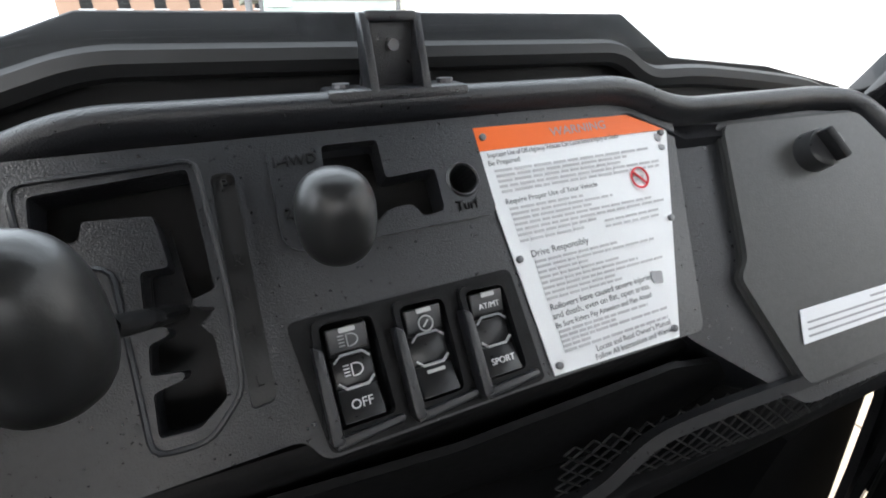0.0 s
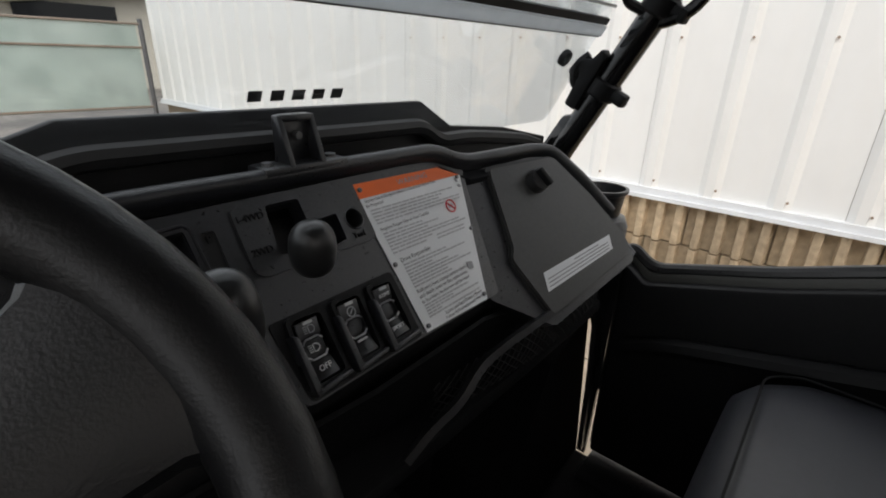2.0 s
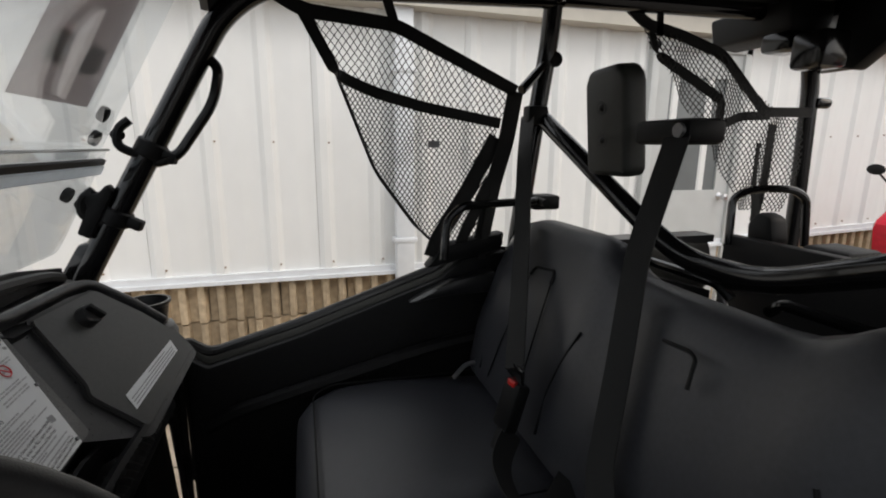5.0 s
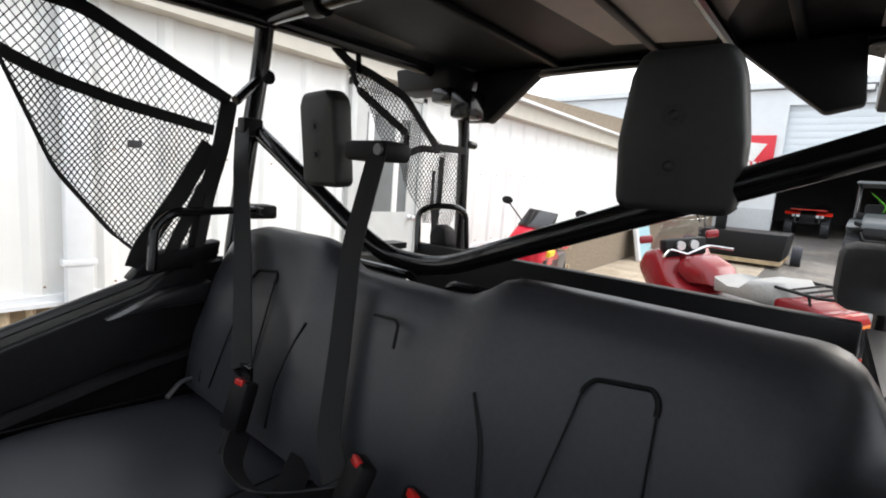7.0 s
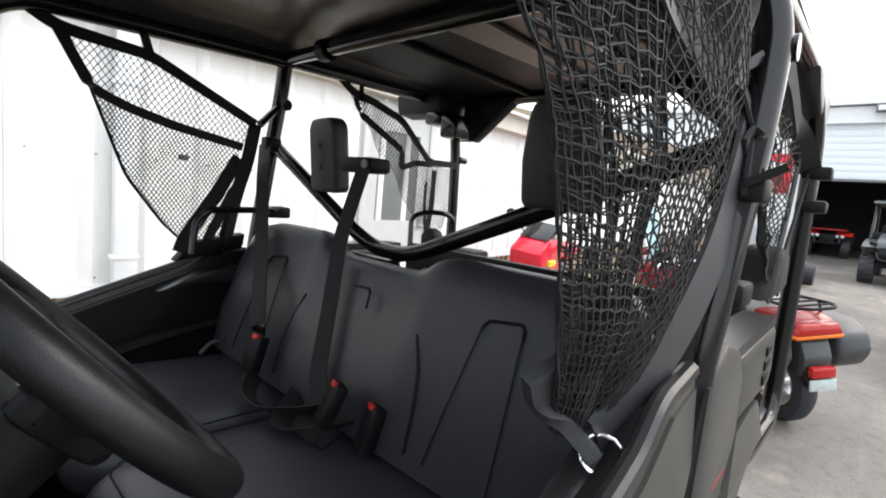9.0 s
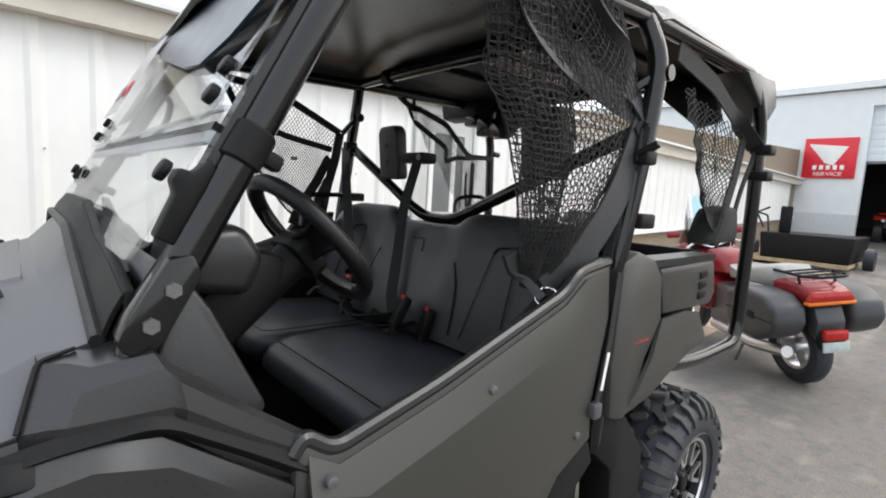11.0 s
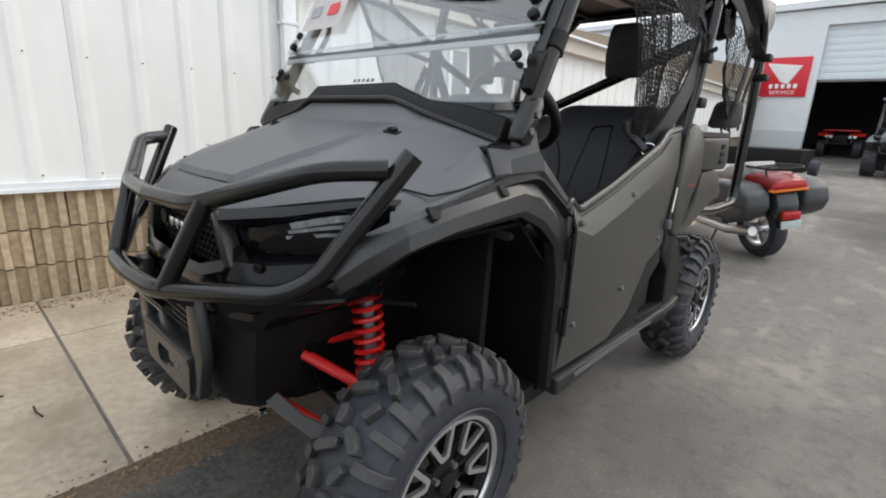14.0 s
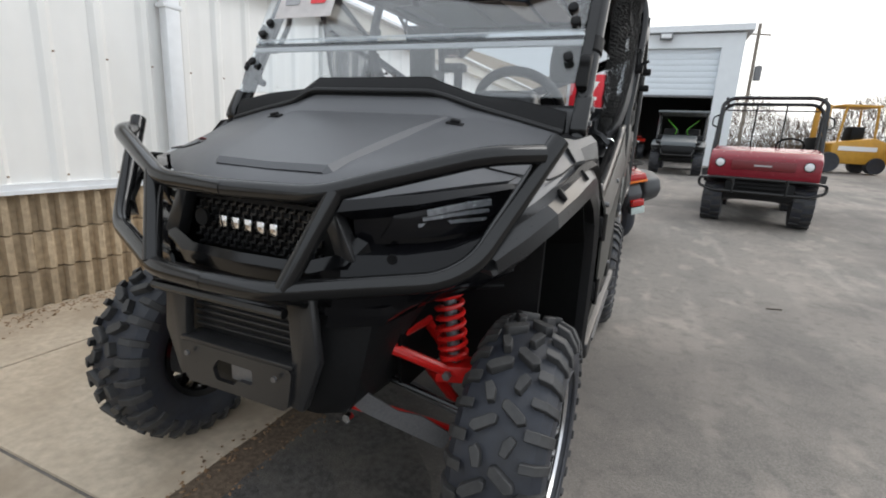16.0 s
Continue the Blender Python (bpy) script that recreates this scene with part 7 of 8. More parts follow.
part("knob", egg((-0.0645, -0.443, 1.2255), 0.0198, 0.0195, 0.0245, 32, 0.03, square=0.2), KNOBM, lv)

# steering
sw = part("steering_wheel", tube([(0.157 * math.cos(2 * math.pi * k / 56), 0.157 * math.sin(2 * math.pi * k / 56), 0) for k in range(56)], 0.0175, 14, closed=True), WHEELM, utv, "black padded three-spoke steering wheel", 60)
sw.matrix_world = pose(-0.377, -0.637, 1.2545, 49, 0, 0)
for a in (270, 18, 162):
    ca, sa = math.cos(radians(a)), math.sin(radians(a))
    rows = []
    for r, w, z, th in ((0.02, 0.03, -0.034, 0.02), (0.07, 0.026, -0.028, 0.018), (0.11, 0.025, -0.018, 0.016), (0.135, 0.032, -0.008, 0.015), (0.15, 0.045, -0.002, 0.012), (0.156, 0.055, -0.004, 0.008)):
        ring = [(r, v * w, z + h * th) for v, h in ((-1, -0.3), (-0.9, 0.25), (-0.5, 0.5), (0.5, 0.5), (0.9, 0.25), (1, -0.3))]
        rows.append([(u * ca - v * sa, u * sa + v * ca, h) for u, v, h in ring])
    part("spoke", sheet(rows, 0.006), WHEELM, sw, "wide moulded black spoke", 40)
part("hub_cover", prism(fat([(0.065, 0.045), (-0.065, 0.045), (-0.05, -0.06), (0.05, -0.06)], 0.03), "z", -0.055, -0.014, 0.01), DARKP, sw)
part("steering_column", tube([(-0.377, -0.607, 1.225), (-0.38, -0.33, 0.98)], 0.042, 14, 0), DARKP, utv)
part("column_cover", prism([(-0.555, 1.235), (-0.545, 1.17), (-0.42, 1.04), (-0.38, 1.08), (-0.40, 1.17), (-0.50, 1.25)], "x", -0.46, -0.34, 0.02), DARKP, utv)
pod = part("gauge_pod", prism([(-0.34, 1.19), (-0.47, 1.17), (-0.50, 1.24), (-0.46, 1.30), (-0.36, 1.29)], "x", -0.50, -0.30, 0.025, seg=3), FLARE, utv, "black hooded instrument pod")
part("gauge_glass", box(-0.075, 0.075, -0.05, 0.05, 0, 0.004, 0.002, m=basis((-0.385, -0.487, 1.205), (1, 0, 0), (0, 0.4, 0.92))), LENS, pod)
part("stalk", tube([(-0.33, -0.55, 1.19), (-0.28, -0.57, 1.21), (-0.245, -0.575, 1.215)], 0.007, 8, 0.02), DARKP, utv)
part("ignition", lathe([(0, 0.014), (0.02, 0.014), (0.022, 0.010), (0.022, 0)], 18, "z", m=DASH @ Matrix.Translation((-0.225, -0.10, 0))), DARKP, utv)


# ---- things along the shop wall ----
def make_door():
    z0 = gz(-3.5) + 0.03
    fr = bmesh.new()
    for a, c in ((-3.09, -3.15), (-3.89, -3.95)):
        box(2.385, 2.47, c, a, z0, 2.20, 0.004, bm=fr)
    box(2.385, 2.47, -3.95, -3.09, 2.15, 2.21, 0.004, bm=fr)
    d = tagged(part("door_1", fr, DOORG), "grey painted steel shop door with a window", "door", kind="structure")
    leaf = plate([(-3.15, z0), (-3.89, z0), (-3.89, 2.15), (-3.15, 2.15)], [[(-3.27, 1.18), (-3.77, 1.18), (-3.77, 1.98), (-3.27, 1.98)]], 0.04, Matrix(((0, 0, -1, 2.405), (1, 0, 0, 0), (0, 1, 0, 0), (0, 0, 0, 1))))
    lf = part("leaf", leaf, DOORG, d)
    part("window_pane", box(2.42, 2.426, -3.77, -3.27, 1.18, 1.98), mat("dim_door_glass", (0.17, 0.18, 0.18), 0.12, 0, 0.1, 3), lf)
    part("door_knob", lathe([(0, 0.0), (0, 0.03), (-0.02, 0.012), (-0.04, 0.026), (-0.06, 0.024), (-0.066, 0)], 20, "x", m=Matrix.Translation((2.405, -3.82, 1.13))), SILVER, lf)


make_door()


def make_downspout():
    b = bmesh.new()
    box(2.335, 2.408, -1.415, -1.30, 0.08, 2.3, 0.012, bm=b)
    tagged(part("downspout", b, TRIMW), "white square metal downspout on the shop wall", "downspout")
    for z in (0.9, 1.9):
        part("strap", box(2.33, 2.415, -1.43, -1.285, z, z + 0.03, 0.003), TRIMW, bpy.data.objects["downspout"])


make_downspout()
far_y = -18.0


def make_screws():
    b = bmesh.new()
    for k in range(40):
        y = 4.0 - k * 0.305
        for z in (0.79, 1.5):
            disc(0.006, 2.402, 2.412, 6, bm=b, m=Matrix.Translation((0, y - 0.04, z + (gz(y) + 0.01) * 0.9)))
    tagged(part("trim_screws", b, mat("rusty_screw", (0.3, 0.22, 0.16), 0.6)), "small rusty screws in the metal wall", "screws", kind="stuff")


make_screws()


def make_sign():
    s = thing("service_sign", "red square dealer sign with a white wing shape and lettering", "sign", m=Matrix.Translation((1.74, far_y + 0.06, 3.06)))
    part("panel", box(-0.62, 0.62, -0.05, 0.0, -0.58, 0.58, 0.01), mat("red_sign_face", (0.62, 0.015, 0.03), 0.4, 0, 0.04), s)
    b = bmesh.new()
    for k in range(6):
        z = 0.34 - k * 0.09
        prism([(-0.42 + k * 0.05, z - 0.02), (0.50 - k * 0.07, z + 0.08), (0.46 - k * 0.07, z - 0.02), (-0.36 + k * 0.05, z - 0.10)], "y", 0.0, 0.012, bm=b)
    part("wing_shape", b, WHITEP, s, smooth=0)
    word_bars("sign_block", 5, 0.8, 0.13, basis((0, 0.002, -0.27), (-1, 0, 0), (0, 0, 1)), WHITEP, s, 0.006)
    lettering("sign_letters", "SERVICE", 0.15, basis((0, 0.006, -0.46), (-1, 0, 0), (0, 0, 1)), WHITEP, s, 0.005, squash=1.25)
    lp = thing("wall_lamp", "grey floodlight over the roller door", "lamp", m=Matrix.Translation((-0.7, far_y + 0.12, 4.85)))
    part("housing", prism([(0.0, -0.12), (0.16, -0.1), (0.16, 0.08), (0.0, 0.14)], "x", -0.2, 0.2, 0.02), GREYM, lp)
    part("lens", box(-0.16, 0.16, 0.158, 0.166, -0.07, 0.06, 0.004), LABELW, lp)
    part("arm", box(-0.04, 0.04, -0.12, 0.0, -0.03, 0.03), GREYM, lp)


make_sign()

# ---- other vehicles ----
BIKER = mat("dark_red_bike_paint", (0.2, 0.01, 0.014), 0.22, 0, 0.08, 20)
CASEG = mat("grey_pannier_plastic", (0.04, 0.042, 0.045), 0.45, 0, 0.1, 60)
SEATG = mat("pale_grey_seat", (0.3, 0.3, 0.29), 0.55, 0, 0.1, 40)
TAILR = mat("red_lamp_lens", (0.36, 0.012, 0.01), 0.12)
TAILO = mat("amber_lamp_lens", (0.7, 0.16, 0.01), 0.15)


def spoked_wheel(owner, y, r, w, rim_mat, name="wheel", spokes=3):
    t = part(name, lathe([(-w * 0.35, r * 0.62), (-w / 2, r * 0.75), (-w * 0.42, r * 0.93), (-w * 0.2, r), (w * 0.2, r), (w * 0.42, r * 0.93), (w / 2, r * 0.75), (w * 0.35, r * 0.62), (-w * 0.35, r * 0.62)], 36, m=Matrix.Translation((0, y, r))), RUBBER, owner)
    b = lathe([(-w * 0.36, r * 0.64), (-w * 0.3, r * 0.55), (w * 0.3, r * 0.55), (w * 0.36, r * 0.64)], 30)
    for k in range(spokes):
        prism([(-0.035, 0), (0.035, 0), (0.05, r * 0.58), (-0.05, r * 0.58)], "x", -w * 0.2, w * 0.2, 0.006, bm=b, m=Matrix.Rotation(2 * math.pi * k / spokes + 0.4, 4, "X"))
    disc(r * 0.2, -w * 0.45, w * 0.45, 16, bm=b)
    b.transform(Matrix.Translation((0, y, r)))
    part("rim", b, rim_mat, t)


def make_tourer(m):
    k = thing("touring_motorcycle", "dark red touring motorcycle with grey side cases", "motorcycle", m=m)
    spoked_wheel(k, 0, 0.31, 0.15, SILVER, "rear_wheel")
    spoked_wheel(k, 1.68, 0.31, 0.12, SILVER, "front_wheel")
    for s in (1, -1):
        c = part("side_case", prism([(-0.28, 0.50), (-0.34, 0.60), (-0.32, 0.74), (-0.2, 0.82), (0.06, 0.84), (0.32, 0.77), (0.30, 0.48), (-0.1, 0.42)], "x", s * 0.17, s * 0.44, 0.045, seg=3), CASEG, k, "grey hard side case")
        part("case_seam", tube([(s * 0.443, -0.31, 0.62), (s * 0.443, 0.28, 0.63)], 0.005, 6, 0), DARKP, c)
        part("case_latch", box(s * 0.44 - 0.006, s * 0.44 + 0.006, -0.1, -0.02, 0.6, 0.66, 0.004), DARKP, c)
        part("fork", tube([(s * 0.09, 1.68, 0.31), (s * 0.09, 1.38, 0.95)], 0.025, 8, 0), SILVER, k)
        part("mirror", box(s * 0.36 - 0.07, s * 0.36 + 0.07, 1.4, 1.44, 1.12, 1.2, 0.02), BIKER, k)
        part("handlebar", tube([(0, 1.3, 1.0), (s * 0.2, 1.28, 1.07), (s * 0.36, 1.12, 1.04)], 0.014, 8, 0.05), CHROME, k)
    part("exhaust", tube([(-0.2, 0.9, 0.28), (-0.24, 0.2, 0.28), (-0.24, -0.2, 0.34)], 0.05, 10, 0.05), SILVER, k)
    part("tail_fairing", prism([(-0.33, 0.80), (-0.30, 0.86), (-0.18, 0.90), (0.1, 0.9), (0.14, 0.80), (-0.15, 0.745), (-0.3, 0.745)], "x", -0.165, 0.165, 0.035, seg=3), BIKER, k, "dark red tail fairing")
    part("tail_lamp", prism([(-0.18, 0.765), (0.18, 0.765), (0.14, 0.845), (-0.14, 0.845)], "y", -0.355, -0.29, 0.015), TAILR, k, "wide red tail lamp")
    part("lamp_band", prism([(-0.185, 0.738), (0.185, 0.738), (0.183, 0.768), (-0.183, 0.768)], "y", -0.352, -0.29, 0.01), TAILO, k, "amber lower lamp band")
    part("tail_bracket", prism([(-0.2, 0.74), (-0.31, 0.72), (-0.35, 0.60), (-0.32, 0.45), (-0.24, 0.5)], "x", -0.11, 0.11, 0.02), CASEG, k)
    part("rear_fender", prism([(-0.25, 0.66), (-0.34, 0.50), (-0.37, 0.40), (-0.34, 0.40), (-0.30, 0.5), (-0.2, 0.66)], "x", -0.1, 0.1, 0.008), DARKP, k)
    part("reflector_lamp", box(-0.09, 0.09, -0.40, -0.35, 0.47, 0.55, 0.012), TAILR, k)
    part("blank_plate", box(-0.1, 0.1, -0.395, -0.38, 0.38, 0.46, 0.004), mat("pale_green_plate", (0.42, 0.48, 0.46), 0.5), k)
    part("rack", tube([(-0.15, 0.08, 0.96), (-0.17, -0.27, 0.96), (-0.1, -0.36, 0.96), (0.1, -0.36, 0.96), (0.17, -0.27, 0.96), (0.15, 0.08, 0.96)], 0.012, 8, 0.05), DARKP, k, "black tube luggage rack")
    for y in (-0.03, -0.14, -0.25):
        part("rack_bar", tube([(-0.16, y, 0.96), (0.16, y, 0.96)], 0.009, 6, 0), DARKP, k)
    for s in (1, -1):
        part("rack_leg", tube([(s * 0.14, -0.18, 0.96), (s * 0.14, -0.2, 0.885)], 0.01, 6, 0), DARKP, k)
    part("saddle", cushion(-0.18, 0.18, [(-0.02, 0.90), (0.06, 0.985), (0.32, 0.96), (0.42, 0.88), (0.62, 0.86), (0.74, 0.9), (0.74, 0.78), (0.0, 0.80)], 0.04, edge=0.07), SEATG, k, "pale grey stepped saddle", 60)
    part("tank", cushion(-0.17, 0.17, [(0.72, 0.80), (0.80, 0.95), (1.02, 1.03), (1.25, 0.98), (1.3, 0.84), (1.05, 0.74)], 0.05, edge=0.1), BIKER, k, smooth=60)
    part("fairing", prism([(0.9, 0.42), (0.85, 0.70), (1.2, 0.80), (1.38, 1.06), (1.58, 1.02), (1.7, 0.84), (1.5, 0.6), (1.3, 0.40)], "x", -0.3, 0.3, 0.05), BIKER, k)
    part("screen", prism([(1.55, 1.02), (1.30, 1.34), (1.31, 1.345), (1.57, 1.03)], "x", -0.24, 0.24, 0.004), glass_mat("clear_bike_screen", (0.9, 0.93, 0.94), 0.05, 0.12), k)
    for s in (0.07, -0.07):
        part("dial", disc(0.045, 1.28, 1.312, 18, "y", m=Matrix.Translation((s, 0, 1.09))), SILVER, k)
    part("dial_panel", box(-0.22, 0.22, 1.31, 1.42, 0.98, 1.15, 0.02), DARKP, k)
    part("engine", prism([(0.35, 0.28), (0.3, 0.70), (0.95, 0.70), (1.0, 0.30)], "x", -0.2, 0.2, 0.03), GREYM, k)
    part("side_stand", tube([(-0.1, 0.5, 0.3), (-0.28, 0.45, 0.0)], 0.012, 6, 0), TUBE, k)
    return k


make_tourer(Matrix.Translation((-0.56, -4.7, gz(-4.7))) @ pose(0, 0, 0, 0, -8, -132) @ Matrix.Scale(0.92, 4))


def make_sportbike(m):
    k = thing("sport_motorcycle", "bright red sport motorcycle parked by the wall", "motorcycle", m=m)
    BR = mat("bright_red_bike_paint", (0.6, 0.015, 0.04), 0.2)
    spoked_wheel(k, 0, 0.3, 0.17, SILVER, "rear_wheel")
    spoked_wheel(k, 1.4, 0.3, 0.12, SILVER, "front_wheel")
    part("fairing", prism([(0.55, 0.35), (0.6, 0.7), (1.0, 0.85), (1.2, 1.02), (1.5, 0.86), (1.35, 0.6), (1.1, 0.38)], "x", -0.17, 0.17, 0.06), BR, k)
    part("fairing_duct", box(-0.175, 0.175, 1.12, 1.3, 0.62, 0.7, 0.02), DARKP, k)
    part("tail", prism([(-0.35, 0.88), (0.2, 0.80), (0.35, 0.72), (0.1, 0.68), (-0.3, 0.8)], "x", -0.13, 0.13, 0.03), BR, k)
    part("tank", prism([(0.4, 0.76), (0.5, 0.92), (0.8, 0.98), (1.0, 0.9), (0.95, 0.75)], "x", -0.14, 0.14, 0.04), BR, k)
    part("yellow_flash", box(-0.202, 0.202, 1.0, 1.2, 0.72, 0.78, 0.01), mat("yellow_decal", (0.75, 0.6, 0.03), 0.4), k)
    part("screen", prism([(1.05, 1.0), (0.98, 1.14), (1.0, 1.14), (1.3, 0.98)], "x", -0.15, 0.15, 0.01), TINT, k)
    part("saddle", box(-0.12, 0.12, 0.05, 0.42, 0.76, 0.84, 0.03), DARKP, k)
    part("engine", box(-0.17, 0.17, 0.3, 0.95, 0.25, 0.7, 0.04), GREYM, k)
    for s in (1, -1):
        part("fork", tube([(s * 0.1, 1.4, 0.3), (s * 0.1, 1.12, 0.9)], 0.025, 8, 0), SILVER, k)
        mr = part("mirror", tube([(s * 0.16, 1.1, 1.0), (s * 0.36, 1.05, 1.16)], 0.007, 6, 0), DARKP, k)
        part("mirror_head", egg((s * 0.38, 1.05, 1.18), 0.06, 0.02, 0.04, 12), DARKP, mr)
    return k


make_sportbike(Matrix.Translation((2.0, -5.95, gz(-5.95))) @ pose(0, 0, 0, 0, -6, 12))


def knob_tyre(owner, x, y, r, w, name="wheel", n=16, z=None):
    z = r if z is None else z
    b = lathe([(-w * 0.4, r * 0.5), (-w / 2, r * 0.75), (-w * 0.45, r * 0.93), (0, r * 0.96), (w * 0.45, r * 0.93), (w / 2, r * 0.75), (w * 0.4, r * 0.5)], 28)
    b.transform(Matrix.Translation((x, y, z)))
    t = part(name, b, RUBBER, owner)
    for s in (1, -1):
        block = None
        for k in range(n):
            if block is None:
                ob = block = part("tread_block", prism([(0.0, -0.02), (s * w * 0.46, -0.04), (s * w * 0.46, 0.0), (0.0, 0.02)], "z", r * 0.93, r), LUGM, t)
            else:
                ob = new("tread_block", block.data)
                ob.parent = t
            ob.matrix_basis = Matrix.Translation((x, y, z)) @ Matrix.Rotation(2 * math.pi * (k + (s > 0) * 0.5) / n, 4, "X")
    part("rim", disc(r * 0.5, -w * 0.3, w * 0.3, 20, bev=0.01, m=Matrix.Translation((x, y, z))), GREYM, t)


def make_cart(m):
    c = thing("utility_cart", "dark red open utility cart with a black roll bar frame", "vehicle", m=m)
    RD = mat("dark_red_cart_paint", (0.2, 0.012, 0.022), 0.25, 0, 0.06, 20)
    for s in (1, -1):
        knob_tyre(c, s * 0.53, 0.0, 0.31, 0.26, "front_wheel")
        knob_tyre(c, s * 0.53, -1.9, 0.31, 0.28, "rear_wheel")
        part("fender", sheet([[(s * 0.36, 0.34, 0.62), (s * 0.70, 0.32, 0.60)], [(s * 0.36, 0.22, 0.78), (s * 0.72, 0.2, 0.72)], [(s * 0.36, -0.2, 0.80), (s * 0.72, -0.2, 0.74)], [(s * 0.36, -0.45, 0.62), (s * 0.72, -0.45, 0.55)]], 0.02), DARKP, c, smooth=30)
        lp = part("headlamp", lathe([(0.36, 0.0), (0.375, 0.06), (0.34, 0.075)], 20, "y", m=Matrix.Translation((s * 0.50, 0, 0.82))), DARKP, c)
        part("lens", lathe([(0.386, 0.0), (0.384, 0.03), (0.374, 0.05)], 20, "y", m=Matrix.Translation((s * 0.50, 0, 0.82))), LABELW, lp)
        part("roll_bar", tube([(s * 0.66, -0.35, 0.85), (s * 0.64, -0.62, 1.72), (s * 0.52, -0.66, 1.80), (0, -0.66, 1.80)], 0.028, 10, 0.12), TUBE, c)
        part("roll_bar", tube([(s * 0.68, -1.45, 0.75), (s * 0.68, -1.45, 1.70), (s * 0.56, -1.45, 1.80), (0, -1.45, 1.80)], 0.028, 10, 0.12), TUBE, c)
        part("roof_rail", tube([(s * 0.60, -0.66, 1.79), (s * 0.62, -1.45, 1.79)], 0.024, 8, 0), TUBE, c)
        part("screen_bar", tube([(s * 0.2, -1.43, 0.95), (s * 0.2, -1.43, 1.78)], 0.012, 8, 0), TUBE, c)
        part("grab_loop", tube([(s * 0.66, -0.5, 1.35), (s * 0.74, -0.5, 1.38), (s * 0.74, -0.55, 1.5), (s * 0.65, -0.58, 1.55)], 0.012, 8, 0.03), TUBE, c)
        part("guard_tube", tube([(0, 0.50, 0.62), (s * 0.55, 0.48, 0.62), (s * 0.72, 0.36, 0.60), (s * 0.72, 0.36, 0.5), (s * 0.55, 0.48, 0.44), (0, 0.5, 0.44)], 0.02, 8, 0.05), TUBE, c)
        part("guard_post", tube([(s * 0.3, 0.5, 0.64), (s * 0.3, 0.5, 0.42)], 0.018, 8, 0), TUBE, c)
        part("suspension_arm", tube([(s * 0.15, 0, 0.36), (s * 0.45, 0, 0.3)], 0.02, 8, 0), GREYM, c)
    part("nose", prism([(0.36, 0.60), (0.37, 0.90), (0.22, 1.0), (-0.45, 1.08), (-0.45, 0.6)], "x", -0.64, 0.64, 0.04), RD, c, "dark red bonnet and nose")
    part("grille_band", box(-0.36, 0.36, 0.355, 0.378, 0.74, 0.86, 0.01), mat("deep_red_inset", (0.14, 0.012, 0.015), 0.4), c)
    part("name_bar", box(-0.1, 0.1, 0.376, 0.384, 0.79, 0.81), GREYP, c)
    for k in range(4):
        part("lower_slat", box(-0.28, 0.28, 0.40, 0.42, 0.44 + k * 0.05, 0.465 + k * 0.05, 0.006), DARKP, c)
    part("chassis", box(-0.4, 0.4, -2.2, 0.36, 0.34, 0.58, 0.02), DARKP, c)
    part("dash", box(-0.6, 0.6, -0.62, -0.45, 0.92, 1.06, 0.03), DARKP, c)
    part("seat", prism([(-0.95, 0.58), (-0.95, 0.76), (-1.35, 0.76), (-1.42, 1.12), (-1.5, 1.12), (-1.48, 0.58)], "x", -0.62, 0.62, 0.03), DARKP, c)
    part("steering_wheel", tube([Vector((-0.3 + 0.17 * math.cos(a * math.pi / 14), -0.72 + 0.09 * math.sin(a * math.pi / 14), 1.13 + 0.1 * math.sin(a * math.pi / 14))) for a in range(28)], 0.014, 8, closed=True), DARKP, c)
    part("cargo_box", box(-0.66, 0.66, -2.5, -1.55, 0.62, 0.9, 0.02), RD, c)
    part("screen_top_bar", tube([(-0.62, -1.43, 1.70), (0.62, -1.43, 1.70)], 0.012, 8, 0), TUBE, c)
    return c


make_cart(Matrix.Translation((-2.27, -6.75, gz(-6.75))) @ pose(0, 0, 0, 2, 0, -9))


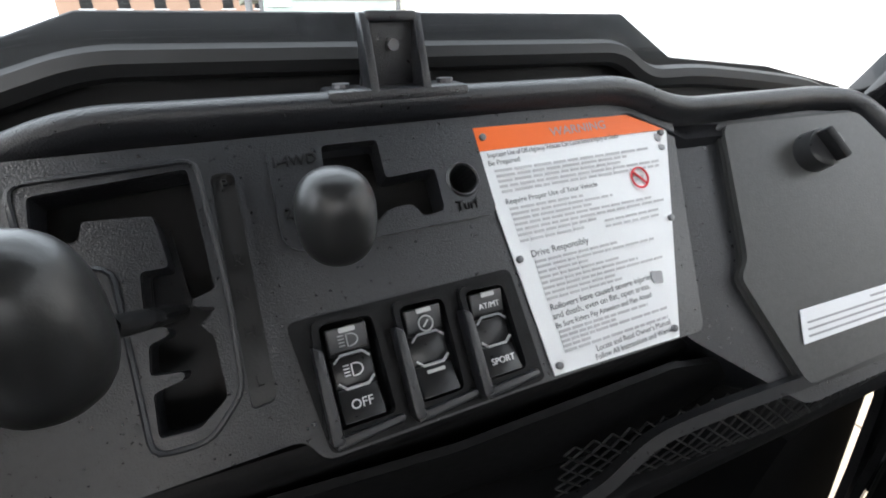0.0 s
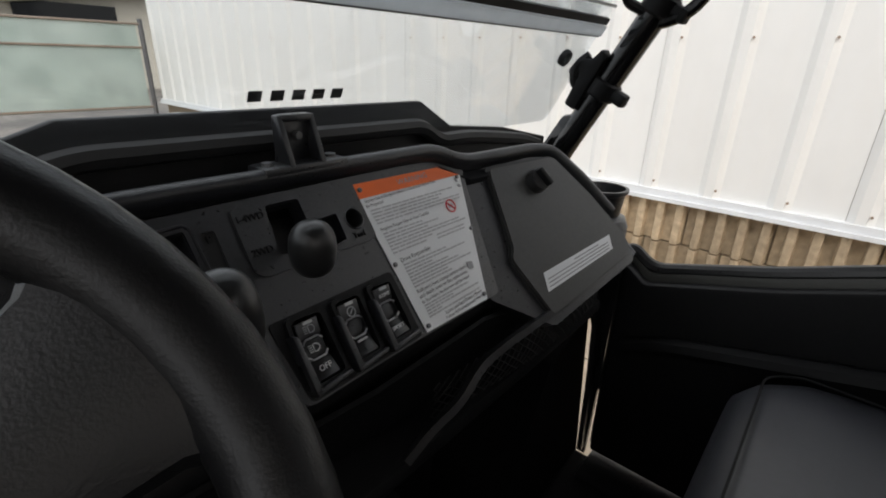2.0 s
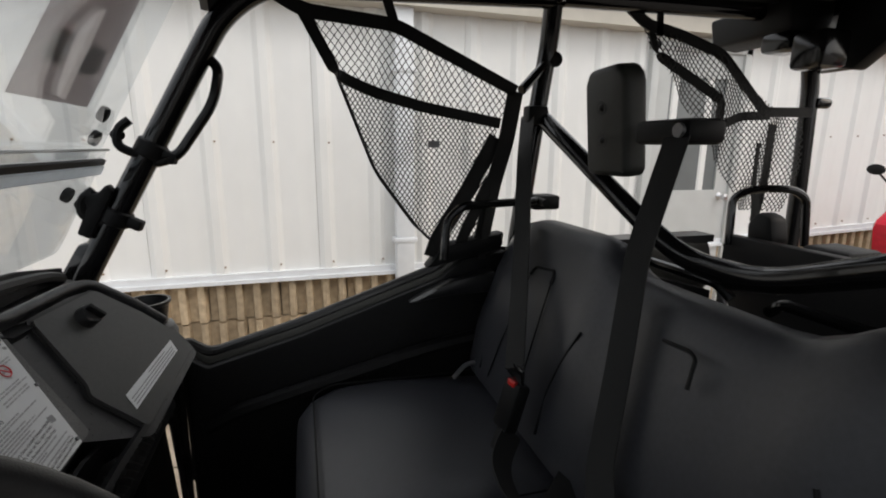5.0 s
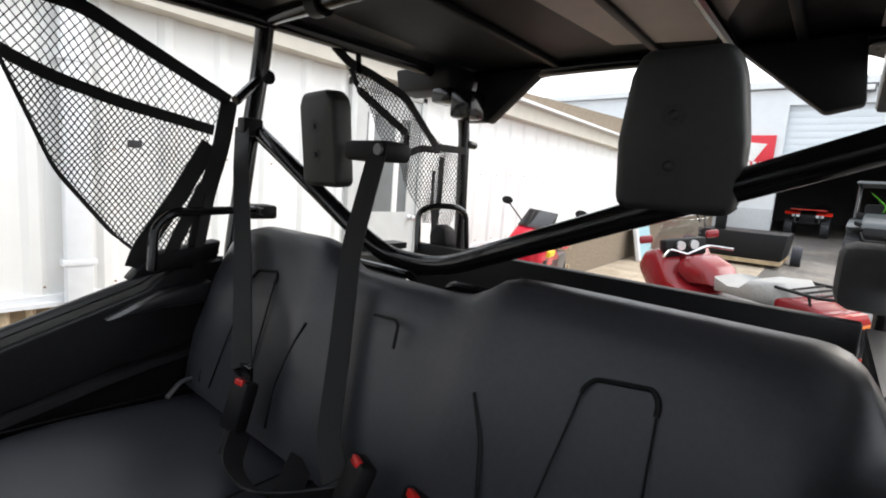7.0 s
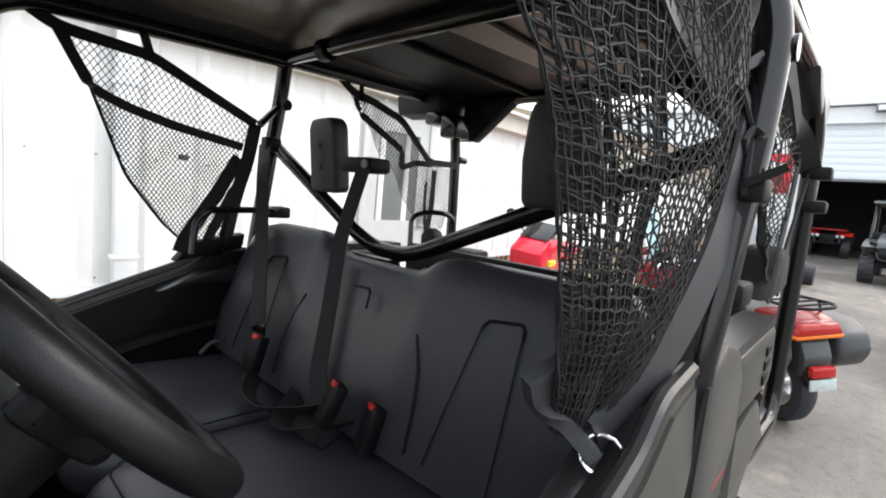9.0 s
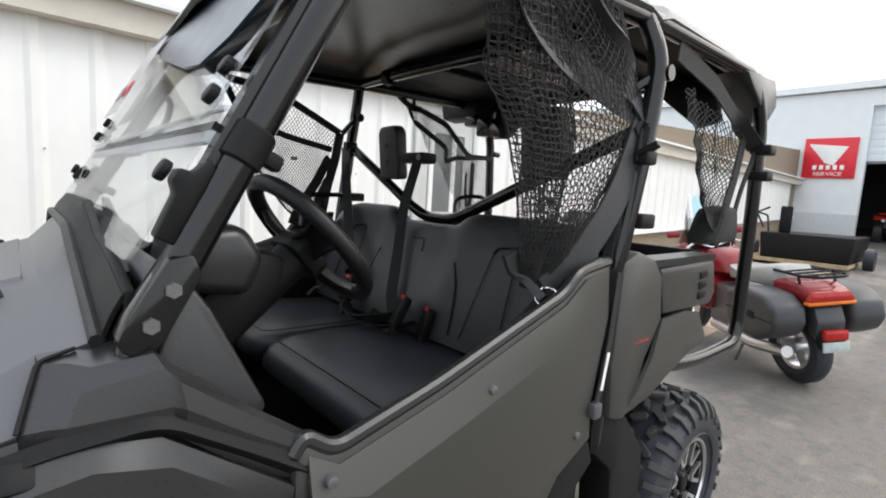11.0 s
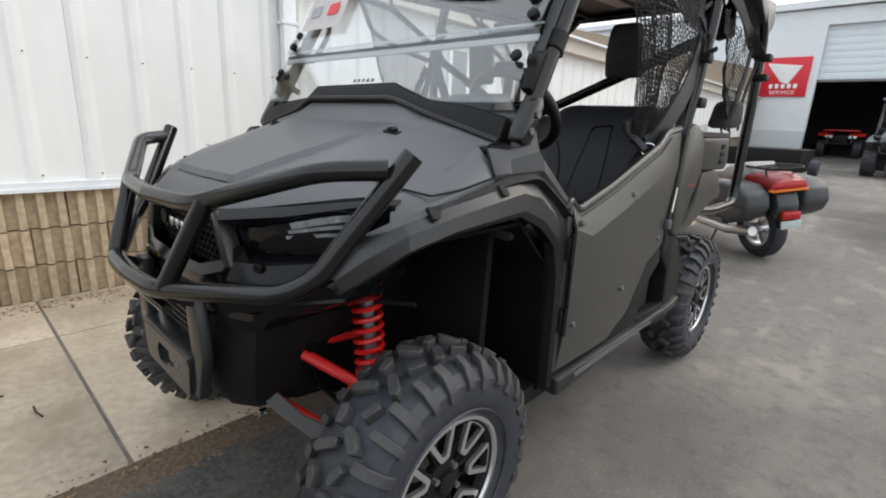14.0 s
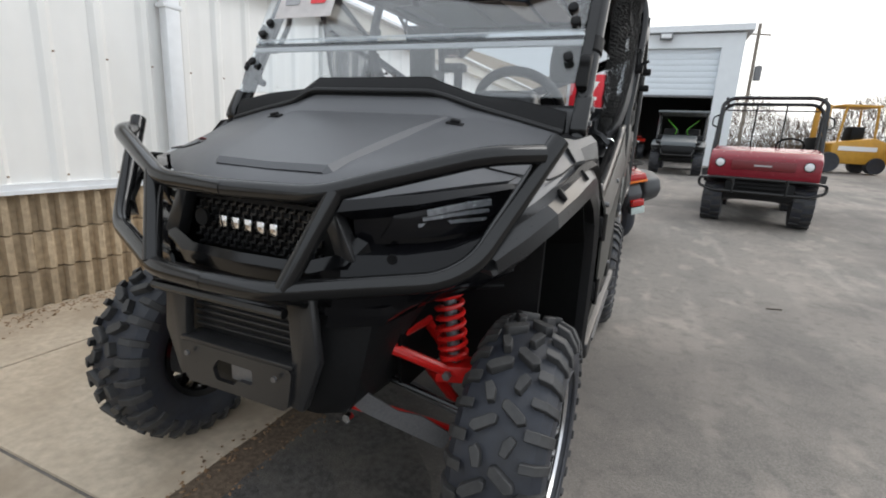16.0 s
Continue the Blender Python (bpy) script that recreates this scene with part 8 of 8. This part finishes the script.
def make_green(m):
    g = thing("green_utility_vehicle", "green and silver side-by-side vehicle with a roof", "vehicle", m=m)
    GR = mat("lime_green_frame", (0.1, 0.42, 0.03), 0.35)
    SV = mat("silver_grey_panel", (0.09, 0.1, 0.105), 0.35, 0.2, 0.06, 30)
    for s in (1, -1):
        knob_tyre(g, s * 0.55, 0, 0.33, 0.26, "front_wheel")
        knob_tyre(g, s * 0.55, -2.0, 0.33, 0.26, "rear_wheel")
        part("fender", prism([(0.35, 0.75), (0.1, 0.86), (-0.4, 0.95), (-0.5, 0.7), (-0.2, 0.78), (0.2, 0.68)], "x", s * 0.40, s * 0.68, 0.02), SV, g)
        part("headlamp", prism([(s * 0.28, 0.80), (s * 0.56, 0.88), (s * 0.55, 0.80), (s * 0.36, 0.74)], "y", 0.3, 0.42, 0.01), DARKP, g)
        part("cage_tube", tube([(s * 0.60, -0.35, 0.95), (s * 0.62, -0.75, 1.72), (s * 0.64, -1.6, 1.76), (s * 0.64, -2.0, 0.95)], 0.028, 8, 0.1), TUBE, g)
        part("door_panel", prism([(-0.5, 0.5), (-0.5, 0.92), (-1.5, 0.98), (-1.5, 0.5)], "x", s * 0.64, s * 0.70, 0.02), SV, g)
        part("suspension_arm", tube([(s * 0.2, 0.05, 0.48), (s * 0.5, 0, 0.36)], 0.028, 8, 0), GR, g)
        part("cage_inner", tube([(s * 0.3, -1.5, 0.9), (s * 0.12, -1.3, 1.3), (s * 0.42, -1.35, 1.6)], 0.016, 8, 0.1), GR, g)
        part("seat", box(s * 0.3 - 0.2, s * 0.3 + 0.2, -1.5, -1.35, 0.7, 1.35, 0.05), DARKP, g)
    part("hood", prism([(0.45, 0.72), (0.42, 0.86), (0.1, 0.98), (-0.45, 1.1), (-0.45, 0.7)], "x", -0.45, 0.45, 0.04), SV, g)
    part("grille", prism([(0.44, 0.45), (0.5, 0.6), (0.46, 0.76), (0.3, 0.76), (0.3, 0.45)], "x", -0.4, 0.4, 0.03), DARKP, g)
    part("bumper", tube([(-0.42, 0.5, 0.66), (-0.36, 0.56, 0.5), (0.36, 0.56, 0.5), (0.42, 0.5, 0.66)], 0.02, 8, 0.05), TUBE, g)
    part("roof", prism([(-0.6, 1.74), (-0.62, 1.80), (-1.2, 1.84), (-1.9, 1.82), (-1.9, 1.76)], "x", -0.68, 0.68, 0.02), SV, g)
    part("chassis", box(-0.4, 0.4, -2.2, 0.3, 0.35, 0.62, 0.02), DARKP, g)
    part("dash", box(-0.6, 0.6, -0.6, -0.4, 0.9, 1.1, 0.03), DARKP, g)
    return g


make_green(Matrix.Translation((-1.45, -14.0, gz(-14.0))) @ pose(0, 0, 0, 2.3, 0, -4))


def make_atv(m):
    a = thing("red_quad_bike", "red and black quad bike inside the service bay", "vehicle", m=m)
    RQ = mat("red_quad_plastic", (0.6, 0.03, 0.015), 0.35)
    for s in (1, -1):
        knob_tyre(a, s * 0.46, 0, 0.3, 0.22, "front_wheel")
        knob_tyre(a, s * 0.46, -1.25, 0.3, 0.24, "rear_wheel")
        part("front_fender", prism([(0.35, 0.68), (0.1, 0.80), (-0.35, 0.74), (-0.3, 0.66), (0.1, 0.72)], "x", s * 0.2, s * 0.60, 0.02), RQ, a)
        part("headlamp", box(s * 0.3 - 0.1, s * 0.3 + 0.1, 0.3, 0.4, 0.62, 0.7, 0.02), LABELW, a)
    part("rack", box(-0.45, 0.45, 0.0, 0.42, 0.84, 0.87, 0.01), RQ, a)
    part("body", prism([(0.4, 0.4), (0.42, 0.7), (0.0, 0.82), (-0.9, 0.85), (-1.5, 0.75), (-1.4, 0.4)], "x", -0.2, 0.2, 0.04), DARKP, a)
    part("bumper", tube([(-0.3, 0.42, 0.7), (-0.3, 0.5, 0.45), (0.3, 0.5, 0.45), (0.3, 0.42, 0.7)], 0.02, 8, 0.04), TUBE, a)
    part("handlebar", tube([(-0.4, -0.25, 1.05), (0, -0.15, 0.98), (0.4, -0.25, 1.05)], 0.014, 8, 0.1), TUBE, a)


make_atv(Matrix.Translation((0.12, -19.6, gz(-19.6))))


def make_forklift(m, name_label):
    f = thing("forklift", name_label, "forklift", "yard forklifts", m=m)
    YL = mat("ochre_yellow_paint", (0.5, 0.26, 0.03), 0.45, 0, 0.12, 8)
    part("body", prism([(-0.95, 0.3), (-1.0, 1.0), (-0.6, 1.15), (0.3, 1.0), (0.6, 0.95), (0.6, 0.3)], "y", -0.5, 0.5, 0.06), YL, f)
    part("stripe", box(-0.7, 0.4, 0.5, 0.515, 0.72, 0.86), LABELW, f)
    part("counterweight", prism([(-1.2, 0.35), (-1.25, 0.9), (-0.95, 1.0), (-0.9, 0.3)], "y", -0.5, 0.5, 0.05), YL, f)
    for x, r in ((0.62, 0.33), (-0.75, 0.27)):
        for s in (1, -1):
            part("wheel", lathe([(-0.11, r * 0.55), (-0.12, r * 0.95), (0, r), (0.12, r * 0.95), (0.11, r * 0.55)], 24, "y", m=Matrix.Translation((x, s * 0.45, r)), caps=True), RUBBER, f)
    for x in (0.45, -0.6):
        for s in (1, -1):
            part("guard_post", tube([(x, s * 0.45, 0.95), (x * 0.85, s * 0.45, 2.1)], 0.035, 8, 0), YL, f)
    part("guard_roof", box(-0.6, 0.5, -0.5, 0.5, 2.08, 2.16, 0.02), YL, f)
    for s in (1, -1):
        part("mast", box(0.75, 0.9, s * 0.3 - 0.05, s * 0.3 + 0.05, 0.2, 2.15, 0.01), YL, f)
    part("carriage", box(0.9, 0.98, -0.5, 0.5, 0.25, 1.1, 0.01), DARKP, f)
    for s in (1, -1):
        part("fork", box(0.95, 2.0, s * 0.28 - 0.06, s * 0.28 + 0.06, 0.1, 0.15, 0.01), DARKP, f)
    part("seat", box(-0.4, 0.0, -0.25, 0.25, 1.0, 1.5, 0.06), DARKP, f)
    return f


make_forklift(Matrix.Translation((-6.6, -19.0, gz(-19))) @ pose(0, 0, 0, 0, 0, 12), "ochre yellow forklift truck in the yard")
make_forklift(Matrix.Translation((-8.8, -17.5, gz(-17.5))) @ pose(0, 0, 0, 0, 0, 40), "ochre yellow forklift with a red beacon")


def make_trailer():
    t = thing("cargo_trailer", "black open cargo trailer by the wall", "trailer", m=Matrix.Translation((1.0, -12.0, gz(-12))))
    part("tub", prism([(-0.9, 0.12), (-0.95, 0.62), (0.55, 0.62), (0.5, 0.12)], "y", -1.2, 0.6, 0.02), DARKP, t)
    part("deck", box(-0.9, 1.0, -1.3, 0.7, 0.05, 0.12), mat("raw_timber", (0.4, 0.3, 0.18), 0.8, 0, 0.2, 8), t)
    for s in (1, -1):
        part("wheel", lathe([(-0.08, 0.1), (-0.08, 0.2), (0.08, 0.2), (0.08, 0.1)], 20, "x", m=Matrix.Translation((s * 0.98 - 0.1, -0.3, 0.2)), caps=True), RUBBER, t)
    part("upright", box(0.1, 0.3, 0.3, 0.36, 0.62, 1.15, 0.02), DARKP, t)
    part("handlebar", tube([(0.5, 0.2, 0.62), (0.55, 0.2, 0.95), (0.9, 0.1, 1.05), (1.0, 0.0, 1.15)], 0.02, 8, 0.05), TUBE, t)
    part("handlebar", tube([(0.6, 0.2, 0.7), (0.75, 0.2, 1.0), (0.55, 0.1, 1.12)], 0.02, 8, 0.05), TUBE, t)
    b = thing("leaning_board", "pale blue and white board leaning on the wall", "board", m=pose(2.18, -10.3, gz(-10.3), 0, 12, 0))
    part("panel", box(-0.03, 0.03, -0.4, 0.4, 0.0, 1.55, 0.01), mat("pale_blue_board", (0.35, 0.55, 0.62), 0.5), b)
    part("edge", box(-0.035, 0.035, 0.3, 0.42, 0.0, 1.57, 0.01), TRIMW, b)


make_trailer()


# ---- the yard in front ----
def make_gate():
    g = thing("chain_link_gate", "galvanised gate with pale green privacy mesh", "gate")
    part("post", tube([(0.34, 6.62, -0.02), (0.34, 6.62, 2.4)], 0.045, 12, 0), GREYM, g)
    part("post", tube([(0.50, 6.66, -0.02), (0.50, 6.66, 2.4)], 0.03, 12, 0), GREYM, g)
    part("post", tube([(2.36, 6.62, -0.02), (2.36, 6.62, 1.72)], 0.03, 12, 0), GREYM, g)
    part("mesh_panel", box(0.52, 2.30, 6.62, 6.63, 0.62, 1.66), mat("pale_green_mesh", (0.36, 0.44, 0.41), 0.8, 0, 0.12, 3, stain=0.5, stain_scale=1.5, stain_col=(0.5, 0.56, 0.54)), g)
    for z in (0.64, 1.38, 1.66):
        part("rail", tube([(0.5, 6.61, z), (2.36, 6.61, z)], 0.014, 8, 0), mat("rusty_rail", (0.25, 0.2, 0.16), 0.7), g)
    part("white_notice", box(0.55, 0.86, 6.59, 6.6, 1.57, 1.72), LABELW, g)
    for k in range(6):
        part("hinge_band", lathe([(-0.015, 0.036), (0.015, 0.036)], 12, "z", m=Matrix.Translation((2.36, 6.62, 0.7 + k * 0.17))), GREYM, g)
    n = thing("white_tank", "white plastic drum beside the wall", "drum", m=Matrix.Translation((2.1, 5.2, 0)))
    part("shell", lathe([(0.0, 0.0), (0.0, 0.24), (0.6, 0.25), (0.68, 0.2), (0.68, 0.0)], 24, "z"), TRIMW, n)


make_gate()


def make_car(m, col, kind, label):
    c = thing("parked_car", label, "car", "parked cars across the yard", m=m)
    P = mat("car_paint_%s" % kind, col, 0.25, 0, 0.04, 10)
    G = mat("car_glass", (0.05, 0.06, 0.065), 0.08)
    if kind == "van":
        body = [(2.6, 0.4), (2.65, 0.9), (2.1, 1.15), (1.6, 2.2), (-2.6, 2.3), (-2.7, 0.4)]
        win = [(2.0, 1.2), (1.58, 2.05), (0.8, 2.05), (0.8, 1.2)]
    elif kind == "pickup":
        body = [(2.6, 0.45), (2.65, 1.0), (1.4, 1.12), (0.8, 1.75), (-0.5, 1.75), (-0.7, 1.15), (-2.6, 1.1), (-2.6, 0.45)]
        win = [(1.3, 1.15), (0.78, 1.66), (-0.4, 1.66), (-0.5, 1.15)]
    else:
        body = [(2.2, 0.35), (2.25, 0.75), (1.2, 0.95), (0.5, 1.45), (-1.0, 1.48), (-1.8, 1.0), (-2.3, 0.95), (-2.3, 0.35)]
        win = [(1.05, 0.97), (0.48, 1.38), (-0.95, 1.4), (-1.5, 1.0)]
    part("body", prism(body, "x", -0.88, 0.88, 0.08), P, c)
    for s in (1, -1):
        part("window", prism(win, "x", s * 0.87, s * 0.89), G, c)
        for y in (1.4, -1.4):
            part("wheel", lathe([(-0.1, 0.18), (-0.1, 0.33), (0.1, 0.33), (0.1, 0.18)], 20, "x", m=Matrix.Translation((s * 0.82, y, 0.33)), caps=True), RUBBER, c)
        part("headlamp", box(s * 0.65 - 0.15, s * 0.65 + 0.15, body[1][0] - 0.08, body[1][0] + 0.01, 0.62, 0.78, 0.03), LABELW, c)
    y1, z1 = (win[0][0] + 0.12, win[0][1])
    y2, z2 = (win[1][0] + 0.12, win[1][1])
    part("windscreen", prism([(y1, z1), (y2, z2), (y2 - 0.03, z2), (y1 - 0.03, z1)], "x", -0.72, 0.72), G, c)
    return c


for x, y, rz, col, kind, label in ((-6.2, 38, 200, (0.55, 0.57, 0.56), "sedan", "silver saloon car with dark windows"), (-5.3, 44, 196, (0.6, 0.62, 0.62), "sedan", "pale silver saloon car"), (-4.6, 50, 194, (0.62, 0.64, 0.64), "sedan", "pale grey small saloon car"), (-3.9, 52, 190, (0.72, 0.72, 0.7), "van", "tall white panel van"), (-1.9, 62, 88, (0.74, 0.74, 0.74), "pickup", "white pickup truck parked sideways")):
    make_car(Matrix.Translation((x, y, gz(y))) @ pose(0, 0, 0, 0, 0, rz), col, kind, label)


def make_apartments():
    h = thing("apartment_building", "two-storey brown brick apartment building across the yard", "building", m=Matrix.Translation((-2, 84, 0)))
    BR = mat("brown_brick_far", (0.27, 0.17, 0.12), 0.9, 0, 0.2, 6)
    part("wall", box(-16, 12, -4, 6, 0, 6.2, 0.02), BR, h)
    part("roof", prism([(-16.6, 6.2), (12.6, 6.2), (9.5, 8.4), (-13.5, 8.4)], "y", -4.6, 6.6), mat("grey_shingle_far", (0.14, 0.13, 0.12), 0.9), h)
    for k in range(6):
        for z in (1.0, 3.9):
            w = part("window", box(-13.4 + k * 4.2, -12.0 + k * 4.2, -4.06, -3.96, z, z + 1.3, 0.02), DARKP, h)
            part("sill", box(-13.6 + k * 4.2, -11.8 + k * 4.2, -4.2, -4.0, z - 0.12, z), LABELW, w)
        part("awning", box(-11.4 + k * 4.2, -9.9 + k * 4.2, -4.8, -4.0, 2.5, 2.65), LABELW, h)
        part("entry", box(-11.2 + k * 4.2, -10.1 + k * 4.2, -4.05, -3.97, 0, 2.3), DARKP, h)
    d = thing("dark_shed", "olive roofed shed behind the gate", "building", m=Matrix.Translation((5.6, 19, 0)))
    part("wall", box(-3.2, 4, 0, 4, 0, 2.9), mat("cream_siding_far", (0.55, 0.52, 0.45), 0.7), d)
    part("window", box(-2.2, 0.5, -0.05, 0.02, 1.3, 2.6), LENS, d)
    part("roof", prism([(-4.6, 2.2), (4.6, 3.4), (4.6, 3.7), (-4.6, 2.45)], "y", -0.8, 4.5), mat("olive_roof", (0.16, 0.16, 0.11), 0.8), d)


make_apartments()


def make_pole():
    p = thing("utility_pole", "weathered timber utility pole with a transformer", "utility pole", m=Matrix.Translation((-5.6, -34, gz(-34))))
    T = mat("grey_timber_pole", (0.2, 0.17, 0.14), 0.9, 0, 0.2, 6)
    part("shaft", tube([(0, 0, 0), (0.05, 0, 7.4)], 0.1, 10, 0), T, p)
    part("crossarm", tube([(-0.6, 0, 6.75), (0.6, 0, 6.85)], 0.05, 8, 0), T, p)
    part("transformer", lathe([(4.2, 0.0), (4.2, 0.2), (5.0, 0.2), (5.1, 0.0)], 16, "z", m=Matrix.Translation((-0.28, 0, 0))), GREYM, p)


make_pole()


def make_bushes():
    b = bmesh.new()
    rnd = random.Random(5)
    for k in range(42000):
        x = rnd.uniform(-46, -3)
        h = 3.0 + 1.8 * noise.noise(Vector((x * 0.25, 3, 0))) + 0.8 * noise.noise(Vector((x * 0.9, 1, 0)))
        z = gz(-40) + rnd.random() ** 1.7 * max(0.6, h)
        y = -40 + rnd.uniform(-2, 2)
        a = rnd.uniform(0, math.pi)
        l = rnd.uniform(0.25, 0.8)
        d = Vector((math.cos(a) * 0.5, rnd.uniform(-0.3, 0.3), abs(math.sin(a)))) * l
        w = Vector((0.02, 0.01, -0.01)) * rnd.uniform(0.6, 1.6)
        p = Vector((x, y, z))
        v = [b.verts.new(q) for q in (p, p + w, p + d)]
        b.faces.new(v)
        v2 = [b.verts.new(q) for q in (p, p + Vector((0.0, 0.05, 0.01)), p + d)]
        b.faces.new(v2)
    tagged(part("far_scrub", b, mat("bare_brown_twigs", (0.17, 0.125, 0.09), 0.9, 0, 0.3, 2), smooth=0), "band of bare brown winter scrub behind the yard", "scrub", kind="stuff")


make_bushes()


def make_litter():
    rnd = random.Random(9)
    b = bmesh.new()
    for k in range(3400):
        if k < 2000:
            y = rnd.uniform(-2.3, 2.6)
            x = 0.30 + rnd.gauss(0, 0.055) + 0.02 * noise.noise(Vector((y * 3, 0, 0)))
        else:
            y = rnd.uniform(-2.3, 2.6)
            x = 2.38 - abs(rnd.gauss(0, 0.11))
        z = 0.001 if x > 0.32 else -0.009
        r = rnd.uniform(0.003, 0.012) * (1.5 if rnd.random() < 0.12 else 1)
        a = rnd.uniform(0, 6.28)
        pts = [Vector((x + r * math.cos(a + t) * (1 if i % 2 else 0.6), y + r * math.sin(a + t) * (1 if i % 2 else 0.6), z + rnd.uniform(0, 0.004))) for i, t in enumerate((0, 1.2, 2.4, 3.7, 5.0))]
        top = b.verts.new((x, y, z + rnd.uniform(0.003, 0.008)))
        vs = [b.verts.new(p) for p in pts]
        for i in range(5):
            b.faces.new((vs[i], vs[(i + 1) % 5], top))
    tagged(part("leaf_litter", b, mat("dry_leaf_and_grit", (0.2, 0.125, 0.07), 0.95, 0, 0.5, 25), smooth=0), "dry leaf litter and grit along the slab edge", "litter", kind="stuff")
    s = bmesh.new()
    rows = []
    for k in range(120):
        y = 3.0 - k * 0.045
        n1, n2 = noise.noise(Vector((y * 4, 1, 0))), noise.noise(Vector((y * 4, 7, 0)))
        rows.append([(0.20 + 0.04 * n1, y, -0.0095), (0.26, y, -0.004 + 0.003 * n2), (0.318, y, -0.001), (0.33 + 0.02 * n2, y, 0.0015), (0.37 + 0.03 * n2, y, 0.0003)])
    tagged(part("dirt_strip", sheet(rows, 0), mat("brown_dirt", (0.13, 0.095, 0.065), 0.95, 0, 0.35, 60, 0.6, 200), smooth=60), "strip of brown dirt along the slab edge", "dirt", kind="stuff")
    for x, y, rz in ((-1.85, -2.9, 20), (1.2, 0.75, 70), (0.95, 0.62, 10), (-1.2, 1.3, 50)):
        tagged(part("twig", tube([(-0.05, 0, 0.005), (0, 0.006, 0.007), (0.06, -0.004, 0.005)], 0.004, 6, 0.01), mat("dark_twig", (0.05, 0.035, 0.025), 0.9), m=pose(x, y, 0.0 if x > 0.3 else -0.008 + (gz(y) + 0.01), 0, 0, rz)), "small dark twig lying on the ground", "twig", "scattered twigs")


make_litter()
